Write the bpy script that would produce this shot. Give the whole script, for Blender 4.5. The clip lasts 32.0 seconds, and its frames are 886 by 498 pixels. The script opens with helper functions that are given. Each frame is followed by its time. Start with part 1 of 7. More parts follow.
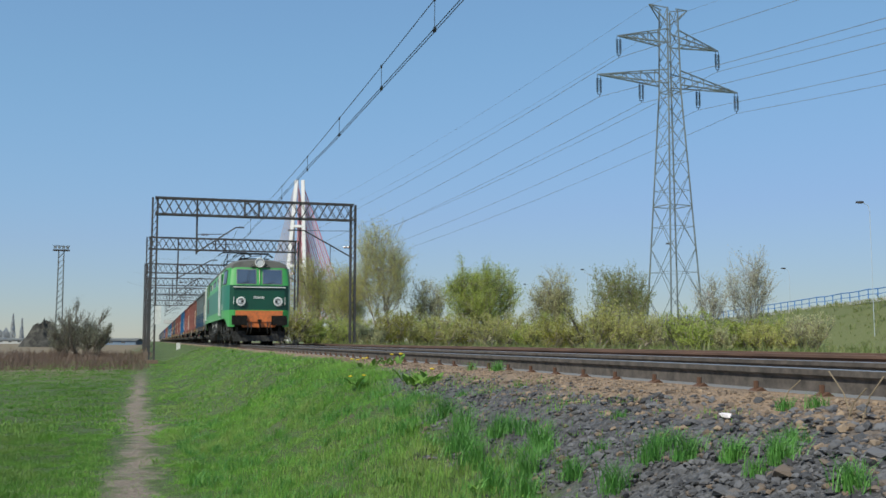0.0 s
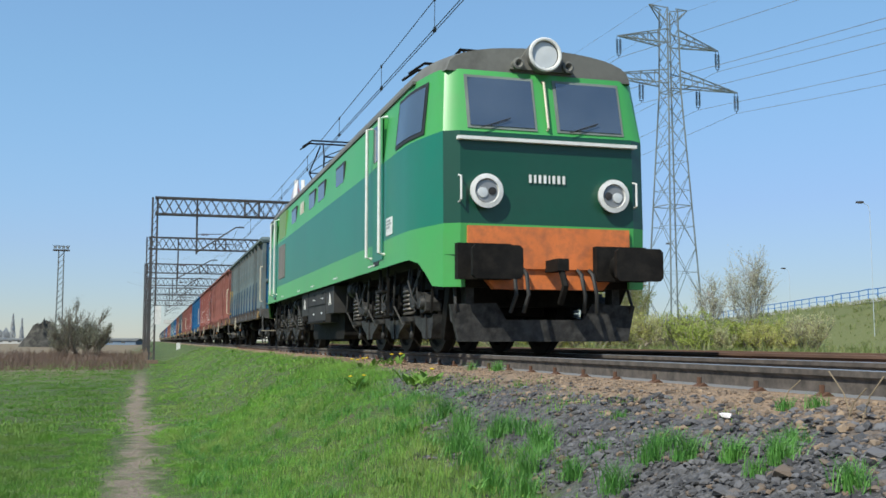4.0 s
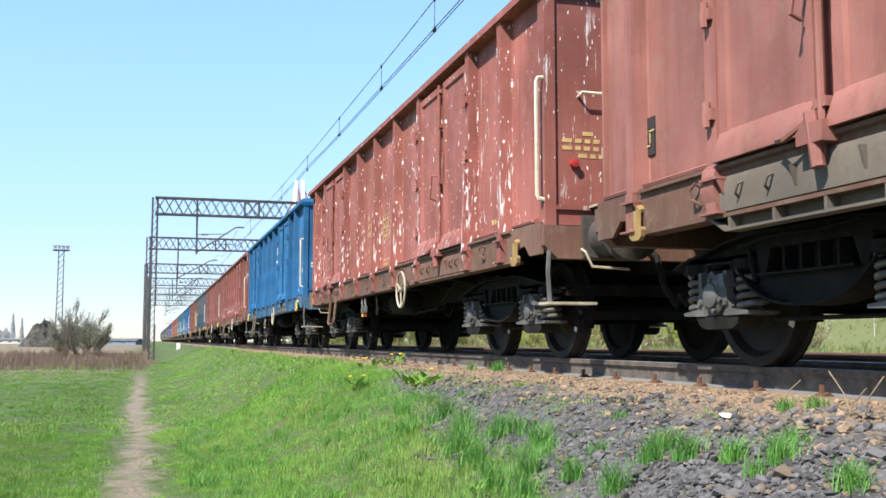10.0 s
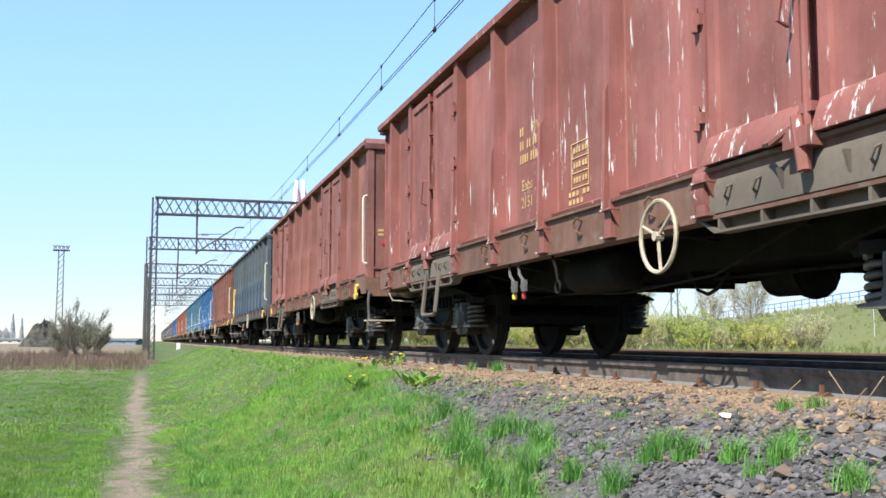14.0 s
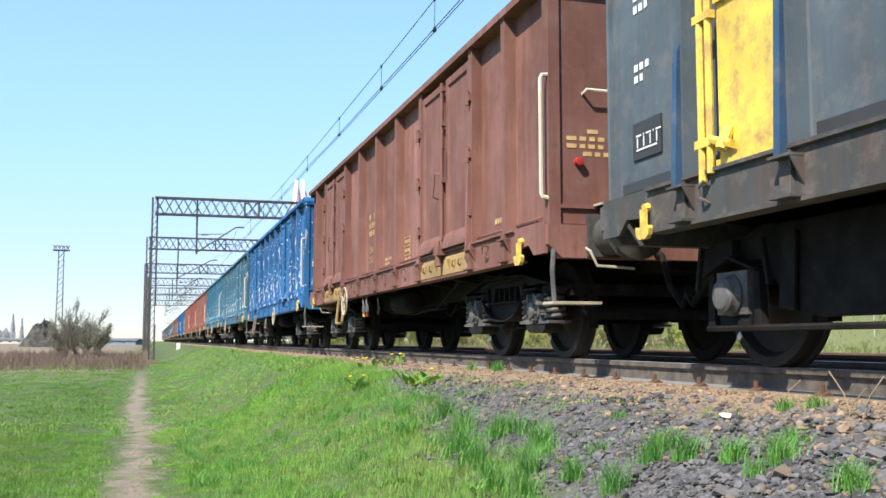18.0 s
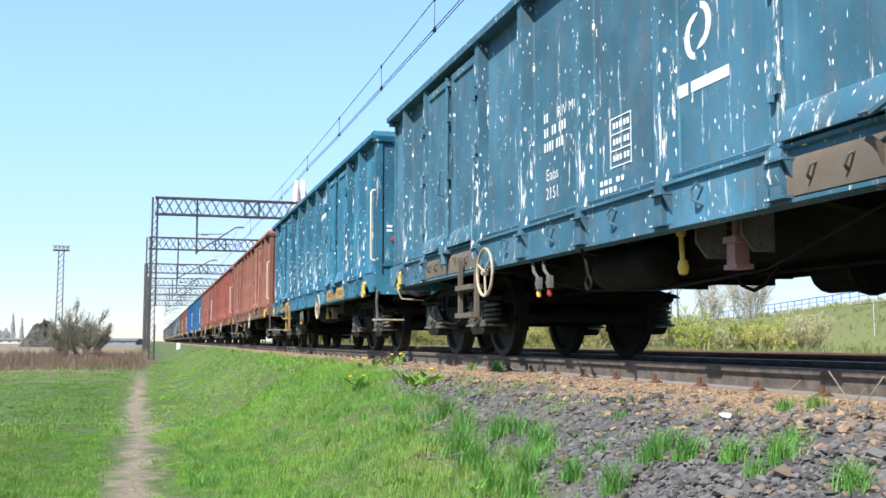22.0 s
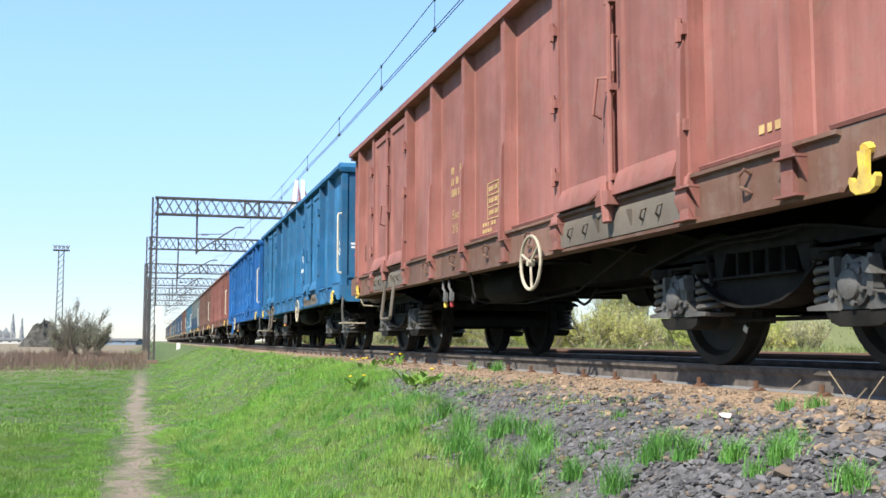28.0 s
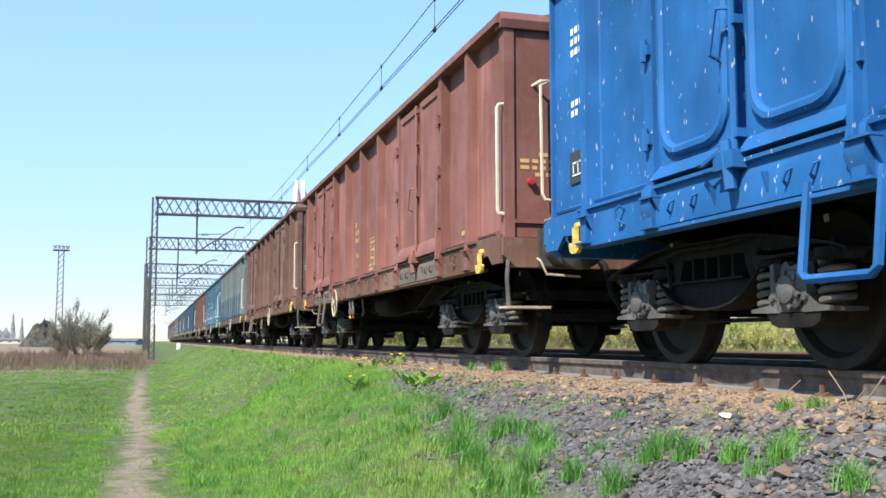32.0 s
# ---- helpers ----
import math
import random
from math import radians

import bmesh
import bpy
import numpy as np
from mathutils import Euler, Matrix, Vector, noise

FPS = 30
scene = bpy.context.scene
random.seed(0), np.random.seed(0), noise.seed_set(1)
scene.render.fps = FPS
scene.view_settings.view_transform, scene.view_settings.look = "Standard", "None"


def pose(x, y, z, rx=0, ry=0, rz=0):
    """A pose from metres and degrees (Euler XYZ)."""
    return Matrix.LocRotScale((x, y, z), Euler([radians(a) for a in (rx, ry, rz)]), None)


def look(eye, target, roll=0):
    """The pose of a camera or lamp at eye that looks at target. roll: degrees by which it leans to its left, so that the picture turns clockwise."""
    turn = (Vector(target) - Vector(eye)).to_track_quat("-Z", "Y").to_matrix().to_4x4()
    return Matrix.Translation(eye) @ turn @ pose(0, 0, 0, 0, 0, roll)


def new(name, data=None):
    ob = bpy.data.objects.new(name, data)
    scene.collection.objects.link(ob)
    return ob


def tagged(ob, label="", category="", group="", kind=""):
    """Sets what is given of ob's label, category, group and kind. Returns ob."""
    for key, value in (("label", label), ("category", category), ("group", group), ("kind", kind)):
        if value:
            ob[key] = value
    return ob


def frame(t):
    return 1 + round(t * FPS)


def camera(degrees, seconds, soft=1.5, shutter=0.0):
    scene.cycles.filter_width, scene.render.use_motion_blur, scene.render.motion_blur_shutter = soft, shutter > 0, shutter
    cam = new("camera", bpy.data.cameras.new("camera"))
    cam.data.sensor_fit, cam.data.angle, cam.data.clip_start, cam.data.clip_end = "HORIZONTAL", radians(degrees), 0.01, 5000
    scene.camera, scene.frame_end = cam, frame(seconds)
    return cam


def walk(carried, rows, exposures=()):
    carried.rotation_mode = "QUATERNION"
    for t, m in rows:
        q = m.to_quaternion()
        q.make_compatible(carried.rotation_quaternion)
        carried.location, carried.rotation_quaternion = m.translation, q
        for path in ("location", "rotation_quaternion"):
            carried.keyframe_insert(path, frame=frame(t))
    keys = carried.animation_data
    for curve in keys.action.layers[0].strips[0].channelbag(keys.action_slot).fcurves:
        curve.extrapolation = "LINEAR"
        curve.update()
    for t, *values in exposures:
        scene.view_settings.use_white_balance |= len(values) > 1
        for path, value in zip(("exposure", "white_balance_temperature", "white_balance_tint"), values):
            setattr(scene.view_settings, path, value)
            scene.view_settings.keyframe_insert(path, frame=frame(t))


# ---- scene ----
# The rail heads lie at z = 0; the track runs along y and the train comes down it towards the camera.
EYE = (0.0, 0.0, 0.166)
cam = camera(47.97, 32.0, soft=1.6)
STILL = pose(EYE[0], EYE[1], EYE[2], 90 + 5.282, 0, -16.215)
walk(cam, [(0, STILL), (32, STILL)],
     exposures=[(0, 0.0, 6600, 3), (3.5, 0.04, 6600, 3), (4.4, 0.55, 6550, 5), (5.5, 0.88, 6700, 9), (6.2, 0.95, 6750, 9), (7, 1.05, 6750, 9), (32, 1.05, 6750, 9)])

# ---- light ----
SUN = Vector((-0.55, -0.42, 0.73)).normalized()
world = bpy.data.worlds.new("sky")
scene.world = world
world.use_nodes = True
wn = world.node_tree
sky = wn.nodes.new("ShaderNodeTexSky")
sky.sky_type = "NISHITA"
sky.sun_disc = False
sky.sun_elevation = math.asin(SUN.z)
sky.sun_rotation = math.atan2(SUN.x, SUN.y)
sky.air_density, sky.dust_density, sky.ozone_density = 0.75, 0.25, 3.0
wn.nodes["Background"].inputs["Strength"].default_value = 0.15
# thin spring haze evens the sky out between zenith and horizon
lum = wn.nodes.new("ShaderNodeRGBToBW")
den = wn.nodes.new("ShaderNodeMath")
den.operation = "MULTIPLY_ADD"
den.inputs[1].default_value, den.inputs[2].default_value = 0.48, 1.0
hazy = wn.nodes.new("ShaderNodeMath")
hazy.operation = "DIVIDE"
hazy.inputs[0].default_value = 2.25
gain = wn.nodes.new("ShaderNodeVectorMath")
gain.operation = "SCALE"
wn.links.new(sky.outputs[0], lum.inputs[0])
wn.links.new(lum.outputs[0], den.inputs[0])
wn.links.new(den.outputs[0], hazy.inputs[1])
wn.links.new(sky.outputs[0], gain.inputs[0])
wn.links.new(hazy.outputs[0], gain.inputs["Scale"])
tint = wn.nodes.new("ShaderNodeVectorMath")
tint.operation = "MULTIPLY"
low = wn.nodes.new("ShaderNodeMapRange")
low.inputs["From Min"].default_value, low.inputs["From Max"].default_value = 2.3, 4.5
shade = wn.nodes.new("ShaderNodeMix")
shade.data_type = "RGBA"
shade.inputs[6].default_value, shade.inputs[7].default_value = (0.97, 1.035, 0.98, 1), (0.98, 0.935, 1.0, 1)
wn.links.new(lum.outputs[0], low.inputs["Value"])
wn.links.new(low.outputs[0], shade.inputs[0])
wn.links.new(shade.outputs[2], tint.inputs[1])
wn.links.new(gain.outputs[0], tint.inputs[0])
wn.links.new(tint.outputs[0], wn.nodes["Background"].inputs["Color"])
sun = new("sun", bpy.data.lights.new("sun", "SUN"))
sun.data.energy, sun.data.angle, sun.data.color = 4.5, radians(0.5), (1.0, 0.95, 0.87)
sun.matrix_world = look(SUN * 50, (0, 0, 0))

# ---- shapes ----
class Shape:
    """Vertices and faces of one mesh, put together from simple solids."""

    def __init__(self):
        self.v, self.f = [], []

    def add(self, vs, fs):
        n = len(self.v)
        self.v += [tuple(p) for p in vs]
        self.f += [tuple(i + n for i in q) for q in fs]
        return self

    def box(self, x0, x1, y0, y1, z0, z1):
        vs = [(x, y, z) for z in (z0, z1) for y in (y0, y1) for x in (x0, x1)]
        return self.add(vs, [(0, 2, 3, 1), (4, 5, 7, 6), (0, 1, 5, 4), (2, 6, 7, 3), (0, 4, 6, 2), (1, 3, 7, 5)])

    def prism(self, poly, a, b, axis="x"):
        """A flat outline drawn out along an axis; x: outline in (y, z), y: in (x, z), z: in (x, y)."""
        put = {"x": lambda p, t: (t, p[0], p[1]), "y": lambda p, t: (p[0], t, p[1]), "z": lambda p, t: (p[0], p[1], t)}[axis]
        n = len(poly)
        vs = [put(p, a) for p in poly] + [put(p, b) for p in poly]
        return self.add(vs, [tuple(range(n))[::-1], tuple(range(n, 2 * n))] +
                        [(i, (i + 1) % n, n + (i + 1) % n, n + i) for i in range(n)])

    def lathe(self, profile, centre, axis="x", n=20):
        """A turned solid: (radius, place along the axis) pairs."""
        vs = []
        for r, h in profile:
            for k in range(n):
                c, s = r * math.cos(math.tau * k / n), r * math.sin(math.tau * k / n)
                p = {"x": (h, c, s), "y": (s, h, c), "z": (c, s, h)}[axis]
                vs.append((centre[0] + p[0], centre[1] + p[1], centre[2] + p[2]))
        fs = [(j * n + k, j * n + (k + 1) % n, (j + 1) * n + (k + 1) % n, (j + 1) * n + k)
              for j in range(len(profile) - 1) for k in range(n)]
        if profile[0][0] > 0:
            fs.append(tuple(range(n))[::-1])
        if profile[-1][0] > 0:
            fs.append(tuple(range((len(profile) - 1) * n, len(profile) * n)))
        return self.add(vs, fs)

    def rod(self, p, q, r, n=6, r2=None):
        p, q = Vector(p), Vector(q)
        d = (q - p).normalized()
        u = d.orthogonal().normalized()
        w = d.cross(u)
        r2 = r if r2 is None else r2
        vs = [p + r * (u * math.cos(math.tau * k / n) + w * math.sin(math.tau * k / n)) for k in range(n)]
        vs += [q + r2 * (u * math.cos(math.tau * k / n) + w * math.sin(math.tau * k / n)) for k in range(n)]
        return self.add(vs, [(k, (k + 1) % n, n + (k + 1) % n, n + k) for k in range(n)] +
                        [tuple(range(n))[::-1], tuple(range(n, 2 * n))])

    def path(self, pts, r, n=6):
        """A bent tube through the points, all of one piece."""
        pts = [Vector(p) for p in pts]
        u, rings, m = None, [], len(pts)
        for i, p in enumerate(pts):
            d = (pts[min(i + 1, m - 1)] - pts[max(i - 1, 0)]).normalized()
            u = d.orthogonal().normalized() if u is None else (u - d * u.dot(d)).normalized()
            w = d.cross(u)
            rings += [p + r * (u * math.cos(math.tau * k / n) + w * math.sin(math.tau * k / n)) for k in range(n)]
        fs = [(i * n + k, i * n + (k + 1) % n, (i + 1) * n + (k + 1) % n, (i + 1) * n + k) for i in range(m - 1) for k in range(n)]
        return self.add(rings, fs + [tuple(range(n))[::-1], tuple(range((m - 1) * n, m * n))])

    def bar(self, p, q, w, h=None):
        """A square bar from p to q."""
        return self.rod(p, q, w * 0.7071, 4)

    def coil(self, centre, radius, z0, z1, turns, r, n=6, step=14):
        pts = [(centre[0] + radius * math.cos(math.tau * k / step), centre[1] + radius * math.sin(math.tau * k / step),
                z0 + (z1 - z0) * k / (turns * step)) for k in range(int(turns * step) + 1)]
        return self.path(pts, r, n)

    def ring(self, centre, radius, r, axis="x", n=24, m=6):
        pts = []
        for k in range(n + 1):
            c, s = radius * math.cos(math.tau * k / n), radius * math.sin(math.tau * k / n)
            p = {"x": (0, c, s), "y": (s, 0, c), "z": (c, s, 0)}[axis]
            pts.append((centre[0] + p[0], centre[1] + p[1], centre[2] + p[2]))
        return self.path(pts, r, m)

    def mesh(self, name, material, smooth=0.0):
        me = bpy.data.meshes.new(name)
        me.from_pydata(self.v, [], self.f)
        bm = bmesh.new()
        bm.from_mesh(me)
        bmesh.ops.recalc_face_normals(bm, faces=bm.faces)
        bm.to_mesh(me)
        bm.free()
        me.materials.append(material)
        if smooth:
            me.shade_smooth()
            me.set_sharp_from_angle(angle=smooth)
        return me


def part(name, shape, material, parent, label="", at=None, smooth=0.7):
    """One mesh object under a thing or a part. shape: a Shape, or a mesh that is already made."""
    me = shape if isinstance(shape, bpy.types.Mesh) else shape.mesh(name, material, smooth)
    ob = new(name, me)
    ob.parent = parent
    if at is not None:
        ob.matrix_basis = at
    return tagged(ob, label)


def solid(name, shape, material, label, category, group="", kind="", at=None, smooth=0.7):
    """A thing of one mesh."""
    me = shape if isinstance(shape, bpy.types.Mesh) else shape.mesh(name, material, smooth)
    ob = new(name, me)
    if at is not None:
        ob.matrix_basis = at
    return tagged(ob, label, category, group, kind)


def thing(name, m, label, category, group=""):
    ob = new(name)
    ob.empty_display_size = 0.2
    ob.matrix_basis = m
    return tagged(ob, label, category, group)


# ---- materials ----
class Nodes:
    def __init__(self, name, rough=0.6, metal=0.0):
        self.m = bpy.data.materials.new(name)
        self.m.use_nodes = True
        self.t = self.m.node_tree
        self.b = self.t.nodes["Principled BSDF"]
        self.b.inputs["Roughness"].default_value = rough
        self.b.inputs["Metallic"].default_value = metal
        self.co = None

    def node(self, kind, **kw):
        n = self.t.nodes.new(kind)
        for k, v in kw.items():
            if k == "operation":
                n.operation = v
            elif k == "blend_type":
                n.blend_type = v
        return n

    def link(self, a, b):
        self.t.links.new(a, b)

    def coords(self, scale=(1, 1, 1), world=False):
        if world:
            src = self.node("ShaderNodeNewGeometry").outputs["Position"]
        else:
            src = self.node("ShaderNodeTexCoord").outputs["Object"]
        mp = self.node("ShaderNodeMapping")
        mp.inputs["Scale"].default_value = scale
        self.link(src, mp.inputs["Vector"])
        return mp.outputs[0]

    def noise(self, vec, scale, detail=4, rough=0.55):
        n = self.node("ShaderNodeTexNoise")
        n.inputs["Scale"].default_value, n.inputs["Detail"].default_value = scale, detail
        n.inputs["Roughness"].default_value = rough
        self.link(vec, n.inputs["Vector"])
        return n.outputs["Fac"]

    def ramp(self, fac, lo, hi):
        n = self.node("ShaderNodeMapRange")
        n.inputs["From Min"].default_value, n.inputs["From Max"].default_value = lo, hi
        self.link(fac, n.inputs["Value"])
        return n.outputs[0]

    def mix(self, fac, a, b, kind="MIX"):
        n = self.node("ShaderNodeMix")
        n.data_type, n.blend_type = "RGBA", kind
        for src, i in ((fac, 0), (a, 6), (b, 7)):
            if isinstance(src, (int, float)):
                n.inputs[i].default_value = src
            elif isinstance(src, tuple):
                n.inputs[i].default_value = (*src, 1)
            else:
                self.link(src, n.inputs[i])
        return n.outputs[2]

    def math(self, op, a, b=0.0):
        n = self.node("ShaderNodeMath", operation=op)
        for src, i in ((a, 0), (b, 1)):
            if isinstance(src, (int, float)):
                n.inputs[i].default_value = src
            else:
                self.link(src, n.inputs[i])
        return n.outputs[0]

    def bump(self, fac, strength=0.3, distance=0.01):
        n = self.node("ShaderNodeBump")
        n.inputs["Strength"].default_value, n.inputs["Distance"].default_value = strength, distance
        self.link(fac, n.inputs["Height"])
        self.link(n.outputs[0], self.b.inputs["Normal"])

    def done(self, colour, rough=None):
        if isinstance(colour, tuple):
            self.b.inputs["Base Color"].default_value = (*colour, 1)
        else:
            self.link(colour, self.b.inputs["Base Color"])
        if rough is not None:
            self.link(rough, self.b.inputs["Roughness"])
        return self.m


def plain(name, colour, rough=0.6, metal=0.0, vary=0.25, scale=6.0, bump=0.0, dirt=None, dirt_amount=0.5, spec=0.5):
    """Paint or metal with two scales of wear."""
    k = Nodes(name, rough, metal)
    k.b.inputs["Specular IOR Level"].default_value = spec
    co = k.coords()
    big, fine = k.noise(co, scale * 0.25, 3), k.noise(co, scale * 5, 5)
    dark = tuple(c * (1 - vary) for c in colour)
    light = tuple(min(1, c * (1 + vary)) for c in colour)
    col = k.mix(k.ramp(big, 0.3, 0.7), dark, light)
    col = k.mix(k.math("MULTIPLY", k.ramp(fine, 0.45, 0.75), 0.35), col, dark)
    if dirt:
        col = k.mix(k.math("MULTIPLY", k.ramp(k.noise(co, scale, 6, 0.65), 0.42, 0.68), dirt_amount), col, dirt)
    if bump:
        k.bump(fine, bump, 0.01)
    return k.done(col)


def wagon_paint(name, colour, white=0.0, rust=0.4, dust=0.3, spots=0.0, heavy=0.0):
    """Weathered wagon paint: faded patches, rust runs, dust, chalky smears and bird-like white spots."""
    k = Nodes(name, 0.62)
    k.b.inputs["Specular IOR Level"].default_value = 0.3
    co = k.coords()
    tall = k.coords((5.0, 5.0, 0.55))
    smear = k.coords((3.2, 3.2, 1.1))
    faded = tuple(min(1, c * 1.28 + 0.012) for c in colour)
    deep = tuple(c * 0.68 for c in colour)
    col = k.mix(k.ramp(k.noise(co, 0.9, 3), 0.32, 0.68), deep, faded)
    # each panel between two posts has weathered a little differently
    sep = k.node("ShaderNodeSeparateXYZ")
    k.link(co, sep.inputs[0])
    bay = k.math("FLOOR", k.math("DIVIDE", k.math("ABSOLUTE", sep.outputs[1]), 1.12))
    wn_ = k.node("ShaderNodeTexWhiteNoise")
    wn_.noise_dimensions = "1D"
    k.link(k.math("ADD", k.math("MULTIPLY", bay, 7.31), k.math("MULTIPLY", k.node("ShaderNodeObjectInfo").outputs["Random"], 50.0)), wn_.inputs["W"])
    col = k.mix(k.math("MULTIPLY", k.math("POWER", wn_.outputs["Value"], 1.6), 0.25 + 0.9 * dust), col, tuple(c * 0.5 for c in colour))
    col = k.mix(k.math("MULTIPLY", k.ramp(k.noise(tall, 1.6, 5, 0.6), 0.46, 0.70), rust), col, (0.115, 0.046, 0.025))
    col = k.mix(k.math("MULTIPLY", k.ramp(k.noise(k.coords((9.0, 9.0, 0.5)), 1.3, 5, 0.7), 0.5, 0.68), 0.15 + 0.5 * dust), col, tuple(c * 0.45 for c in colour))
    col = k.mix(k.math("MULTIPLY", k.ramp(k.noise(co, 2.3, 6, 0.75), 0.56, 0.68), 0.06 + 0.75 * rust), col, (0.10, 0.05, 0.032))
    col = k.mix(k.math("MULTIPLY", k.ramp(k.noise(co, 5.5, 6, 0.7), 0.5, 0.78), dust), col, (0.22, 0.19, 0.16))
    col = k.mix(k.math("MULTIPLY", k.ramp(k.noise(co, 26, 4, 0.7), 0.55, 0.75), 0.35), col, deep)
    if white:
        a = k.ramp(k.noise(k.coords((7.0, 7.0, 0.8)), 2.3, 6, 0.74), 0.595 - 0.05 * heavy, 0.65 - 0.05 * heavy)
        b = k.ramp(k.noise(smear, 0.6, 2), 0.47, 0.56)
        col = k.mix(k.math("MULTIPLY", k.math("MULTIPLY", a, b), white), col, (0.75, 0.77, 0.78))
    if spots:
        s = k.ramp(k.noise(k.coords((1, 1, 0.38)), 28, 2, 0.5), 0.69 - 0.07 * heavy, 0.715 - 0.07 * heavy)
        col = k.mix(k.math("MULTIPLY", s, spots), col, (0.78, 0.79, 0.8))
    k.bump(k.noise(co, 3.2, 4, 0.6), 0.25, 0.02)
    return k.done(col, k.ramp(k.noise(co, 4, 4), -0.75, 0.95))


def part_random(k, amount):
    """A grey that differs from piece to piece, round 1."""
    r = k.node("ShaderNodeObjectInfo").outputs["Random"]
    return k.math("ADD", k.math("MULTIPLY", r, 2 * amount), 1 - amount)


def island_random(k):
    return k.node("ShaderNodeNewGeometry").outputs["Random Per Island"]


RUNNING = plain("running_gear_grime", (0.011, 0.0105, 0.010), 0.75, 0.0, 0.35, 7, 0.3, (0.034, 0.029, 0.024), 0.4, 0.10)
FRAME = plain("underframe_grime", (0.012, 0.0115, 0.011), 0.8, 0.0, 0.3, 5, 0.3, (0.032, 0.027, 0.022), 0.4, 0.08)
BUFFER = plain("dusty_buffer_iron", (0.045, 0.043, 0.042), 0.6, 0.0, 0.4, 7, 0.2, (0.10, 0.085, 0.07), 0.5, 0.3)
AXLEBOX = plain("axlebox_dusty_grey", (0.115, 0.114, 0.112), 0.7, 0.0, 0.5, 14, 0.5, (0.04, 0.036, 0.032), 0.75)
SPRING = plain("spring_steel", (0.075, 0.070, 0.064), 0.45, 0.2, 0.3, 9, 0.2, (0.17, 0.145, 0.115), 0.6)
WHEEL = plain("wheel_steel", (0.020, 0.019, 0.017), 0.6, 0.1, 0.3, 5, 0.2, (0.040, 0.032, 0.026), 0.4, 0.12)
TREAD = plain("bright_tread_steel", (0.35, 0.34, 0.33), 0.35, 0.9, 0.2, 6)
HANDLE = plain("cream_painted_rail", (0.62, 0.56, 0.44), 0.55, 0.0, 0.15, 8, 0.0, (0.2, 0.15, 0.1), 0.4)
WHITE = plain("white_paint", (0.72, 0.72, 0.70), 0.55, 0.0, 0.1, 8, 0.0, (0.35, 0.33, 0.3), 0.4)
YELLOW = plain("yellow_paint", (0.70, 0.49, 0.07), 0.55, 0.0, 0.2, 9, 0.0, (0.22, 0.15, 0.08), 0.75)
REDLAMP = plain("red_marker_paint", (0.32, 0.03, 0.03), 0.4, 0.0, 0.15, 8)
OCHRE = plain("ochre_lettering", (0.484, 0.343, 0.148), 0.7, 0.0, 0.2, 30, 0.0, (0.25, 0.1, 0.06), 0.4)
CHALK = plain("white_lettering", (0.66, 0.68, 0.70), 0.7, 0.0, 0.15, 30, 0.0, (0.3, 0.32, 0.35), 0.35)
# black of the marking plate, and of the shade put into the panel slots
PLATE_OR_SHADE = plain("black_plate_and_slot_shade", (0.03, 0.03, 0.032), 0.6, 0.0, 0.2, 8)
GALV = plain("weathered_steel_grey", (0.17, 0.195, 0.195), 0.6, 0.2, 0.25, 3, 0.1, (0.1, 0.06, 0.04), 0.4)
LATTICE = plain("dark_lattice_steel", (0.05, 0.052, 0.056), 0.65, 0.2, 0.25, 3, 0.1, (0.10, 0.06, 0.04), 0.4)

CR, SR = math.cos(radians(16.215)), math.sin(radians(16.215))


def seen_from(side, ahead, z=0.0):
    """A place given by metres to the right of and ahead of the camera's line."""
    return Vector((side * CR + ahead * SR, -side * SR + ahead * CR, z))


def at_px(px, ahead):
    """Side offset at a distance for a bearing across the view."""
    return (px - 784) / 1762 * ahead

# ---- ground and track ----
def smooth(a, b, x):
    t = min(1.0, max(0.0, (x - a) / (b - a)))
    return t * t * (3 - 2 * t)


RAMP_A, RAMP_B = seen_from(at_px(1100, 185), 185).to_2d(), seen_from(at_px(1568, 95), 95).to_2d()   # crest of the road ramp


def ground_z(x, y):
    """Field, embankment of the railway, ballast bed, and the road ramp beyond it."""
    near = smooth(0.55, 3.15, x)
    low = -1.30 + 0.55 * smooth(25, 90, y)
    z = low + (-0.215 - low) * near
    z += 0.066 * smooth(3.05, 3.5, x) * (1 - smooth(5.8, 6.0, x))
    z += -0.10 * smooth(5.9, 6.4, x) * (1 - smooth(6.6, 7.2, x))
    z -= 0.35 * smooth(10.6, 13.0, x)
    if x < 3.2 or x > 10.6:
        z += 0.07 * noise.noise((x * 0.7, y * 0.7, 0)) + 0.05 * noise.noise((x * 2.1, y * 2.1, 3)) + 0.02 * noise.noise((x * 7, y * 7, 5))
    # the ramp climbs towards the right
    d = RAMP_B - RAMP_A
    u = ((x - RAMP_A.x) * d.x + (y - RAMP_A.y) * d.y) / d.length_squared
    side = ((x - RAMP_A.x) * d.y - (y - RAMP_A.y) * d.x) / d.length
    h = 2.2 + 2.5 * min(1.7, max(-0.6, u))
    z += max(0.0, h) * smooth(10.0, 0.0, side) * (1 if side > -14 else smooth(-24, -14, side)) * smooth(-0.9, -0.5, u)
    return z


def grid_lines(near, far, start, growth):
    v, step, out = near, start, [near]
    while v < far:
        v += step
        step *= growth
        out.append(v)
    return out


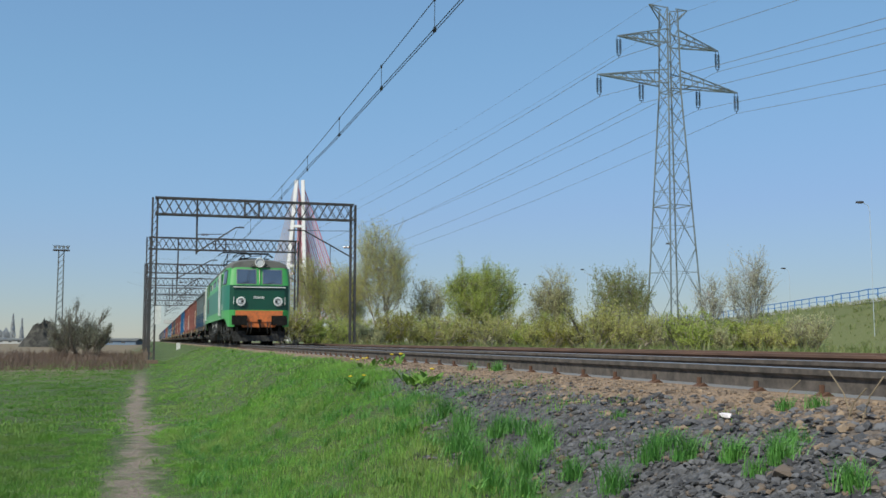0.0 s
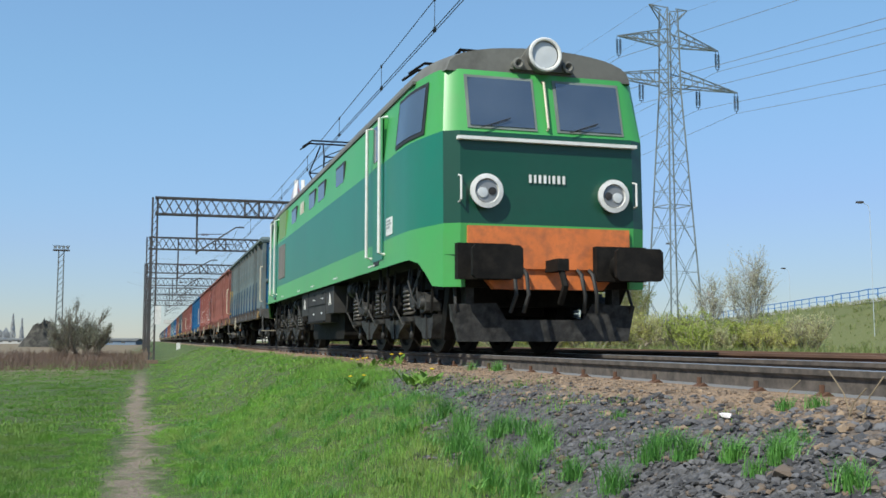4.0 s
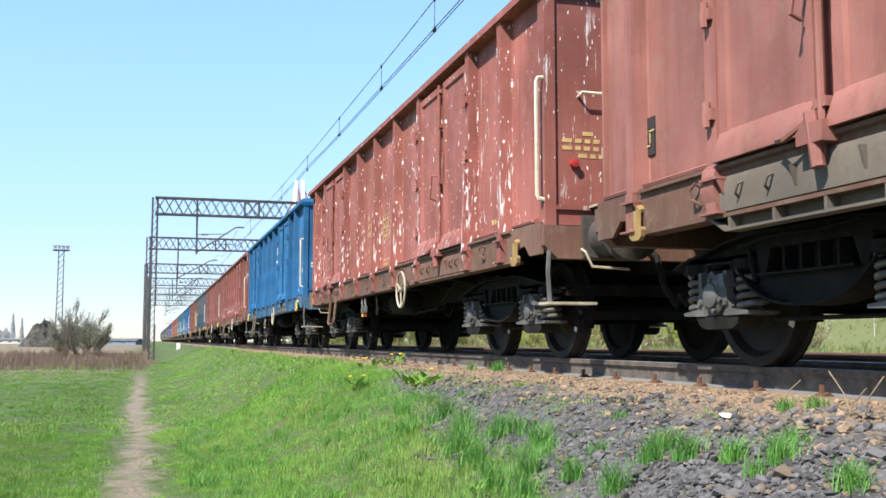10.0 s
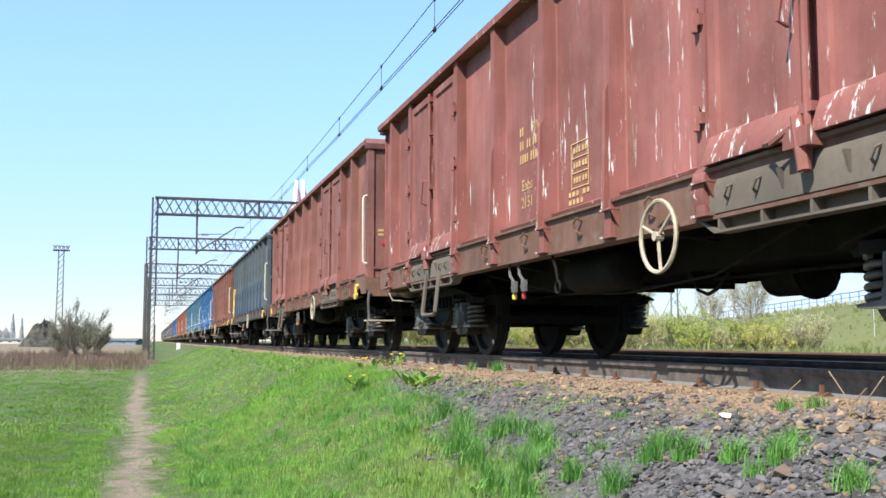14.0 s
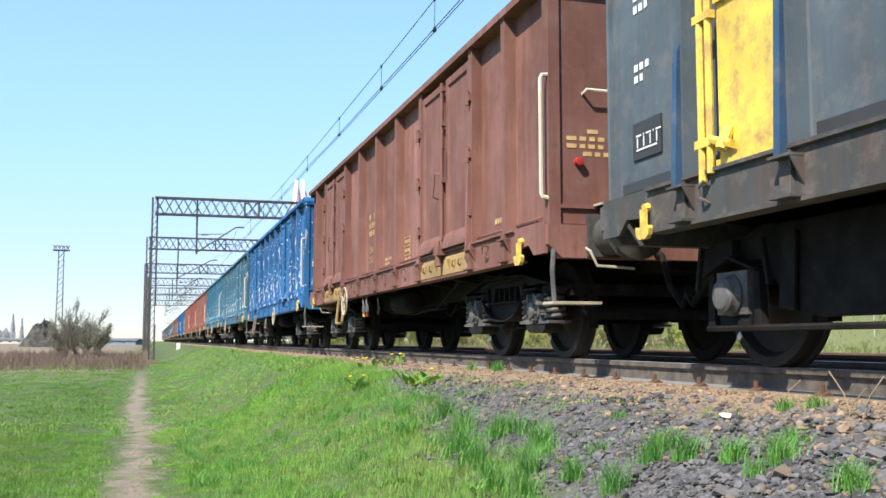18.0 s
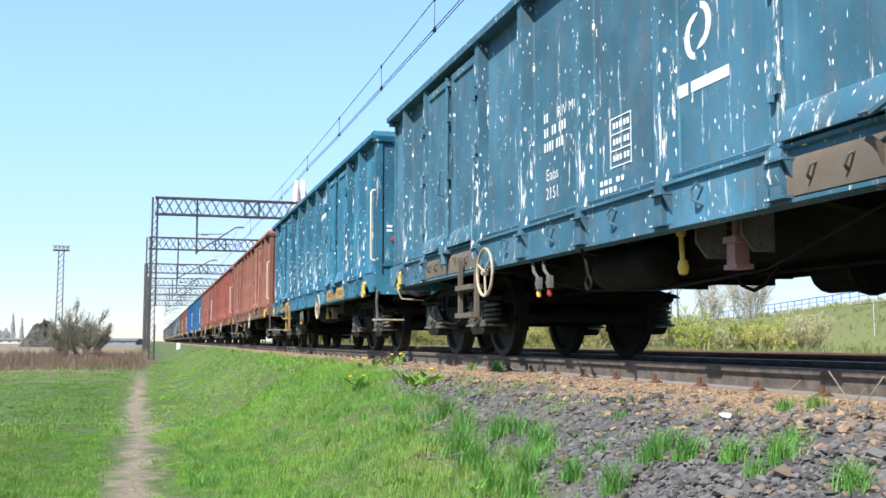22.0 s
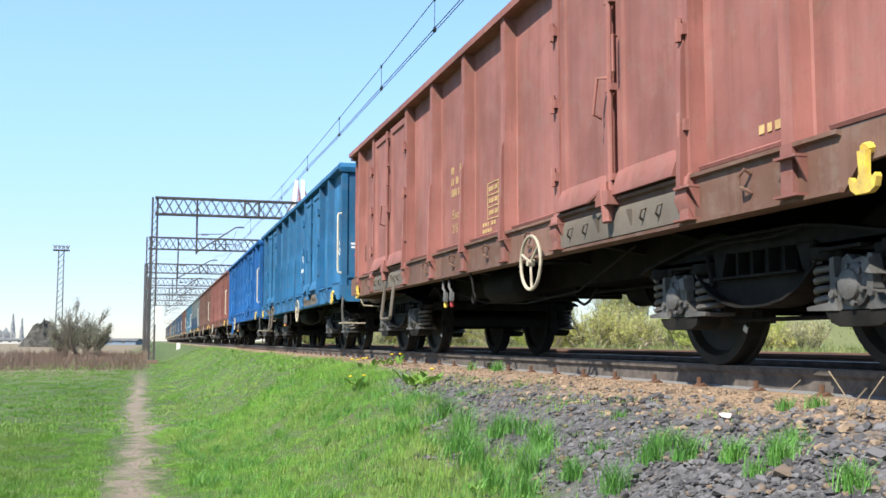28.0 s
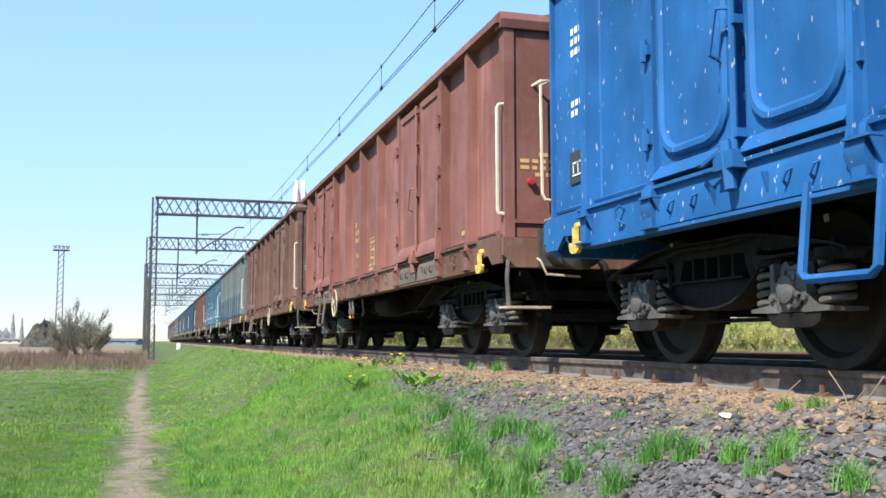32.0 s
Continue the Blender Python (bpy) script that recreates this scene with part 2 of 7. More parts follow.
def ground_sheet():
    xs = sorted(set([-v for v in grid_lines(3.0, 2500, 0.5, 1.13)] + [-3 + 0.15 * k for k in range(1, 110)] + grid_lines(13.5, 2500, 0.4, 1.07)))
    ys = sorted(set([-v for v in grid_lines(2.0, 600, 1.0, 1.3)] + [-2 + 0.2 * k for k in range(1, 140)] + grid_lines(26.0, 3500, 0.4, 1.045)))
    vs = [(x, y, ground_z(x, y)) for y in ys for x in xs]
    n = len(xs)
    fs = [(j * n + i, j * n + i + 1, (j + 1) * n + i + 1, (j + 1) * n + i) for j in range(len(ys) - 1) for i in range(n - 1)]
    k = Nodes("field_grass_and_ballast", 0.95)
    co = k.coords(world=True)
    sep = k.node("ShaderNodeSeparateXYZ")
    k.link(k.node("ShaderNodeNewGeometry").outputs["Position"], sep.inputs[0])
    X, Y = sep.outputs[0], sep.outputs[1]
    n1, n2, n3 = k.noise(co, 0.35, 5, 0.6), k.noise(co, 3.5, 6, 0.65), k.noise(co, 22, 5, 0.7)
    grass = k.mix(k.ramp(n1, 0.35, 0.65), (0.062, 0.125, 0.024), (0.115, 0.20, 0.042))
    grass = k.mix(k.math("MULTIPLY", k.ramp(n3, 0.42, 0.7), 0.7), grass, (0.11, 0.085, 0.05))
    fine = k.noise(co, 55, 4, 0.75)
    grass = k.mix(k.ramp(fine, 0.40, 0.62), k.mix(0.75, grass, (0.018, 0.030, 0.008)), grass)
    dry = k.mix(k.ramp(n2, 0.35, 0.65), (0.15, 0.12, 0.07), (0.09, 0.085, 0.035))
    grass = k.mix(k.math("MULTIPLY", k.ramp(n2, 0.52, 0.72), 0.55), grass, dry)
    bare = k.ramp(k.noise(co, 1.7, 5, 0.65), 0.60, 0.68)
    grass = k.mix(k.math("MULTIPLY", bare, 0.75), grass, k.mix(n3, (0.06, 0.048, 0.038), (0.15, 0.12, 0.09)))
    # brown fallow land to the left, far off
    fallow = k.math("MULTIPLY", k.ramp(Y, 36, 50), k.ramp(X, -0.4, -2.6))
    grass = k.mix(k.math("MULTIPLY", fallow, 0.85), grass, k.mix(k.ramp(n1, 0.3, 0.7), (0.22, 0.15, 0.11), (0.18, 0.15, 0.09)))
    # dry olive growth beyond the tracks
    grass = k.mix(k.math("MULTIPLY", k.ramp(X, 10.5, 14.0), 0.8), grass, k.mix(k.ramp(n2, 0.3, 0.7), (0.155, 0.155, 0.060), (0.115, 0.135, 0.048)))
    # trodden path
    wob = k.math("MULTIPLY", k.math("SUBTRACT", k.noise(co, 0.33, 3), 0.5), 0.75)
    off = k.math("ABSOLUTE", k.math("ADD", k.math("ADD", X, k.math("ADD", 0.12, k.math("MULTIPLY", k.ramp(Y, 8, 34), 0.26))), k.math("MULTIPLY", wob, 1.0)))
    path = k.ramp(k.math("ADD", off, k.math("MULTIPLY", k.math("SUBTRACT", n2, 0.5), 1.3)), 0.34, 0.06)
    earth = k.mix(k.ramp(n3, 0.35, 0.65), (0.15, 0.115, 0.085), (0.27, 0.22, 0.17))
    col = k.mix(k.math("MULTIPLY", path, k.ramp(Y, 50, 34)), grass, earth)
    # ballast: dark slag near the camera's stretch, sandy under the rails, grown over further along
    edge = k.math("ADD", k.math("MULTIPLY", k.ramp(Y, 4.0, 18.0), 1.35), 1.88)
    bal = k.ramp(k.math("SUBTRACT", k.math("ADD", X, k.math("MULTIPLY", k.math("SUBTRACT", n1, 0.5), 1.0)), edge), -0.15, 0.2)
    bal = k.math("MULTIPLY", bal, k.ramp(X, 11.4, 10.6))
    vor = k.node("ShaderNodeTexVoronoi")
    vor.inputs["Scale"].default_value = 38
    k.link(co, vor.inputs["Vector"])
    stone = k.mix(vor.outputs["Color"], (0.028, 0.028, 0.031), (0.145, 0.141, 0.145))
    stone = k.mix(k.math("MULTIPLY", k.ramp(n2, 0.52, 0.66), 0.35), stone, k.mix(n3, (0.075, 0.058, 0.045), (0.15, 0.12, 0.09)))
    sand = k.mix(k.ramp(n2, 0.3, 0.7), (0.40, 0.26, 0.15), (0.22, 0.16, 0.11))
    inner = k.ramp(k.math("ADD", X, k.math("MULTIPLY", k.math("SUBTRACT", n2, 0.5), 0.9)), 2.84, 3.22)
    stone = k.mix(k.math("MULTIPLY", inner, 0.85), stone, sand)
    stone = k.mix(k.ramp(X, 6.2, 7.0), stone, k.mix(k.ramp(n2, 0.4, 0.6), (0.13, 0.08, 0.05), (0.12, 0.12, 0.06)))
    col = k.mix(bal, col, stone)
    k.bump(k.mix(bal, n3, vor.outputs["Distance"]), 0.9, 0.03)
    mat = k.done(col)
    me = bpy.data.meshes.new("ground")
    me.from_pydata(vs, [], fs)
    me.materials.append(mat)
    me.shade_smooth()
    return tagged(new("ground", me), "spring grass field with trodden path rising to dark ballast", "ground", kind="structure")


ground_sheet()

k = Nodes("rail_steel", 0.45, 0.6)
co = k.coords(world=True)
sep = k.node("ShaderNodeSeparateXYZ")
k.link(k.node("ShaderNodeNewGeometry").outputs["Normal"], sep.inputs[0])
rust = k.mix(k.ramp(k.noise(co, 9, 6, 0.7), 0.35, 0.65), (0.048, 0.041, 0.036), (0.125, 0.105, 0.090))
k.link(k.math("MULTIPLY", k.ramp(sep.outputs[2], 0.9, 0.99), 0.9), k.b.inputs["Metallic"])
RAIL = k.done(k.mix(k.ramp(sep.outputs[2], 0.9, 0.99), rust, (0.42, 0.43, 0.45)), k.ramp(sep.outputs[2], 1.35, 0.65))
RUSTRAIL = plain("rusty_rail", (0.12, 0.07, 0.05), 0.85, 0.0, 0.3, 4, 0.2)
k = Nodes("old_sleeper_concrete", 0.9)
co = k.coords(world=True)
SLEEPER = k.done(k.mix(k.ramp(k.noise(co, 6, 6, 0.7), 0.3, 0.7), (0.26, 0.17, 0.10), (0.12, 0.092, 0.075)))
CLIP = plain("rusty_fastening", (0.105, 0.052, 0.030), 0.85, 0.0, 0.3, 8, 0.2)

RAILSEC = [(-0.036, 0.0), (-0.036, -0.035), (-0.010, -0.052), (-0.009, -0.135), (-0.070, -0.152), (-0.072, -0.165), (0.072, -0.165), (0.070, -0.152),
           (0.009, -0.135), (0.010, -0.052), (0.036, -0.035), (0.036, 0.0), (0.028, 0.003), (-0.028, 0.003)]


def track(cx, rail_mat, name, label, y0, y1, sleepers):
    t = tagged(new(name), label, "railway track", kind="structure")
    t.matrix_basis = pose(cx, 0, 0)
    for dx in (-0.7535, 0.7535):
        part("rail", Shape().prism([(x + dx, z) for x, z in RAILSEC], y0, y1, "y"), rail_mat, t, smooth=0.4)
    sl = Shape().prism([(-1.25, -0.40), (-1.27, -0.215), (-1.20, -0.188), (1.20, -0.188), (1.27, -0.215), (1.25, -0.40)], -0.13, 0.13, "y").mesh("sleeper", SLEEPER)
    cl = Shape()
    for dx in (-0.7535, 0.7535):
        cl.box(dx - 0.16, dx + 0.16, -0.07, 0.07, -0.190, -0.166)
        for sg in (-1, 1):
            cl.prism([(dx + sg * 0.06, -0.15), (dx + sg * 0.10, -0.125), (dx + sg * 0.15, -0.15), (dx + sg * 0.16, -0.17), (dx + sg * 0.06, -0.17)], -0.045, 0.045, "y")
            cl.rod((dx + sg * 0.115, 0, -0.17), (dx + sg * 0.115, 0, -0.085), 0.017, 6)
    clm = cl.mesh("fastening", CLIP)
    for i in range(sleepers):
        y = -3.0 + i * 0.66
        p = part("sleeper", sl, SLEEPER, t, at=pose(0.01 * math.sin(i * 7), y, 0, 0, 0, 0.6 * math.sin(i * 3)))
        part("fastening", clm, CLIP, p)
    return t


track(4.56, RAIL, "track_1", "used railway track with worn rails on old sleepers", -40, 900, 75)
track(8.62, RUSTRAIL, "track_2", "disused rusty railway track with weeds", -40, 900, 60)

# ---- open wagons ----
CACHE = {}


def cpart(name, key, build, material, parent, at=None, label="", smooth=0.7):
    """A part whose mesh is made once and shared by all alike parts."""
    k = (key, material.name)
    if k not in CACHE:
        CACHE[k] = build().mesh(name, material, smooth)
    return part(name, CACHE[k], material, parent, label, at)


TURN = pose(0, 0, 0, 0, 0, 180)
LEN, TOP, SHEET, SILL = 6.45, 3.30, 1.15, 0.88


def s_side_wall():
    return Shape().box(-1.335, -1.305, -LEN, LEN, SHEET, 3.235)


def s_top_rail():
    s = Shape().prism([(-1.48, 3.205), (-1.485, 3.27), (-1.45, TOP), (-1.33, TOP), (-1.29, 3.28), (-1.29, 3.205)], -LEN - 0.05, LEN + 0.05, "y")
    return s


def s_end_rail():
    return Shape().prism([(-6.52, 3.16), (-6.54, 3.24), (-6.50, TOP + 0.02), (-6.38, TOP + 0.02), (-6.36, 3.16)], -1.44, 1.44, "x") \
        .prism([(-1.0, TOP + 0.02), (-0.75, TOP + 0.07), (0.75, TOP + 0.07), (1.0, TOP + 0.02)], -6.50, -6.38, "y")


def s_side_sill():
    return Shape().prism([(-1.46, 1.172), (-1.46, 1.15), (-1.43, 1.14), (-1.43, 0.895), (-1.455, 0.89), (-1.455, 0.868), (-1.31, 0.868), (-1.31, 0.892), (-1.40, 0.895), (-1.40, 1.14), (-1.345, 1.15), (-1.345, 1.172)], -5.75, 5.75, "y") \
        .prism([(5.75, 0.868), (5.86, 0.985), (6.08, 1.0), (6.20, 0.90), (LEN, 0.90), (LEN, 1.172), (5.75, 1.172)], -1.43, -1.40, "x") \
        .prism([(-5.75, 0.868), (-5.86, 0.985), (-6.08, 1.0), (-6.20, 0.90), (-LEN, 0.90), (-LEN, 1.172), (-5.75, 1.172)], -1.43, -1.40, "x")


def s_post():
    """A slim top-hat section."""
    s = Shape()
    s.prism([(-1.334, -0.085), (-1.345, -0.07), (-1.452, -0.052), (-1.452, 0.052), (-1.345, 0.07), (-1.334, 0.085)], 1.165, 3.215, "z")
    return s


def s_post_foot():
    """A shelf plate, its gussets and a sole plate below an older wagon's post."""
    s = Shape().box(-1.455, -1.43, -0.05, 0.05, 0.90, 1.17)
    s.box(-1.52, -1.43, -0.13, 0.06, 1.098, 1.113)
    s.prism([(-1.43, 1.098), (-1.515, 1.098), (-1.43, 0.95)], -0.128, -0.116, "y")
    s.box(-1.52, -1.40, -0.13, 0.06, 0.888, 0.903)
    return s


def s_post_fin():
    """The tapered fin up an older wagon's post."""
    return Shape().prism([(-1.449, 2.02), (-1.475, 1.95), (-1.502, 1.115), (-1.449, 1.115)], -0.028, 0.028, "y")


def s_post_shoe():
    """The post runs on over the sill; a shelf plate and gusset beside it, a sole plate under it."""
    s = Shape().box(-1.464, -1.43, -0.05, 0.05, 0.905, 1.17)
    s.box(-1.505, -1.43, -0.13, 0.055, 1.088, 1.103)
    s.prism([(-1.43, 1.088), (-1.50, 1.088), (-1.43, 0.96)], -0.127, -0.116, "y")
    s.box(-1.505, -1.40, -0.13, 0.06, 0.890, 0.904)
    return s


def s_post_rib():
    return Shape().prism([(-1.444, 2.05), (-1.476, 1.96), (-1.502, 1.105), (-1.444, 1.105)], -0.024, 0.024, "y")


def s_hinge_post():
    s = Shape().box(-1.445, -1.334, -0.06, 0.06, 1.16, 3.215)
    s.prism([(-1.43, 1.20), (-1.47, 1.16), (-1.49, 1.02), (-1.43, 0.90)], -0.07, 0.07, "y")
    for z in (1.45, 2.05, 2.65):
        s.box(-1.475, -1.43, -0.05, 0.05, z, z + 0.07)
        s.rod((-1.475, 0, z - 0.04), (-1.475, 0, z + 0.11), 0.022, 6)
    return s


def s_leaf():
    """A framed door leaf with a sunk field and a kick plate folded out at its foot."""
    s, y0, y1, z0, z1, f = Shape(), 0.085, 0.955, 1.20, 3.12, 0.08
    quad = lambda x, d: [(x, y0 + d, z0 + d), (x, y1 - d, z0 + d), (x, y1 - d, z1 - d), (x, y0 + d, z1 - d)]
    fs = [(0, 1, 2, 3)]
    for r in (0, 4, 8):
        fs += [(r + k, r + (k + 1) % 4, r + 4 + (k + 1) % 4, r + 4 + k) for k in range(4)]
    s.add(quad(-1.336, 0) + quad(-1.428, 0) + quad(-1.428, f) + quad(-1.405, f + 0.012), fs + [(12, 13, 14, 15)])
    s.prism([(-1.40, 1.38), (-1.432, 1.36), (-1.492, 1.20), (-1.492, 1.185), (-1.40, 1.19)], y0 + 0.005, y1 - 0.005, "y")
    return s


def s_leaf_pressed():
    s = Shape().box(-1.405, -1.336, 0.065, 0.96, 1.20, 3.12)
    y0, y1, z0, z1, r = 0.14, 0.88, 1.36, 3.0, 0.2
    pts = []
    for cy, cz, a0 in ((y1 - r, z1 - r, 0), (y0 + r, z1 - r, 90), (y0 + r, z0 + r, 180), (y1 - r, z0 + r, 270)):
        for k in range(5):
            a = radians(a0 + k * 22.5)
            pts.append((-1.405, cy + r * math.cos(a), cz + r * math.sin(a)))
    pts.append(pts[0])
    s.prism([(-1.40, 1.30), (-1.43, 1.27), (-1.48, 1.20), (-1.40, 1.19)], 0.07, 0.955, "y")
    return s.path(pts, 0.042, 8)


def s_lock_bar():
    s = Shape().rod((-1.455, 0, 1.02), (-1.455, 0, 3.1), 0.022, 8)
    for z in (1.3, 1.95, 2.6, 3.0):
        s.box(-1.47, -1.405, -0.05, 0.05, z, z + 0.05)
    s.path([(-1.455, 0, 2.05), (-1.53, 0.05, 2.05), (-1.53, 0.12, 1.8), (-1.46, 0.13, 1.78)], 0.014)
    s.path([(-1.455, -0.12, 2.32), (-1.50, -0.15, 2.32), (-1.50, -0.15, 2.05)], 0.012)
    s.box(-1.53, -1.43, -0.09, 0.11, 1.12, 1.22)
    s.rod((-1.50, -0.02, 1.0), (-1.50, 0.03, 1.28), 0.035, 8)
    s.path([(-1.50, 0.03, 1.25), (-1.55, 0.18, 1.17), (-1.5, 0.3, 1.19)], 0.018)
    return s


def s_door_ledge():
    """The grimy strip of sill below a pair of doors, with its catches and loops."""
    s = Shape().prism([(-1.43, 1.105), (-1.448, 1.06), (-1.450, 0.90), (-1.43, 0.90)], -0.94, 0.94, "y")
    for y in (-0.72, -0.50, 0.42, 0.70):
        s.path([(-1.45, y, 1.045), (-1.482, y, 1.03), (-1.482, y + 0.03, 0.985), (-1.455, y + 0.04, 0.965)], 0.009)
    for y in (-0.30, 0.22):
        s.prism([(-1.45, 1.06), (-1.485, 1.06), (-1.45, 0.95)], y, y + 0.02, "y")
    return s


def s_panel_slot(h=0.54):
    """The folded lip at the foot of a side panel."""
    return Shape().prism([(-1.336, 1.185), (-1.40, 1.195), (-1.408, 1.215), (-1.336, 1.245)], -h, h, "y")


def s_slot_shade(h=0.53):
    # a black strip that draws the shadow line under the panel lip
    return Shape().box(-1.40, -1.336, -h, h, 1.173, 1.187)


def s_slot_shade_wide():
    """The older wagons' open slot at the panel foot, its shade a black strip."""
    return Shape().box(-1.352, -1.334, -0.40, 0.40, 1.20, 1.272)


def s_end_step():
    """A folded step plate above the buffer."""
    return Shape().prism([(-0.98, 1.30), (-0.55, 1.30), (-0.62, 1.12), (-0.70, 1.06), (-0.86, 1.06), (-0.93, 1.12)], -6.62, -6.52, "y")


def s_step_tread():
    return Shape().box(-1.0, -0.53, -6.66, -6.50, 1.30, 1.318)


def s_end_ledge():
    """A deep stiffening ledge across the end wall."""
    return Shape().prism([(-6.476, 1.93), (-6.60, 1.97), (-6.61, 2.03), (-6.476, 2.05)], -1.30, 1.30, "x")


def s_truss():
    """The stiffening pockets under a door ledge."""
    s = Shape().prism([(-1.05, 0.885), (-0.86, 0.80), (0.86, 0.80), (1.05, 0.885), (1.05, 0.87), (0.88, 0.785), (-0.88, 0.785), (-1.05, 0.87)], -1.458, -1.36, "x")
    s.box(-1.375, -1.36, -0.86, 0.86, 0.80, 0.88)
    for y in (-0.84, -0.42, 0.0, 0.42, 0.84):
        s.prism([(-1.452, 0.885), (-1.452, 0.80), (-1.36, 0.80), (-1.36, 0.885)], y - 0.012, y + 0.012, "y")
    return s


def s_hook():
    return Shape().path([(-1.433, 0, 1.08), (-1.475, 0, 1.10), (-1.485, 0.04, 1.07), (-1.48, 0.04, 1.01), (-1.45, 0.0, 0.98), (-1.433, 0.0, 0.97)], 0.011)


def s_tow_hook():
    """A forged double hook with a rounded shank."""
    out = [(-0.028, 1.03), (0.028, 1.03), (0.022, 0.925), (0.040, 0.888), (0.066, 0.900), (0.085, 0.918), (0.094, 0.898), (0.082, 0.856), (0.045, 0.832), (-0.045, 0.832), (-0.082, 0.856), (-0.094, 0.898), (-0.085, 0.918), (-0.066, 0.900), (-0.040, 0.888), (-0.022, 0.925)]
    s = Shape().prism(out, -1.488, -1.456, "x")
    s.rod((-1.47, 0, 1.035), (-1.43, 0, 1.045), 0.03, 8)
    return s


def s_stirrup():
    return Shape().path([(-1.45, -0.27, 0.95), (-1.50, -0.27, 0.50), (-1.50, -0.23, 0.465), (-1.50, 0.23, 0.465), (-1.50, 0.27, 0.50), (-1.45, 0.27, 0.95)], 0.026, 6)


def s_ladder_step():
    s = Shape()
    for y in (-0.27, 0.27):
        s.box(-1.52, -1.48, y - 0.025, y + 0.025, 0.40, 1.0)
    for z in (0.40, 0.68):
        s.box(-1.56, -1.44, -0.27, 0.27, z, z + 0.05)
    return s


def s_hand_wheel():
    s = Shape().ring((-1.53, 0, 0.82), 0.225, 0.0145, "x", 28, 6)
    for k in range(3):
        a = math.tau * k / 3 + 0.4
        s.rod((-1.53, 0, 0.82), (-1.53, 0.23 * math.cos(a), 0.82 + 0.225 * math.sin(a)), 0.012)
    s.rod((-1.56, 0, 0.82), (-1.50, 0, 0.82), 0.03, 8)
    return s


def s_wheel_shaft():
    return Shape().rod((-1.505, 0, 0.82), (-1.1, 0, 0.84), 0.018, 8)


def s_corner_step():
    return Shape().box(-1.42, -0.98, -6.60, -6.38, 0.47, 0.492)


def s_step_hanger():
    return Shape().path([(-1.36, -6.5, 1.02), (-1.38, -6.5, 0.75), (-1.36, -6.49, 0.48)], 0.022)


def s_grab():
    return Shape().path([(-1.385, -6.47, 1.36), (-1.45, -6.475, 1.37), (-1.465, -6.475, 1.40), (-1.465, -6.475, 2.38), (-1.45, -6.475, 2.41), (-1.385, -6.47, 2.42)], 0.018, 6)


def s_end_grab():
    """A handle bar on the end wall, bent out at both feet."""
    return Shape().path([(-1.08, -6.47, 2.27), (-1.08, -6.56, 2.29), (-0.82, -6.56, 2.29), (-0.82, -6.56, 2.12), (-0.82, -6.47, 2.10)], 0.014, 6)


def s_end_frame():
    """An older wagon's wide end handle."""
    return Shape().path([(-0.42, -6.46, 2.46), (-0.42, -6.58, 2.47), (-0.46, -6.6, 2.48), (-0.73, -6.6, 2.48), (-0.78, -6.6, 2.43), (-0.78, -6.6, 1.86), (-0.74, -6.6, 1.81), (-0.36, -6.6, 1.80), (-0.36, -6.46, 1.80)], 0.018, 6)


def s_end_loop():
    """A tall loop standing off the end wall."""
    return Shape().path([(-1.10, -6.47, 2.62), (-1.06, -6.58, 2.64), (-0.95, -6.58, 2.66), (-1.06, -6.58, 2.60), (-1.05, -6.58, 1.56), (-1.02, -6.58, 1.50), (-0.90, -6.58, 1.49), (-0.88, -6.47, 1.49)], 0.016, 6)


def s_end_lettering():
    """Lines of worn writing on the end wall."""
    s = Shape()
    for z, row in ((1.93, (-0.16, 0.10)), (1.865, (0.09, 0.06, 0.05, 0.06)), (1.80, (0.09, 0.05, 0.06, 0.05)), (1.735, (-0.12, 0.08, 0.05, 0.05))):
        x = -1.23
        for wd in row:
            if wd > 0:
                s.box(x, x + wd, -6.479, -6.476, z, z + 0.036)
            x += abs(wd) + 0.03
    return s


def s_end_wall():
    s = Shape().box(-1.37, 1.37, -6.475, -6.44, SHEET, 3.235)
    return s


def s_end_post():
    return Shape().prism([(-0.09, -6.475), (-0.06, -6.56), (0.06, -6.56), (0.09, -6.475)], 1.1, 3.17, "z")


def s_end_ridge():
    return Shape().box(-1.30, 1.30, -6.50, -6.476, 1.28, 1.315)


def s_corner_post():
    return Shape().prism([(-1.40, -6.50), (-1.40, -6.36), (-1.37, -6.36), (-1.30, -6.44), (-1.30, -6.50)], 1.12, 3.21, "z")


def s_end_sill():
    return Shape().prism([(-1.42, 1.14), (-1.42, 0.97), (-1.30, 0.86), (1.30, 0.86), (1.42, 0.97), (1.42, 1.14)], -6.52, -6.40, "y")


def s_end_plate():
    return Shape().box(-1.05, -0.78, -6.545, -6.515, 0.9, 1.2)


def s_red_lamp():
    return Shape().lathe([(0.0, -6.535), (0.035, -6.53), (0.04, -6.476)], (-1.13, 0, 1.68), "y", 12)


def s_underframe():
    s = Shape().box(-0.22, 0.22, -6.4, 6.4, 0.78, 1.1)
    s.box(-1.30, 1.30, -6.42, 6.42, 1.09, 1.15)
    s.box(-0.62, 0.62, -3.2, 3.2, 0.70, 1.1)
    return s


def s_cross_member():
    return Shape().prism([(-1.395, 1.1), (-1.395, 1.0), (-0.6, 0.88), (0.6, 0.88), (1.395, 1.0), (1.395, 1.1)], -0.05, 0.05, "y")


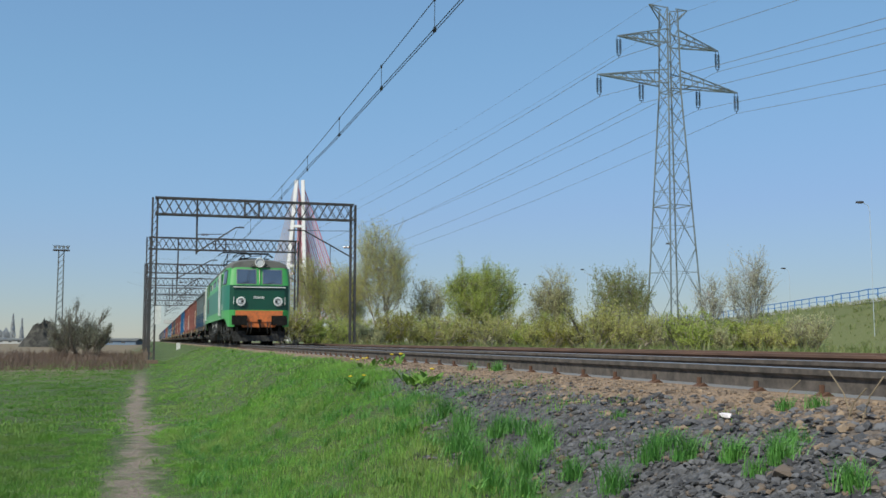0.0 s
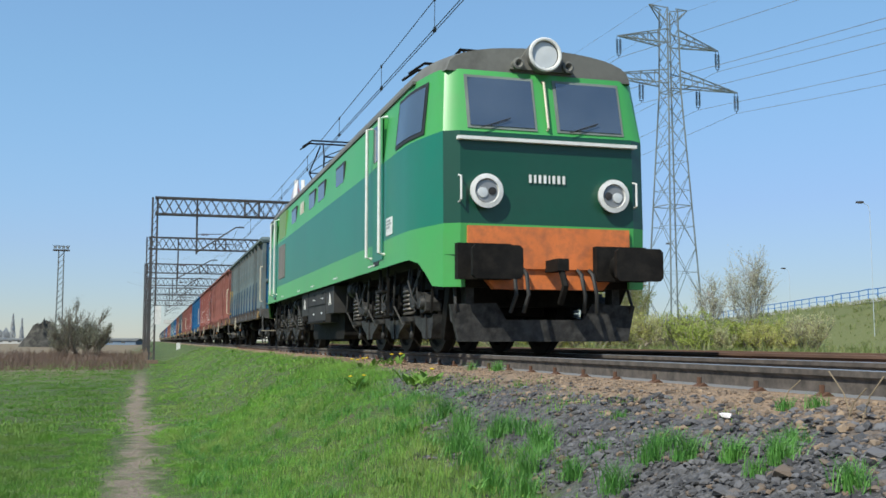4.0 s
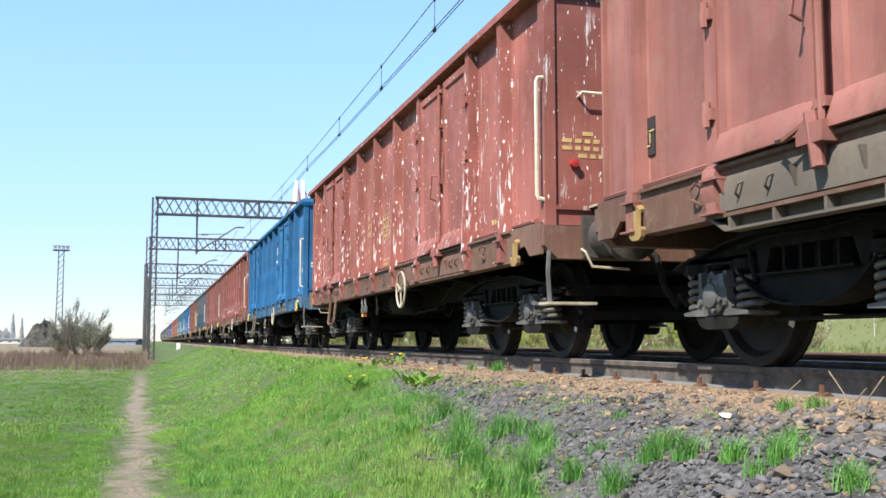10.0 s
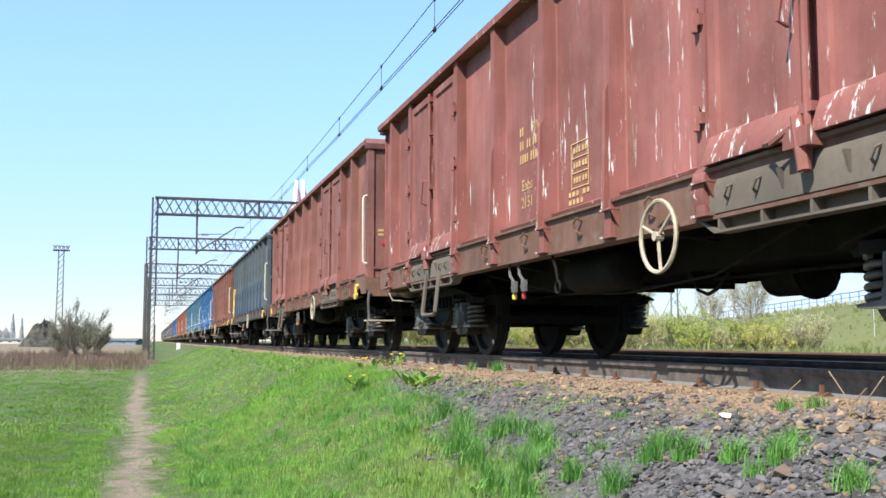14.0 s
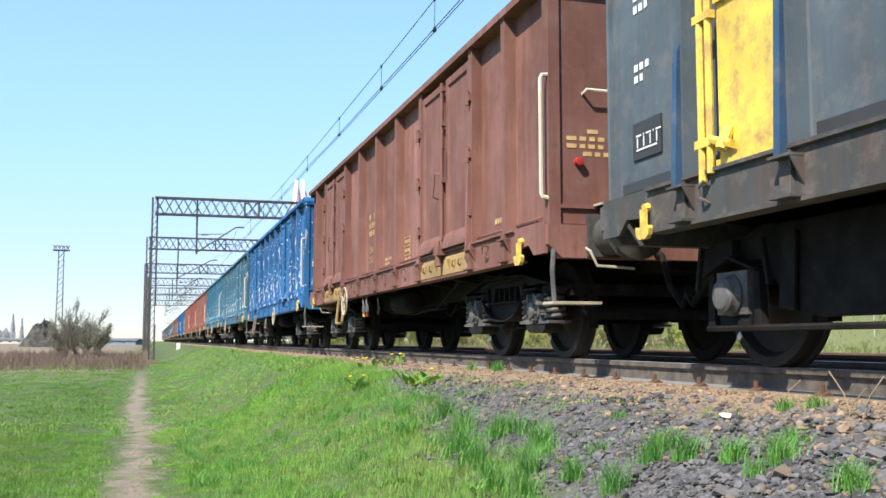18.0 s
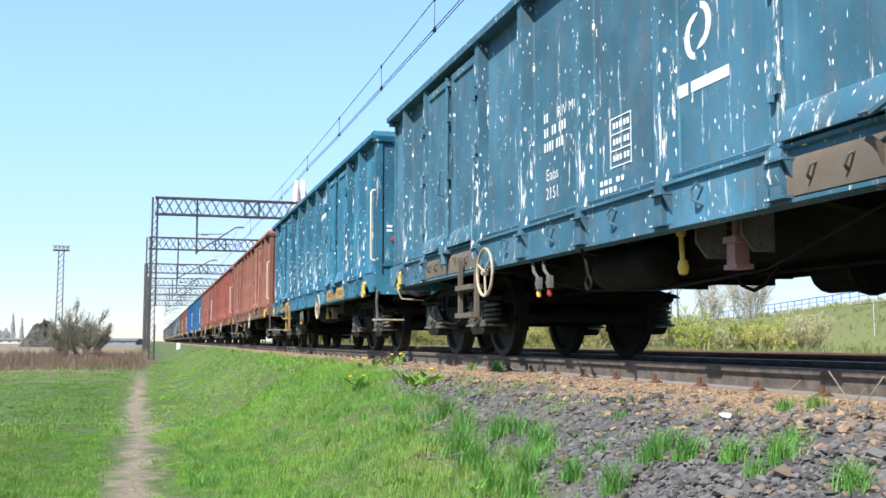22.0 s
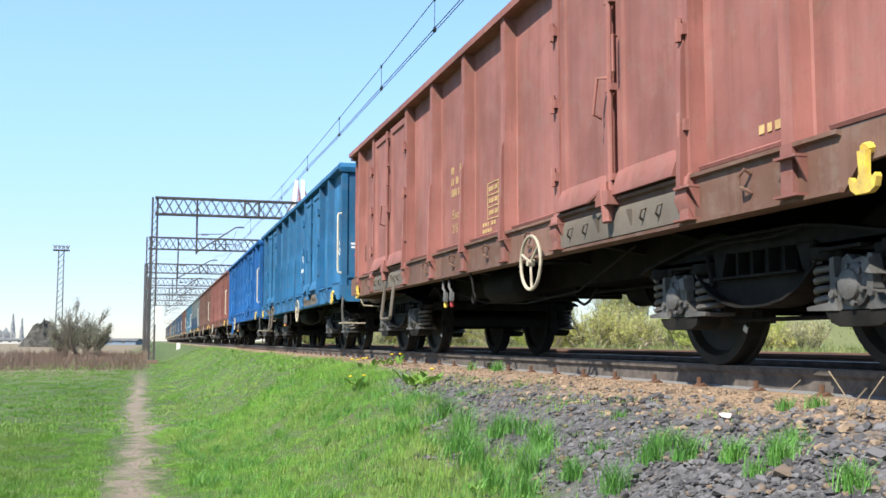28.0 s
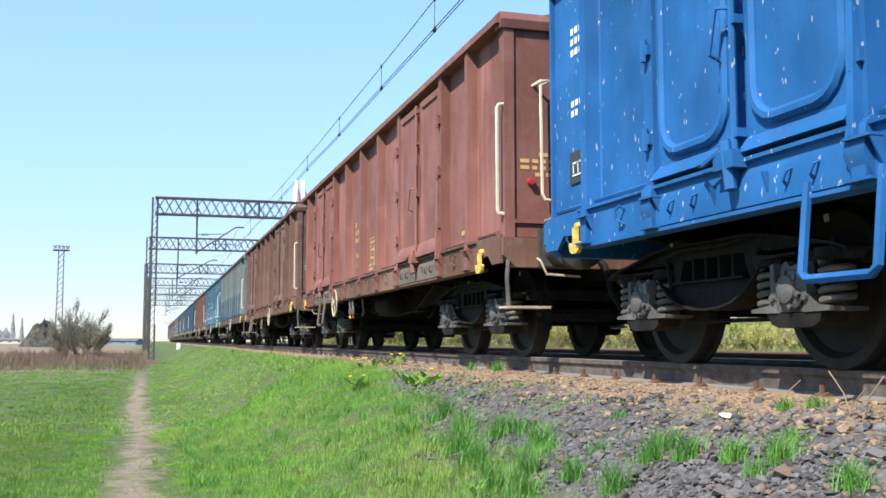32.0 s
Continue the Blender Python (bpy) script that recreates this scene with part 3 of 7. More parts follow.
def s_reservoir():
    return Shape().lathe([(0.0, -0.52), (0.10, -0.505), (0.155, -0.46), (0.172, -0.40), (0.172, 0.40), (0.155, 0.46), (0.10, 0.505), (0.0, 0.52)], (-0.95, 0.12, 0.74), "y", 18) \
        .box(-1.0, -0.9, -0.18, -0.13, 0.72, 1.05).box(-1.0, -0.9, 0.37, 0.42, 0.72, 1.05)


def s_brake_rods():
    s = Shape()
    for z, x in ((0.64, -0.35), (0.68, -0.1), (0.66, 0.2)):
        s.rod((x, -3.4, z), (x, 3.4, z + 0.02), 0.016)
    for y, x in ((-0.6, -0.3), (0.2, 0.1), (0.9, -0.1), (-1.9, 0.15)):
        s.box(x - 0.25, x + 0.25, y - 0.025, y + 0.025, 0.62, 0.70)
        s.bar((x, y, 0.64), (x, y + 0.2, 0.95), 0.04)
    # brake cylinder with its flange
    s.lathe([(0.0, -0.30), (0.13, -0.28), (0.17, -0.24), (0.20, -0.24), (0.20, -0.19), (0.165, -0.19), (0.165, 0.22), (0.10, 0.30), (0.0, 0.31)], (-0.05, -1.25, 0.66), "y", 14)
    s.path([(-1.1, -3.0, 0.88), (-1.0, -1.7, 0.60), (-0.95, -0.3, 0.545), (-0.95, 1.0, 0.60), (-1.1, 2.6, 0.86)], 0.009)
    # air pipe dipping in two loops
    s.path([(-0.6, -1.25, 0.66), (-0.62, -1.1, 0.54), (-0.62, -0.98, 0.51), (-0.62, -0.84, 0.55), (-0.6, -0.74, 0.66)], 0.014)
    s.path([(-0.6, 0.05, 0.66), (-0.62, 0.15, 0.60), (-0.62, 0.32, 0.585), (-0.6, 0.5, 0.66)], 0.014)
    s.ring((-1.42, -0.04, 0.60), 0.05, 0.012, "x", 14, 5)
    s.path([(-1.42, -0.04, 0.65), (-1.42, 0.0, 0.76), (-1.40, 0.18, 0.95)], 0.012)
    return s


def s_drain_valve():
    """A flanged valve on two hanger plates."""
    s = Shape().box(-1.20, -1.08, -0.10, 0.04, 0.60, 0.63).box(-1.19, -1.09, -0.07, 0.02, 0.63, 0.76).box(-1.21, -1.07, -0.11, 0.03, 0.76, 0.80)
    return s.rod((-1.14, -0.02, 0.80), (-1.14, -0.02, 0.95), 0.03, 8)


def s_hanger_plate():
    return Shape().prism([(-1.20, 1.05), (-1.20, 0.80), (-1.12, 0.70), (-0.98, 0.70), (-0.98, 1.05)], -0.012, 0.012, "y")


def s_valve_lever():
    s = Shape().rod((-1.18, 0, 0.62), (-1.18, 0.02, 0.86), 0.018, 8)
    s.lathe([(0.0, 0.85), (0.03, 0.865), (0.036, 0.885), (0.03, 0.91), (0.0, 0.92)], (-1.18, 0.02, 0), "z", 10)
    return s.lathe([(0.0, 0.60), (0.03, 0.61), (0.04, 0.65), (0.03, 0.70), (0.0, 0.71)], (-1.18, 0, 0), "z", 10)


def s_brake_valve():
    return Shape().path([(-1.38, 0.25, 0.9), (-1.42, 0.12, 0.76), (-1.43, 0, 0.70), (-1.43, -0.02, 0.58)], 0.014, 5)


def s_valve_plate():
    return Shape().box(-1.46, -1.43, -0.10, -0.02, 0.60, 0.70).rod((-1.45, -0.02, 0.64), (-1.42, 0.03, 0.66), 0.02, 6)


def s_valve_tag():
    return Shape().lathe([(0.0, 0.53), (0.02, 0.54), (0.024, 0.57), (0.015, 0.60), (0.0, 0.605)], (-1.43, -0.02, 0), "z", 8)


def s_buffer():
    s = Shape()
    for x in (0.0,):
        s.lathe([(0.17, -6.5), (0.165, -6.60), (0.15, -6.78), (0.13, -6.80), (0.125, -6.90), (0.20, -6.94), (0.242, -6.96), (0.245, -6.985), (0.22, -7.01), (0.12, -7.02)], (x, 0, 1.05), "y", 18)
        s.box(x - 0.2, x + 0.2, -6.56, -6.5, 0.87, 1.23)
    return s


def s_coupling():
    s = Shape().box(-0.05, 0.05, -6.85, -6.45, 1.0, 1.1)
    s.ring((0, -6.92, 0.98), 0.09, 0.025, "x", 12, 6)
    s.path([(0, -6.85, 1.0), (0, -6.98, 0.7), (0, -6.75, 0.6)], 0.03)
    return s


def s_air_hose():
    return Shape().path([(0, -6.5, 0.95), (0, -6.66, 0.88), (0, -6.78, 0.62), (0.05, -6.9, 0.45), (0.05, -6.98, 0.55)], 0.028, 6)


def s_uncoupler():
    return Shape().path([(-1.08, -6.5, 0.95), (-1.08, -6.60, 0.91), (-1.03, -6.62, 0.79), (-0.70, -6.64, 0.77)], 0.012, 6)


# bogies with coil springs beside the axle boxes
BELLY = [(-0.66, 0.66), (-0.58, 0.57), (-0.46, 0.475), (-0.32, 0.415), (-0.16, 0.385), (0.0, 0.378), (0.16, 0.385), (0.32, 0.415), (0.46, 0.475), (0.58, 0.57), (0.66, 0.66)]
CREST = [(-1.40, 0.655), (-1.30, 0.69), (-0.72, 0.79), (-0.5, 0.815), (0.5, 0.815), (0.72, 0.79), (1.30, 0.69), (1.40, 0.655)]


def s_bogie_frame():
    """Side frames with a fish-bellied middle, an opening with ribs, and horns over the springs."""
    s = Shape()
    for o, i in ((-1.06, -0.98), (1.06, 0.98)):
        a, b = min(o, i), max(o, i)
        fl = (-1.13, -0.90) if o < 0 else (0.90, 1.13)
        # web: upper strip, belly, cheeks
        s.prism(CREST + [(1.36, 0.60), (0.66, 0.66), (0.5, 0.715), (-0.5, 0.715), (-0.66, 0.66), (-1.36, 0.60)], a, b, "x")
        s.prism(BELLY + [(0.42, 0.555), (-0.42, 0.555)], a, b, "x")
        s.prism([(-0.66, 0.66), (-0.42, 0.555), (-0.36, 0.72), (-0.5, 0.72)], a, b, "x")
        s.prism([(0.66, 0.66), (0.5, 0.72), (0.36, 0.72), (0.42, 0.555)], a, b, "x")
        # flanges along the crest and the belly, and the lip of the opening
        for line, t in ((CREST, 0.016), ([(-0.98, 0.665)] + BELLY + [(0.98, 0.665)], 0.016)):
            s.prism(line + [(y, z - t) for y, z in line][::-1], *fl, "x")
        s.prism([(-0.43, 0.552), (0.43, 0.552), (0.43, 0.566), (-0.43, 0.566)], fl[0] + 0.015, fl[1] - 0.015, "x")
        for y in (-0.24, -0.08, 0.08, 0.24):
            s.box(a, b, y - 0.012, y + 0.012, 0.555, 0.72)
        for y in (-0.9, 0.9):
            for sg in (-1, 1):
                s.box(a - 0.02, b + 0.02, y + sg * 0.155 - 0.03, y + sg * 0.155 + 0.03, 0.46, 0.66)
                s.lathe([(0.10, 0.60), (0.115, 0.615), (0.115, 0.67)], ((a + b) / 2, y + sg * 0.285, 0), "z", 12)
            s.box(a, b, y - 0.4, y + 0.4, 0.655, 0.70)
        for y in (-1.25, -0.55, 0.55, 1.25):
            s.rod((o * 1.02, y, 0.72), (o * 1.02, y - 0.06 * (1 if y > 0 else -1), 0.52), 0.018, 6)
        s.path([(o * 1.05, -0.5, 0.80), (o * 1.06, -0.2, 0.77), (o * 1.06, 0.3, 0.78), (o * 1.05, 0.62, 0.74)], 0.011, 5)
    s.box(-0.95, 0.95, -0.22, 0.22, 0.50, 0.80)
    s.box(-0.95, 0.95, -1.40, -1.30, 0.58, 0.68).box(-0.95, 0.95, 1.30, 1.40, 0.58, 0.68)
    s.box(-0.90, -0.88, -0.75, 0.75, 0.50, 0.76).box(0.88, 0.90, -0.75, 0.75, 0.50, 0.76)
    s.lathe([(0.28, 0.78), (0.28, 0.92)], (0, 0, 0), "z", 14)
    for y in (-1.38, -0.42, 0.42, 1.38):
        s.box(-0.85, 0.85, y - 0.03, y + 0.03, 0.36, 0.44)
        for x in (-0.75, 0.75):
            s.box(x - 0.05, x + 0.05, y - 0.05, y + 0.05, 0.28, 0.62)
    s.rod((-0.9, -0.55, 0.30), (-0.9, 0.55, 0.30), 0.014, 6)
    return s


def s_axle_box():
    """A cast box: round cover with bolts, cheeks, and wings that carry the springs."""
    s = Shape().prism([(-0.135, 0.33), (-0.15, 0.42), (-0.135, 0.53), (-0.10, 0.585), (-0.035, 0.60), (0.03, 0.585), (0.07, 0.62), (0.115, 0.60), (0.14, 0.50), (0.15, 0.41), (0.13, 0.33)], -1.09, -0.93, "x")
    s.lathe([(0.118, -1.09), (0.118, -1.115), (0.10, -1.13), (0.085, -1.132), (0.078, -1.155), (0.05, -1.165), (0.0, -1.165)], (0, 0, 0.455), "x", 14)
    for k in range(6):
        a = math.tau * k / 6 + 0.3
        s.lathe([(0.018, -1.12), (0.018, -1.145), (0.0, -1.147)], (0, 0.097 * math.cos(a), 0.455 + 0.097 * math.sin(a)), "x", 6)
    for sg in (-1, 1):
        s.prism([(sg * 0.12, 0.325), (sg * 0.375, 0.33), (sg * 0.38, 0.35), (sg * 0.20, 0.37), (sg * 0.135, 0.46)], -1.12, -0.90, "x")
        s.prism([(sg * 0.115, 0.40), (sg * 0.165, 0.43), (sg * 0.165, 0.60), (sg * 0.13, 0.61)], -1.13, -1.03, "x")
        s.rod((-1.11, sg * 0.15, 0.41), (-1.14, sg * 0.15, 0.41), 0.022, 6)
    s.prism([(-0.19, 0.50), (-0.12, 0.51), (-0.12, 0.57), (-0.17, 0.585)], -1.16, -1.05, "x")
    return s


def s_keeper():
    """The dark pan below an axle box."""
    return Shape().prism([(-0.26, 0.322), (-0.24, 0.27), (-0.18, 0.245), (0.12, 0.24), (0.19, 0.262), (0.24, 0.322)], -1.11, -0.93, "x")


def s_spring():
    return Shape().coil((-1.02, 0), 0.082, 0.362, 0.60, 4.5, 0.021, 7, 14)


# older bogies with leaf-sprung plate frames and round boxes
def s_plate_frame():
    """Pressed plate frames with hoods over the boxes, stays between them and a bottom tie."""
    s = Shape()
    for x, o in ((-1.02, -1), (0.96, 1)):
        s.prism([(-1.50, 0.62), (-1.42, 0.78), (-0.5, 0.86), (0.5, 0.86), (1.42, 0.78), (1.50, 0.62), (1.38, 0.60), (1.26, 0.66), (0.74, 0.66), (0.56, 0.46), (0.40, 0.33), (0.22, 0.30),
                 (-0.22, 0.30), (-0.40, 0.33), (-0.56, 0.46), (-0.74, 0.66), (-1.26, 0.66), (-1.38, 0.60)], x, x + 0.06, "x")
        xo = x - 0.06 if o < 0 else x + 0.12
        for y in (-1.0, 1.0):
            # hood: a pitched plate on a centre rib
            s.prism([(y - 0.30, 0.60), (y, 0.70), (y + 0.30, 0.60), (y + 0.30, 0.58), (y, 0.68), (y - 0.30, 0.58)], min(x, xo) - 0.03, max(x, xo) + 0.03, "x")
            s.box(min(x, xo), max(x, xo), y - 0.02, y + 0.02, 0.66, 0.80)
            for sg in (-1, 1):
                s.prism([(y + sg * 0.22, 0.62), (y + sg * 0.28, 0.62), (y + sg * 0.30, 0.25), (y + sg * 0.22, 0.25)], min(x, xo) + 0.01, max(x, xo), "x")
                s.bar((xo, y + sg * 0.34, 0.78), (xo, y + sg * 0.40, 0.50), 0.03)
            s.box(min(x, xo) - 0.01, max(x, xo), y - 0.28, y + 0.28, 0.235, 0.262)
            s.box(min(x, xo) + 0.02, max(x, xo), y - 0.17, y + 0.17, 0.262, 0.33)
        for y in (-0.42, 0.42):
            s.prism([(y - 0.05, 0.80), (y + 0.05, 0.80), (y + 0.13 * (1 if y > 0 else -1), 0.36), (y - 0.02, 0.34)], min(x, xo) + 0.02, max(x, xo) - 0.02, "x")
        s.rod((xo, -1.28, 0.245), (xo, 1.28, 0.245), 0.020, 6)
    s.box(-0.95, 0.95, -0.22, 0.22, 0.50, 0.82)
    s.box(-0.95, 0.95, -1.50, -1.42, 0.58, 0.72).box(-0.95, 0.95, 1.42, 1.50, 0.58, 0.72)
    s.lathe([(0.28, 0.78), (0.28, 0.92)], (0, 0, 0), "z", 14)
    for y in (-0.5, 0.5):
        s.box(-0.85, 0.85, y - 0.03, y + 0.03, 0.36, 0.44)
        s.box(-0.80, -0.70, y - 0.05, y + 0.05, 0.28, 0.62)
    return s


def s_round_box():
    return Shape().lathe([(0.13, -0.96), (0.13, -1.10), (0.115, -1.12), (0.11, -1.15), (0.085, -1.17), (0.05, -1.175), (0.0, -1.175)], (0, 0, 0.45), "x", 16) \
        .box(-1.08, -0.93, -0.17, 0.17, 0.33, 0.60)


def s_wheelset():
    """Origin on the axle."""
    s = Shape().lathe([(0.07, -1.02), (0.08, 1.02)], (0, 0, 0), "x", 10)
    for sg in (-1, 1):
        p = [(0.10, 0.80), (0.15, 0.79), (0.22, 0.745), (0.36, 0.765), (0.385, 0.80), (0.395, 0.815), (0.455, 0.815), (0.461, 0.75), (0.465, 0.715), (0.487, 0.705), (0.49, 0.69), (0.475, 0.68), (0.39, 0.68), (0.36, 0.72), (0.2, 0.69), (0.10, 0.66)]
        s.lathe([(r, sg * h) for r, h in p], (0, 0, 0), "x", 36)
    return s


def s_chalk():
    return Shape().box(-0.822, -0.814, -0.02, 0.02, 0.40, 0.445)


GREYNOTE = plain("washed_out_notice", (0.30, 0.32, 0.33), 0.7, 0, 0.25, 6)
CREAMOLD = plain("worn_cream_paint", (0.42, 0.37, 0.28), 0.65, 0, 0.25, 7, 0.1, (0.12, 0.09, 0.065), 0.55)
STEPGREY = plain("rusty_grey_step", (0.16, 0.13, 0.105), 0.75, 0, 0.3, 7, 0.2, (0.07, 0.05, 0.04), 0.5)
OLDYELLOW = plain("dirty_ochre_paint", (0.33, 0.22, 0.045), 0.7, 0, 0.45, 4, 0.1, (0.07, 0.05, 0.035), 0.8)
WHEELSETS, SPLASHED = [], {}


def wheelset(parent, y, r=0.46):
    w = cpart("wheelset", ("wheelset", r), s_wheelset, WHEEL, parent, pose(0, y, r), smooth=0.5)
    cpart("chalk_mark", "chalk", s_chalk, CHALK, w, label="pale chalk mark on the rim")
    WHEELSETS.append(w)
    return w


def letters(text, size):
    """A flat mesh of a word in the built-in font, in the (y, z) plane facing -x."""
    key = ("letters", text, size)
    if key not in CACHE:
        cu = bpy.data.curves.new("lettering", "FONT")
        cu.body, cu.size, cu.align_x = text, size, "CENTER"
        cu.resolution_u = 2
        ob = bpy.data.objects.new("lettering", cu)
        me = bpy.data.meshes.new_from_object(ob)
        bpy.data.objects.remove(ob)
        me.transform(Matrix(((0, 0, -1, 0), (-1, 0, 0, 0), (0, 1, 0, 0), (0, 0, 0, 1))))
        CACHE[key] = me
    return CACHE[key]


def word(text, size, y, z, material, parent, x=-1.34):
    key = ("word", text, size, material.name)
    if key not in CACHE:
        me = letters(text, size).copy()
        me.materials.clear()
        me.materials.append(material)
        CACHE[key] = me
    return part("lettering", CACHE[key], material, parent, at=pose(x, y, z))


def bars(rows, y, z, h, material, parent, x=-1.338, name="marking"):
    """Lines of writing that stay plain bars: widths from top to bottom."""
    key = ("bars", rows, h)

    def build():
        s = Shape()
        for i, row in enumerate(rows):
            at = 0.0
            for wdt in row:
                if wdt > 0:
                    s.box(-0.003, 0.0, -at - wdt, -at, -i * h * 1.6 - h, -i * h * 1.6)
                at += abs(wdt) + 0.030
        return s
    return tagged(cpart(name, key, build, material, parent, pose(x, y, z)), kind="stuff")


def s_grid_box():
    s = Shape()
    for z in (0, 0.12, 0.24, 0.36):
        s.box(-0.003, 0, -0.34, 0, -z - 0.009, -z)
    for y in (0, -0.326):
        s.box(-0.0035, 0, y - 0.009, y, -0.374, 0)
    for z in (0.04, 0.16, 0.28):
        for a in (0.05, 0.10, 0.15, 0.22, 0.27):
            s.box(-0.003, 0, -a - 0.03, -a, -z - 0.045, -z)
    return s


def s_disc_plate():
    return Shape().box(-1.35, -1.336, 5.72, 6.12, 1.42, 1.68)


def s_card():
    return Shape().box(-1.41, -1.376, 5.55, 5.75, 1.80, 2.1)


def wagon(k, paint, label, doors="plain", ink=None, wheel_at=-1.92, step_at=3.6, ladder=False, yellow_door=False, ledge=None, truss=False, tow=YELLOW, detail=True, sill=None, rail=HANDLE, lamp=True, ribs=False, hook_at=-5.95, shift=0.12, table=(-0.15, 1.75), emblem=None):
    """An open bogie wagon, 14.04 m over its buffers; its own -y end leads."""
    ink = ink or CHALK
    w = thing("open_wagon", pose(4.56, 0, 0), label, "freight wagon", "wagons of the goods train")
    old = doors == "none"
    sill = sill or paint
    s0 = 0.0 if old else shift
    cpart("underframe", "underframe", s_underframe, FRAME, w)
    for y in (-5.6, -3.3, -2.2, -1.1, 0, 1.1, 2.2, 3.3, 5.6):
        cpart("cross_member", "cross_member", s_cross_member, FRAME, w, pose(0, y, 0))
    for m in (None, TURN):
        cpart("side_wall", "side_wall", s_side_wall, paint, w, m)
        cpart("top_rail", "top_rail", s_top_rail, paint, w, m)
        cpart("side_sill", "side_sill", s_side_sill, sill, w, m)
        ew = cpart("end_wall", "end_wall", s_end_wall, BLUE_C if k == 0 else paint, w, m)
        if old:
            cpart("end_ledge", "end_ledge", s_end_ledge, paint, ew)
        st = cpart("end_step", "end_step", s_end_step, RUNNING, w, m)
        cpart("tread", "step_tread", s_step_tread, CREAMOLD, st, label="pale worn tread")
        cpart("end_ridge", "end_ridge", s_end_ridge, paint, w, m)
        for x in (-0.52, 0.52):
            cpart("end_post", "end_post", s_end_post, paint, w, (m or pose(0, 0, 0)) @ pose(x, 0, 0))
        cpart("end_rail", "end_rail", s_end_rail, paint, w, m)
        cpart("corner_post", "corner_post", s_corner_post, paint, w, m)
        cpart("end_sill", "end_sill", s_end_sill, sill, w, m)
        for x in (-0.875, 0.875):
            cpart("buffer", "buffer", s_buffer, BUFFER, w, (m or pose(0, 0, 0)) @ pose(x, 0, 0), smooth=0.5)
        cpart("coupling", "coupling", s_coupling, RUNNING, w, m)
        cpart("uncoupling_rod", "uncoupler", s_uncoupler, CREAMOLD, w, m, "bent worn uncoupling rod")
        for x in (-0.45, 0.40):
            cpart("air_hose", "air_hose", s_air_hose, RUNNING, w, (m or pose(0, 0, 0)) @ pose(x, 0, 0))
        cpart("corner_step", "corner_step", s_corner_step, CREAMOLD, w, m, "pale worn step board")
        cpart("step_hanger", "step_hanger", s_step_hanger, AXLEBOX, w, m)
        cpart("grab_rail", "grab", s_grab, rail, w, m)
        if old:
            cpart("grab_rail", "end_frame", s_end_frame, rail, w, m)
        elif k in (10, 14, 16):
            cpart("grab_rail", "end_loop", s_end_loop, rail, w, m)
        else:
            cpart("grab_rail", "end_grab", s_end_grab, rail, w, m)
        if detail and not old:
            tagged(cpart("marking", "end_lettering", s_end_lettering, ink, w, m), kind="stuff")
        if lamp:
            cpart("lamp_bracket", "red_lamp", s_red_lamp, REDLAMP, w, m, "small red lamp bracket")
    cpart("tow_hook", "tow_hook", s_tow_hook, tow, w, pose(0, hook_at, 0), "painted towing hook")
    cpart("tow_hook", "tow_hook", s_tow_hook, tow, w, pose(0, 5.75, 0), "painted towing hook")
    posts = [p * 1.06 for p in range(-5, 6)] if old else [-5.58, -4.55, -2.52, -1.26, 0.0, 1.26, 2.52, 4.55, 5.58]
    for y in posts:
        plain_post = old or abs(abs(y) - 4.55) > 0.1 and abs(abs(y) - 2.52) > 0.1
        yy = y + s0
        if plain_post:
            for m in (pose(0, yy, 0), TURN @ pose(0, -yy, 0)):
                p = cpart("post", "post", s_post, SPLASHED.get(paint.name, paint), w, m)
                if old:
                    cpart("post_foot", "post_foot", s_post_foot, sill, p)
                    cpart("post_rib", "post_fin", s_post_fin, STIFF, p, label="blue painted rib")
                else:
                    cpart("post_foot", "post_shoe", s_post_shoe, paint, p)
                    if ribs and abs(y) < 2:
                        cpart("post_rib", "post_rib", s_post_rib, paint, p)
        else:
            hp = cpart("hinge_post", "hinge_post", s_hinge_post, SPLASHED.get(paint.name, paint), w, pose(0, yy, 0))
            cpart("post_foot", "post_shoe", s_post_shoe, paint, hp)
            if y in (-4.55, 2.52):
                cpart("post_rib", "post_rib", s_post_rib, SPLASHED.get(paint.name, paint), hp)
            cpart("hinge_post", "hinge_post", s_hinge_post, paint, w, TURN @ pose(0, -yy, 0))
    if not old:
        build = s_leaf_pressed if doors == "pressed" else s_leaf
        for y in (-4.55, -3.535, 2.52, 3.535):
            d = cpart("door", ("leaf", doors), build, paint, w, pose(0, y + s0, 0))
            if y in (-4.55, 2.52):
                cpart("lock_bar", "lock_bar", s_lock_bar, paint, d, pose(0, 1.015, 0))
        for y in (-3.535, 3.535):
            lg = cpart("door_ledge", "door_ledge", s_door_ledge, ledge or sill, w, pose(0, y + s0, 0))
            if truss:
                cpart("ledge_bracket", "truss", s_truss, ledge or sill, lg)
    if yellow_door:
        hue = OLDYELLOW if k == 0 else YELLOW
        y0, y1 = (4.58, 5.42) if k == 0 else (4.29, 4.90)
        d = part("door", Shape().box(-1.42, -1.376, y0, y1, 1.2, 2.14), hue, w, "dirty ochre half-height side door" if k == 0 else "yellow half-height side door")
        part("door_frame", Shape().box(-1.445, -1.40, y0, y0 + 0.04, 1.2, 2.14).box(-1.445, -1.40, y0, y1, 1.17, 1.21).box(-1.445, -1.40, y0, y1, 2.14, 2.19), hue, d)
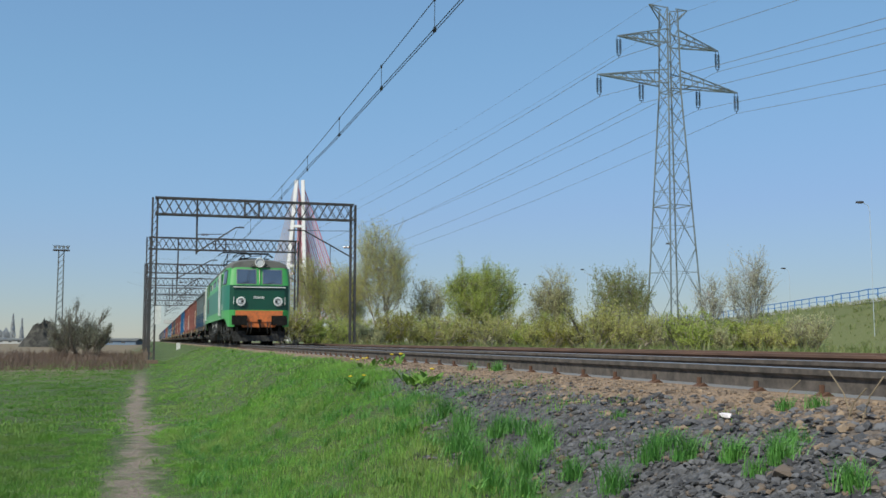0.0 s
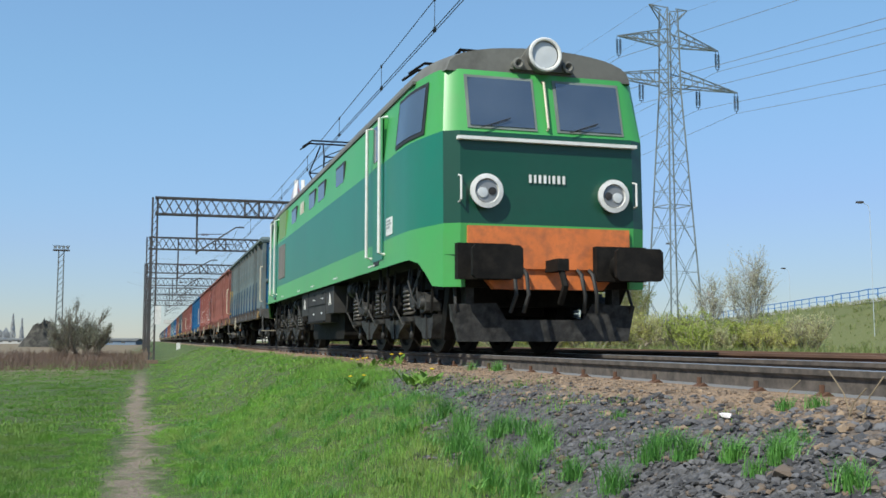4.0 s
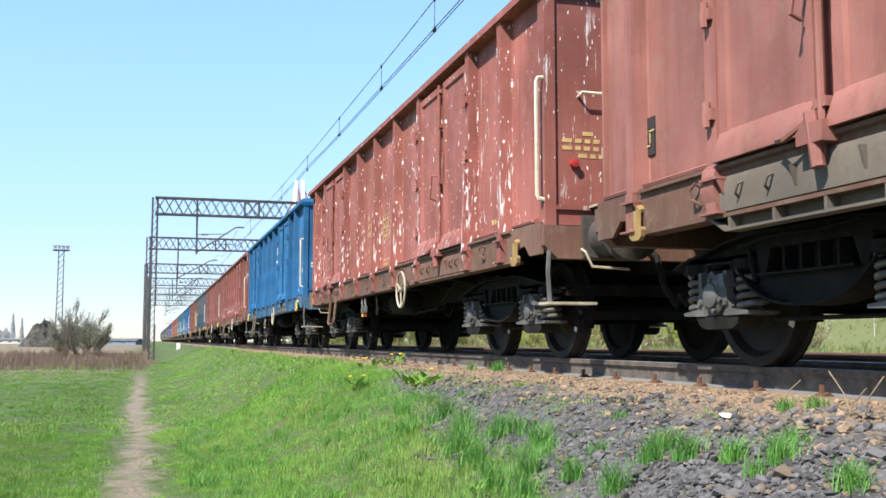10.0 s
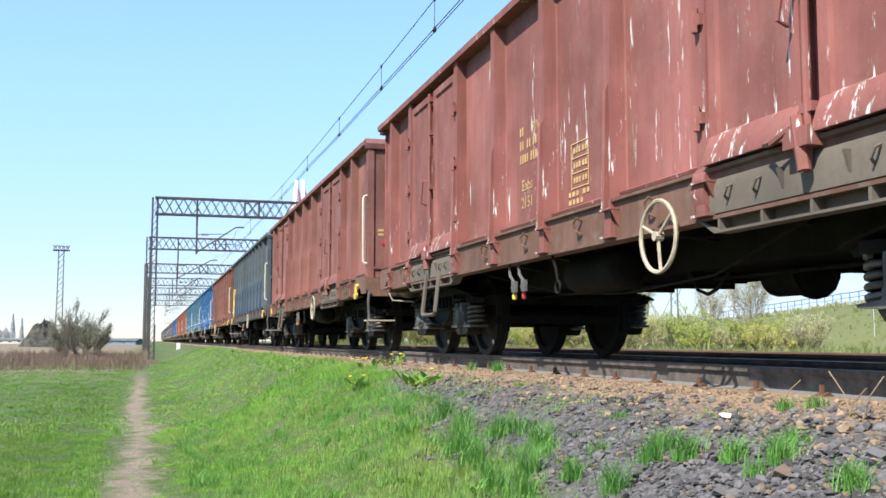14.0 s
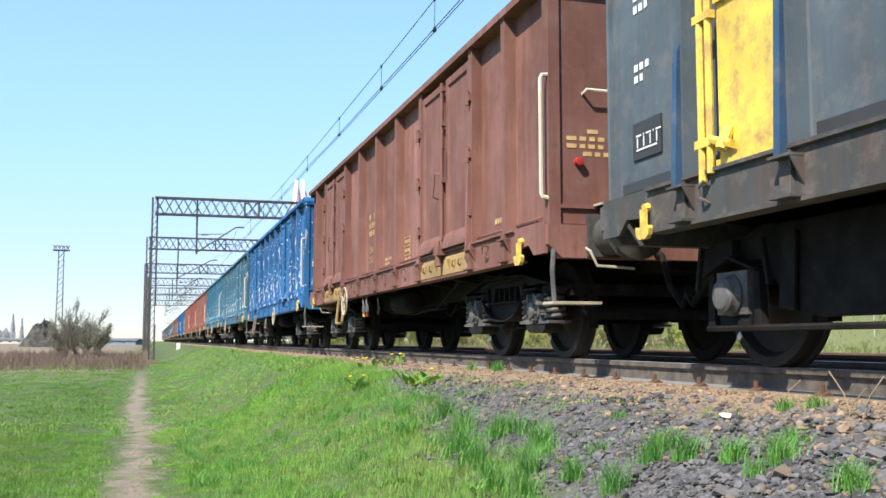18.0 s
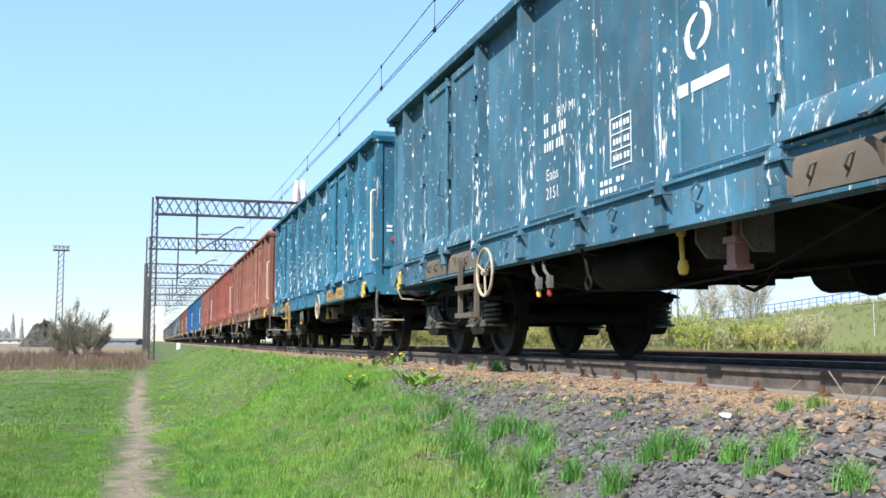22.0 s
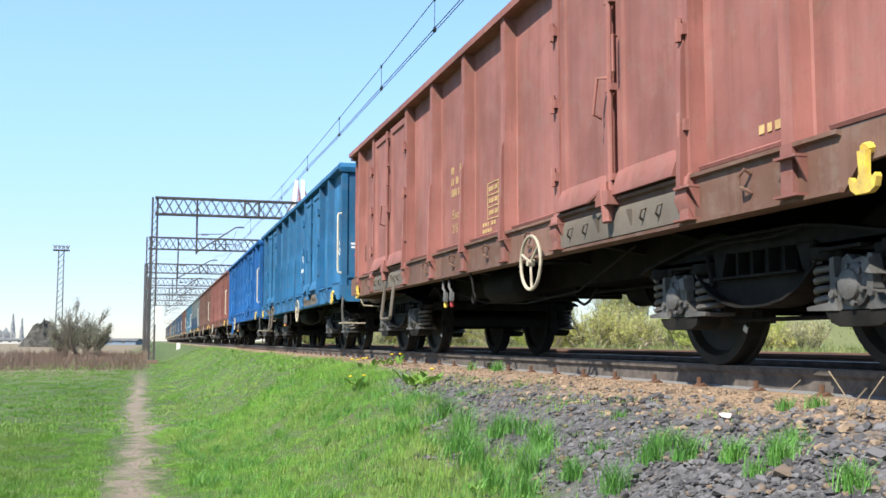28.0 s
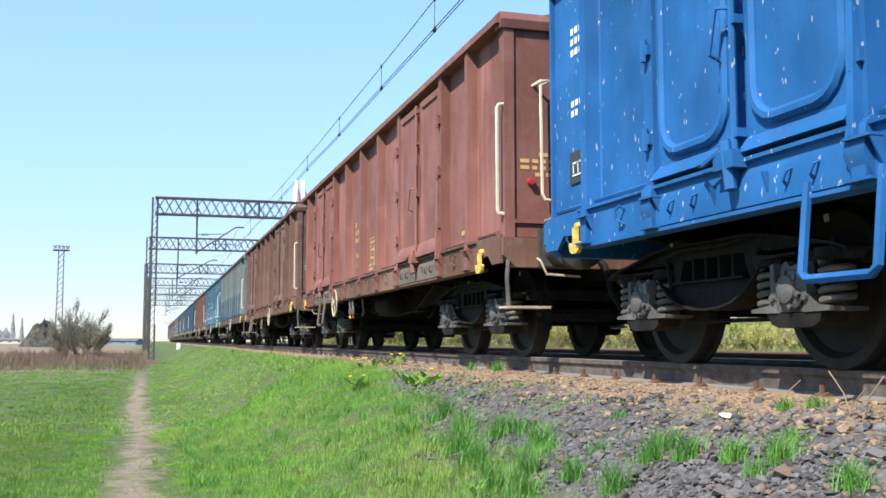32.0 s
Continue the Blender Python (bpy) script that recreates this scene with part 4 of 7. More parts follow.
        part("lock_pole", Shape().rod((-1.455, y1 + 0.04, 1.14), (-1.455, y1 + 0.04, 2.22), 0.024, 8).rod((-1.455, y1 + 0.13, 1.08), (-1.455, y1 + 0.13, 2.22), 0.026, 8)
             .box(-1.48, -1.43, y1, y1 + 0.18, 1.30, 1.35).box(-1.48, -1.43, y1, y1 + 0.18, 2.06, 2.11), hue, d)
        part("door_latch", Shape().rod((-1.47, y1, 1.33), (-1.47, y1 - 0.2, 1.27), 0.026, 6).rod((-1.49, y1 - 0.12, 1.25), (-1.43, y1 - 0.12, 1.38), 0.036, 8), hue, d)
    for y in ([1.06 * i - 4.77 for i in range(10)] + [-5.88, 5.88] if old else (-6.0, -5.065, -1.89, -0.63, 0.63, 1.89, 5.065, 6.0)):
        if old:
            cpart("slot", "slot_shade_wide", s_slot_shade_wide, PLATE_OR_SHADE, w, pose(0, y, 0), "black strip for shade in the slot at the panel's foot")
        else:
            h = 0.26 if abs(y) > 5.5 else 0.43 if abs(y) > 5 else 0.55
            lip = cpart("panel_lip", ("panel_slot", h), lambda: s_panel_slot(h), paint, w, pose(0, y + (s0 if abs(y) < 5.5 else 0.5 * s0), 0))
            cpart("slot", ("slot_shade", h), lambda: s_slot_shade(h - 0.01), PLATE_OR_SHADE, lip)
    for y in (-5.0, -1.7, -0.55, 0.6, 1.7, 5.0):
        cpart("lashing_hook", "hook", s_hook, sill, w, pose(0, y, 0))
    if ladder:
        cpart("side_step", "ladder_step", s_ladder_step, ledge or AXLEBOX, w, pose(0, 2.69, 0), "two-rung steel side step")
    elif not old:
        cpart("side_step", "stirrup", s_stirrup, ledge or STEPGREY, w, pose(0, step_at, 0), "bent steel stirrup step")
    hw = cpart("hand_wheel", "hand_wheel", s_hand_wheel, CREAMOLD, w, pose(0, wheel_at, 0), "worn cream brake hand wheel")
    cpart("shaft", "wheel_shaft", s_wheel_shaft, RUNNING, hw)
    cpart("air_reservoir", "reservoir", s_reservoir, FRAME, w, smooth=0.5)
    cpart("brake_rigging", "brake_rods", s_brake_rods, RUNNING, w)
    if ladder:
        cpart("valve_lever", "valve_lever", s_valve_lever, YELLOW, w, pose(0, -1.02, 0), "yellow valve lever")
        cpart("drain_valve", "drain_valve", s_drain_valve, PINKISH, w, pose(0, -1.58, 0), "faded pink flanged valve")
        for y in (-1.22, -1.74):
            cpart("hanger_plate", "hanger_plate", s_hanger_plate, AXLEBOX, w, pose(0, y, 0))
    for y, m in ((0.72, REDLAMP), (0.96, YELLOW)):
        v = cpart("brake_lever", "brake_valve", s_brake_valve, AXLEBOX, w, pose(0, y, 0))
        cpart("lever_plate", "valve_plate", s_valve_plate, AXLEBOX, v)
        cpart("lever_knob", "valve_tag", s_valve_tag, m, v)
    for y in (-4.35, 4.35) if old else (-4.5, 4.5):
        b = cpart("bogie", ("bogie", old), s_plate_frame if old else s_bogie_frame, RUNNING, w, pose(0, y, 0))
        for a in (-1.0, 1.0) if old else (-0.9, 0.9):
            for m in (pose(0, a, 0), pose(0, a, 0, 0, 0, 180)):
                if old:
                    cpart("axle_box", "round_box", s_round_box, AXLEBOX, b, m, smooth=0.5)
                else:
                    ab = cpart("axle_box", "axle_box", s_axle_box, AXLEBOX, b, m)
                    cpart("keeper", "keeper", s_keeper, RUNNING, ab)
                    for dy in (-0.285, 0.285):
                        cpart("spring", "spring", s_spring, SPRING, b, m @ pose(0, dy, 0))
            wheelset(w, y + a)
    if detail and k:
        # data panel, loading table, end plate
        big = 0.026
        word("RIV MC", 0.13, 0.50, 2.035, ink, w)
        bars(((big, big), (big, big, -0.03, big, big, -0.01, big, big, big), (big, big, big, big, -0.01, big, big, big)), 1.01, 2.12, 0.08, ink, w)
        word("Eaos", 0.145, 0.84, 1.53, ink, w)
        word("2151", 0.145, 0.84, 1.37, ink, w)
        tagged(cpart("loading_table", "grid_box", s_grid_box, ink, w, pose(-1.338, table[0], table[1])), kind="stuff")
        bars(((0.04, 0.05, 0.04, -0.02, 0.05, 0.04), (0.05, 0.04, 0.05, 0.04)), -0.1, 1.36, 0.04, ink, w)
        bars(((0.05, 0.04, 0.05, -0.02, 0.05, 0.05),), -4.95, 1.36, 0.05, ink, w)
        p = part("plate", CACHE.setdefault("disc_plate", s_disc_plate().mesh("plate", PLATE_OR_SHADE)), PLATE_OR_SHADE, w)
        bars(((0.07, 0.01, 0.07, 0.01, 0.07),), 6.06, 1.59, 0.012, ink, p, -1.3525)
        bars(((0.012, -0.02, 0.012, -0.02, 0.012, -0.02, 0.012),), 6.05, 1.57, 0.07, ink, p, -1.3525)
        bars(((0.29,),), 6.06, 1.49, 0.012, ink, p, -1.3525)
        bars(((0.05, 0.05, 0.05, -0.01, 0.05), (0.05, 0.04, 0.05, 0.05, 0.04), (0.05, 0.05, 0.04)), 6.1, 2.7, 0.055, ink, w)
        if k == 6:
            part("notice_plate", Shape().box(-1.342, -1.336, -0.36, 0.14, 2.64, 3.04), WHITE, w, "white stencilled notice")
            part("notice_plate", Shape().box(-1.342, -1.336, 2.16, 2.58, 2.26, 3.05), GREYNOTE, w, "washed-out pale notice")
        if k in (3, 8, 9, 10, 14, 15):
            zu = 2.26 if k == 8 else 1.90
            word("UIC", 0.13, -5.95, zu, ink, w)
            part("ring_mark", Shape().ring((-1.337, -5.95, zu - 0.12), 0.06, 0.008, "x", 18, 4), ink, w)
        if emblem:
            ye, ze = emblem
            part("emblem", Shape().box(-1.339, -1.336, ye + 0.13, ye + 0.32, ze - 0.38, ze - 0.30).box(-1.339, -1.336, ye - 0.34, ye + 0.09, ze - 0.375, ze - 0.305), ink, w, "plain white operator emblem bar")
            for sg in (-1, 1):
                arc = [(0.15 * math.cos(radians(a)), 0.15 * math.sin(radians(a))) for a in range(100, 281, 20)] + [(0.06 * math.cos(radians(a)) - 0.03, 0.10 * math.sin(radians(a))) for a in range(270, 89, -30)]
                part("emblem", Shape().prism([(ye + sg * (p - 0.01), ze + sg * (q + 0.03)) for p, q in arc], -1.339, -1.336, "x"), ink, w, "plain white curved emblem")
        bars(((0.05, 0.05, 0.05), (0.05, 0.04)), 6.1, 2.1, 0.05, ink, w)
        bars(((0.04, 0.04, -0.02, 0.04, 0.04, 0.04), (0.04, 0.04, 0.04, 0.04, 0.04, 0.04), (0.04, 0.04, 0.04)), 1.15, 1.95, 0.04, ink, w, x=0, name="end_marking").matrix_basis = pose(-0.45, -6.478, 1.95, 0, 0, 90)
    return w

# ---- the electric locomotive ----
LEAF_GREEN = plain("light_green_paint", (0.062, 0.34, 0.080), 0.38, 0.0, 0.10, 1.5, 0.0, (0.10, 0.22, 0.09), 0.3)
DEEP_GREEN = plain("deep_green_paint", (0.005, 0.165, 0.098), 0.38, 0.0, 0.10, 1.5, 0.0, (0.03, 0.11, 0.08), 0.3)
BOTTLE = plain("bottle_green_paint", (0.008, 0.062, 0.036), 0.3, 0.0, 0.15, 1.5, 0.0, (0.02, 0.05, 0.035), 0.3)
# grimy castings; the pale blotches put sunlit spots into the colour
LOCOBOX = plain("grimy_casting_lit_blotches", (0.022, 0.0215, 0.021), 0.6, 0.0, 0.6, 10, 0.6, (0.085, 0.082, 0.078), 0.5, 0.3)
REFLECT = plain("grey_lamp_reflector", (0.30, 0.30, 0.30), 0.35, 0.4, 0.2, 8)
ROOF_GREY = plain("sooty_roof_paint", (0.15, 0.15, 0.135), 0.7, 0.0, 0.25, 2.0, 0.2, (0.05, 0.045, 0.04), 0.6)
ORANGE = plain("orange_buffer_beam_paint", (0.62, 0.17, 0.045), 0.5, 0.0, 0.15, 6, 0.0, (0.12, 0.06, 0.04), 0.5)
SEAL = plain("grey_window_seal", (0.16, 0.19, 0.17), 0.6)
RUBBER = plain("black_rubber", (0.02, 0.02, 0.02), 0.6)
GRILLE = plain("brown_louvre_paint", (0.165, 0.148, 0.13), 0.7, 0.0, 0.2, 6)
BOXGREY = plain("dusty_dark_box_paint", (0.034, 0.034, 0.035), 0.7, 0.0, 0.25, 3, 0.1, (0.065, 0.06, 0.05), 0.5, 0.25)
gl = Nodes("dark_cab_glass", 0.06)
gl.b.inputs["Specular IOR Level"].default_value = 1.0
gl.b.inputs["IOR"].default_value = 1.9
CABGLASS = gl.done(gl.mix(gl.ramp(gl.noise(gl.coords(), 1.2, 3), 0.3, 0.7), (0.03, 0.04, 0.06), (0.06, 0.075, 0.10)))
gl = Nodes("lamp_glass", 0.12)
LAMPGLASS = gl.done((0.55, 0.57, 0.58))


def shell(profile_at, ys):
    """A skin through cross-sections, each a list of (x, z)."""
    s = Shape()
    n = len(profile_at(ys[0]))
    vs = [(x, y, z) for y in ys for x, z in profile_at(y)]
    fs = [(j * n + k, j * n + k + 1, (j + 1) * n + k + 1, (j + 1) * n + k) for j in range(len(ys) - 1) for k in range(n - 1)]
    return s.add(vs, fs)


def cab_half_width(y):
    """The body narrows in a rounded taper over the last 1.1 m of each end."""
    a = max(0.0, abs(y) - 7.75) / 1.1
    return 1.50 - 0.20 * a ** 1.6


def end_plane(z):
    """How far the cab front leans back above the belt."""
    return 8.98 - max(0.0, z - 2.56) * 0.24 - max(0.0, 1.6 - z) * 0.05


def band(z0, z1, mat_name, material, parent, proud=0.0, front=None):
    """A strip of the body's side and fronts between two heights."""
    s = Shape()
    ys = [-8.85, -8.6, -8.3, -8.0, -7.75] + [-6 + 2 * k for k in range(7)] + [7.75, 8.0, 8.3, 8.6, 8.85]
    for sg in (-1, 1):
        ring = []
        for y in ys:
            for z in (z0, z1):
                w = cab_half_width(y) + proud - max(0.0, z - 2.7) * 0.10
                yy = y
                if abs(y) > 8.8:
                    yy = math.copysign(end_plane(z) - 0.10, y)
                ring.append((sg * w, yy, z))
        s.add(ring, [(2 * i, 2 * i + 1, 2 * i + 3, 2 * i + 2) for i in range(len(ys) - 1)])
    for e in (-1, 1):
        pts = []
        for z in (z0, z1):
            w = cab_half_width(8.85) + proud - max(0.0, z - 2.7) * 0.10
            pts.append([(-w, e * (end_plane(z) - 0.10), z), (-w * 0.86, e * (end_plane(z) + proud), z), (w * 0.86, e * (end_plane(z) + proud), z), (w, e * (end_plane(z) - 0.10), z)])
        if front:
            c = Shape().add(pts[0] + pts[1], [(0, 1, 5, 4), (1, 2, 6, 5), (2, 3, 7, 6)])
            part("cab_front", c, front, parent, smooth=0.5)
        else:
            s.add(pts[0] + pts[1], [(0, 1, 5, 4), (1, 2, 6, 5), (2, 3, 7, 6)])
    return part(mat_name, s, material, parent, smooth=0.5)


def locomotive():
    L = thing("electric_locomotive", pose(4.56, 53, 0), "two-tone green six-axle electric locomotive with orange buffer beam", "locomotive", "goods train")
    body = band(1.18, 1.55, "lower_body", LEAF_GREEN, L)
    part("body_core", Shape().box(-1.15, 1.15, -8.4, 8.4, 1.15, 3.3), BOXGREY, L)
    mid = band(1.55, 2.66, "middle_body", DEEP_GREEN, L, front=BOTTLE)
    up = band(2.66, 3.46, "upper_body", LEAF_GREEN, L)
    # roof: a shallow arch that droops at the ends
    def roof(y):
        e = max(0.0, abs(y) - 7.6) / 1.1
        w = cab_half_width(y) - 0.075 - 0.03 * e
        top = 3.92 - 0.12 * e ** 2
        return [(-w, 3.44)] + [(w * 0.985 * math.sin(radians(a)), 3.46 + (top - 3.46) * math.cos(radians(a)) ** 0.75) for a in range(-88, 89, 11)] + [(w, 3.44)]
    ys = [-8.74, -8.5, -8.2, -7.8, -7.0, -4, 0, 4, 7.0, 7.8, 8.2, 8.5, 8.74]
    s = shell(roof, ys)
    n = len(roof(0))
    for j in (0, len(ys) - 1):
        s.f.append(tuple(range(j * n, j * n + n)))
    part("roof", s, ROOF_GREY, L, smooth=0.6)
    part("gutter", Shape().box(-1.45, -1.41, -8.0, 8.0, 3.43, 3.47).box(1.41, 1.45, -8.0, 8.0, 3.43, 3.47), ROOF_GREY, L)
    for e in (-1, 1):
        belt = part("belt_ledge", Shape().box(-1.16, 1.16, min(e * 8.95, e * 9.03), max(e * 8.95, e * 9.03), 2.545, 2.585), WHITE if e < 0 else LEAF_GREEN, L, "pale belt ledge below the windscreens")
        for x0, x1 in ((-1.02, -0.13), (0.13, 1.02)):
            fr, gx = Shape(), Shape()
            def P(x, z, off):
                return (x, e * (end_plane(z) + off), z)
            for a, b, t, o, sh in ((x0, x1, 0.0, 0.012, fr), (x0 + 0.035, x1 - 0.035, 0.035, 0.022, gx)):
                z0, z1 = 2.70 + t, 3.39 - t
                vs = [P(a, z0, o), P(b, z0, o), P(b, z1, o), P(a, z1, o), P(a, z0, -0.02), P(b, z0, -0.02), P(b, z1, -0.02), P(a, z1, -0.02)]
                sh.add(vs, [(0, 1, 2, 3), (0, 4, 5, 1), (1, 5, 6, 2), (2, 6, 7, 3), (3, 7, 4, 0)])
            wf = part("windscreen_frame", fr, SEAL, L, "grey windscreen rubber")
            part("windscreen", gx, CABGLASS, wf)
            part("wiper", Shape().rod(P(x0 + 0.15, 2.70, 0.05), P(x1 - 0.35, 2.84, 0.05), 0.007), RUBBER, wf)
        for x in (-0.82, 0.82):
            hl = part("headlight", Shape().lathe([(0.155, 8.93), (0.20, 9.03), (0.205, 9.07), (0.15, 9.08), (0.14, 9.04)] if e > 0 else
                      [(0.155, -8.93), (0.20, -9.03), (0.205, -9.07), (0.15, -9.08), (0.14, -9.04)], (x, 0, 1.93), "y", 24), WHITE, L, "round white-rimmed headlight")
            part("reflector", Shape().lathe([(0.0, e * 9.055), (0.135, e * 9.055), (0.135, e * 9.03)], (x, 0, 1.93), "y", 18), REFLECT, hl, "grey lamp reflector")
            part("lens", Shape().lathe([(0.0, e * 9.075), (0.06, e * 9.07), (0.065, e * 9.05)], (x - 0.05 * (1 if x < 0 else -1), 0, 1.91), "y", 14), LAMPGLASS, hl)
            part("tail_lens", Shape().lathe([(0.0, e * 9.07), (0.048, e * 9.065), (0.05, e * 9.05)], (x + 0.07 * (1 if x < 0 else -1), 0, 1.93), "y", 14), BOXGREY, hl, "dark tail lens")
            part("front_grab", Shape().path([(x * 1.38, e * 8.95, 1.8), (x * 1.38, e * 9.05, 1.82), (x * 1.38, e * 9.05, 2.1), (x * 1.38, e * 8.95, 2.12)], 0.014), WHITE, L)
        rl = part("roof_lamp", Shape().lathe([(0.13, e * 8.40), (0.21, e * 8.74), (0.22, e * 8.90), (0.19, e * 8.91), (0.18, e * 8.87)], (0, 0, 3.68), "y", 24)
                  .prism([(-0.42, 3.50), (-0.30, 3.62), (-0.17, 3.80), (0.17, 3.80), (0.30, 3.62), (0.42, 3.50)], min(e * 8.3, e * 8.80), max(e * 8.3, e * 8.80), "y"), ROOF_GREY, L, "large central roof headlight")
        part("lens", Shape().lathe([(0.0, e * 8.90), (0.165, e * 8.89), (0.165, e * 8.85)], (0, 0, 3.68), "y", 20), LAMPGLASS, rl)
        part("lamp_rim", Shape().ring((0, e * 8.91, 3.68), 0.195, 0.024, "y", 24, 6), WHITE, rl)
        for x in (-0.33, 0.33):
            part("horn", Shape().lathe([(0.05, e * 8.6), (0.075, e * 8.86), (0.05, e * 8.87), (0.0, e * 8.80)], (x, 0, 3.56), "y", 12), ROOF_GREY, L)
        # buffer beam and what hangs from it
        # the rear beam gets a near-black colour in place of the shade on it
        bb = part("buffer_beam", Shape().box(-1.04, 1.04, min(e * 8.85, e * 9.02), max(e * 8.85, e * 9.02), 1.02, 1.52)
                  .prism([(-0.9, 1.02), (-0.7, 0.78), (0.7, 0.78), (0.9, 1.02)], min(e * 8.85, e * 8.98), max(e * 8.85, e * 8.98), "y"), ORANGE if e < 0 else RUNNING, L, "orange buffer beam" if e < 0 else "rear buffer beam coloured dark for shade")
        for x in (-0.875, 0.875):
            part("buffer", Shape().lathe([(0.17, e * 9.0), (0.17, e * 9.3), (0.11, e * 9.32), (0.11, e * 9.55)], (x, 0, 1.05), "y", 18)
                 .prism([(x - 0.30, 0.90), (x - 0.26, 0.86), (x + 0.26, 0.86), (x + 0.30, 0.90), (x + 0.30, 1.20), (x + 0.26, 1.24), (x - 0.26, 1.24), (x - 0.30, 1.20)], min(e * 9.55, e * 9.61), max(e * 9.55, e * 9.61), "y")
                 .box(x - 0.33, x + 0.33, min(e * 9.02, e * 9.14), max(e * 9.02, e * 9.14), 0.88, 1.30), RUNNING, L)
        part("coupling", Shape().box(-0.07, 0.07, min(e * 9.0, e * 9.4), max(e * 9.0, e * 9.4), 0.98, 1.12).path([(0, e * 9.3, 1.05), (0, e * 9.45, 0.8), (0, e * 9.3, 0.6)], 0.04), RUNNING, L)
        for x in (-0.5, -0.35, 0.35, 0.5):
            part("air_hose", Shape().path([(x, e * 9.0, 1.02), (x, e * 9.12, 0.95), (x * 1.02, e * 9.2, 0.7), (x * 1.1, e * 9.1, 0.5)], 0.025), RUBBER, L)
        part("snow_plough", Shape().prism([(-1.1, 0.16), (-1.2, 0.60), (-0.62, 0.62), (-0.5, 0.42), (0.5, 0.42), (0.62, 0.62), (1.2, 0.60), (1.1, 0.16)], min(e * 8.75, e * 8.82), max(e * 8.75, e * 8.79), "y")
             .box(-1.0, -0.9, min(e * 8.6, e * 8.8), max(e * 8.6, e * 8.8), 0.5, 1.05).box(0.9, 1.0, min(e * 8.6, e * 8.8), max(e * 8.6, e * 8.8), 0.5, 1.05), LOCOBOX, L, "grey steel rail guard with lit blotches in its colour")
        # dark plate added to cover the beam's orange back
        part("beam_backing", Shape().box(-1.24, 1.24, min(e * 8.78, e * 8.845), max(e * 8.78, e * 8.845), 0.80, 1.50), RUNNING, L)
        for x in (-1.12, 1.12):
            part("guard_iron", Shape().bar((x, e * 8.72, 1.0), (x * 0.93, e * 8.15, 0.22), 0.13), RUNNING, L)
            part("hose_loop", Shape().path([(x, e * 8.7, 0.95), (x * 1.02, e * 8.85, 0.6), (x, e * 8.75, 0.36), (x * 0.98, e * 8.55, 0.42), (x * 0.98, e * 8.48, 0.6)], 0.02), LOCOBOX, L)
        for sx in (-1, 1):
            s = Shape()
            for y, z in ((8.0, 1.17), (8.25, 1.12), (8.45, 0.98), (8.62, 0.82), (8.86, 0.80)):
                w = cab_half_width(y)
                s.v += [(sx * w, e * y, 1.19), (sx * w, e * y, z), (sx * (w - 0.04), e * y, z), (sx * (w - 0.04), e * y, 1.19)]
            s.v += [(sx * 1.06, e * 8.96, 1.19), (sx * 1.06, e * 8.96, 0.80), (sx * 1.06, e * 8.90, 0.80), (sx * 1.06, e * 8.90, 1.19)]
            for i in range(5):
                for j in range(4):
                    s.f.append((4 * i + j, 4 * i + (j + 1) % 4, 4 * i + 4 + (j + 1) % 4, 4 * i + 4 + j))
            s.f += [(0, 1, 2, 3), (20, 21, 22, 23)]
            part("cab_skirt", s, LEAF_GREEN, L)
        for sx in (-1, 1):
            q = lambda a, b: (min(sx * a, sx * b), max(sx * a, sx * b))
            r = lambda a, b: (min(e * a, e * b), max(e * a, e * b))
            # cab door with its window and rails, cab window, louvre
            d = part("cab_door", Shape().box(*q(1.49, 1.512), *r(5.90, 6.54), 1.30, 3.30), DEEP_GREEN, L)
            part("door_upper", Shape().box(*q(1.44, 1.516), *r(5.90, 6.54), 2.66, 3.30), LEAF_GREEN, d)
            part("door_window", Shape().box(*q(1.40, 1.522), *r(5.98, 6.46), 2.74, 3.26), CABGLASS, d)
            for y in (5.80, 6.64):
                part("hand_rail", Shape().path([(sx * 1.49, e * y, 1.36), (sx * 1.58, e * y, 1.38), (sx * 1.58, e * y, 3.28), (sx * 1.46, e * y, 3.30)], 0.024, 8), WHITE, L, "white door hand rail")
            wd = None
            for a, b, z0, z1, o, m in ((7.28, 8.42, 2.70, 3.36, 0.010, RUBBER), (7.35, 8.36, 2.75, 3.31, 0.016, CABGLASS)):
                s = Shape()
                cols = [a + (b - a) * i / 6 for i in range(7)]
                for y in cols:
                    for z in (z0, z1):
                        yy = min(y, end_plane(z) - 0.30)
                        s.v.append((sx * (cab_half_width(y) - max(0.0, z - 2.7) * 0.10 + o), e * yy, z))
                s.f = [(2 * i, 2 * i + 2, 2 * i + 3, 2 * i + 1) for i in range(6)]
                wd = part("cab_window" if m is RUBBER else "pane", s, m, wd or L)
            if (e, sx) in ((1, -1), (-1, 1)):
                lv = part("louvre", Shape().box(*q(1.49, 1.515), *r(4.24, 5.42), 1.72, 2.54), GRILLE, L, "brown louvred air intake")
                for k in range(11):
                    part("slat", Shape().box(*q(1.515, 1.5165), *r(4.29, 5.37), 1.75 + k * 0.071, 1.785 + k * 0.071), GRILLE, lv)
                part("louvre", Shape().box(*q(1.40, 1.50), *r(4.24, 5.5), 2.72, 3.36), LOUVRE, L)
            # a flat black plate on the side draws the shade of a step recess
            part("step_recess", Shape().box(*q(1.49, 1.508), *r(5.95, 6.3), 1.24, 1.40), RUBBER, L)
            for z in (0.5, 0.85):
                part("cab_step", Shape().box(*q(1.30, 1.48), *r(5.95, 6.4), z, z + 0.03), RUNNING, L)
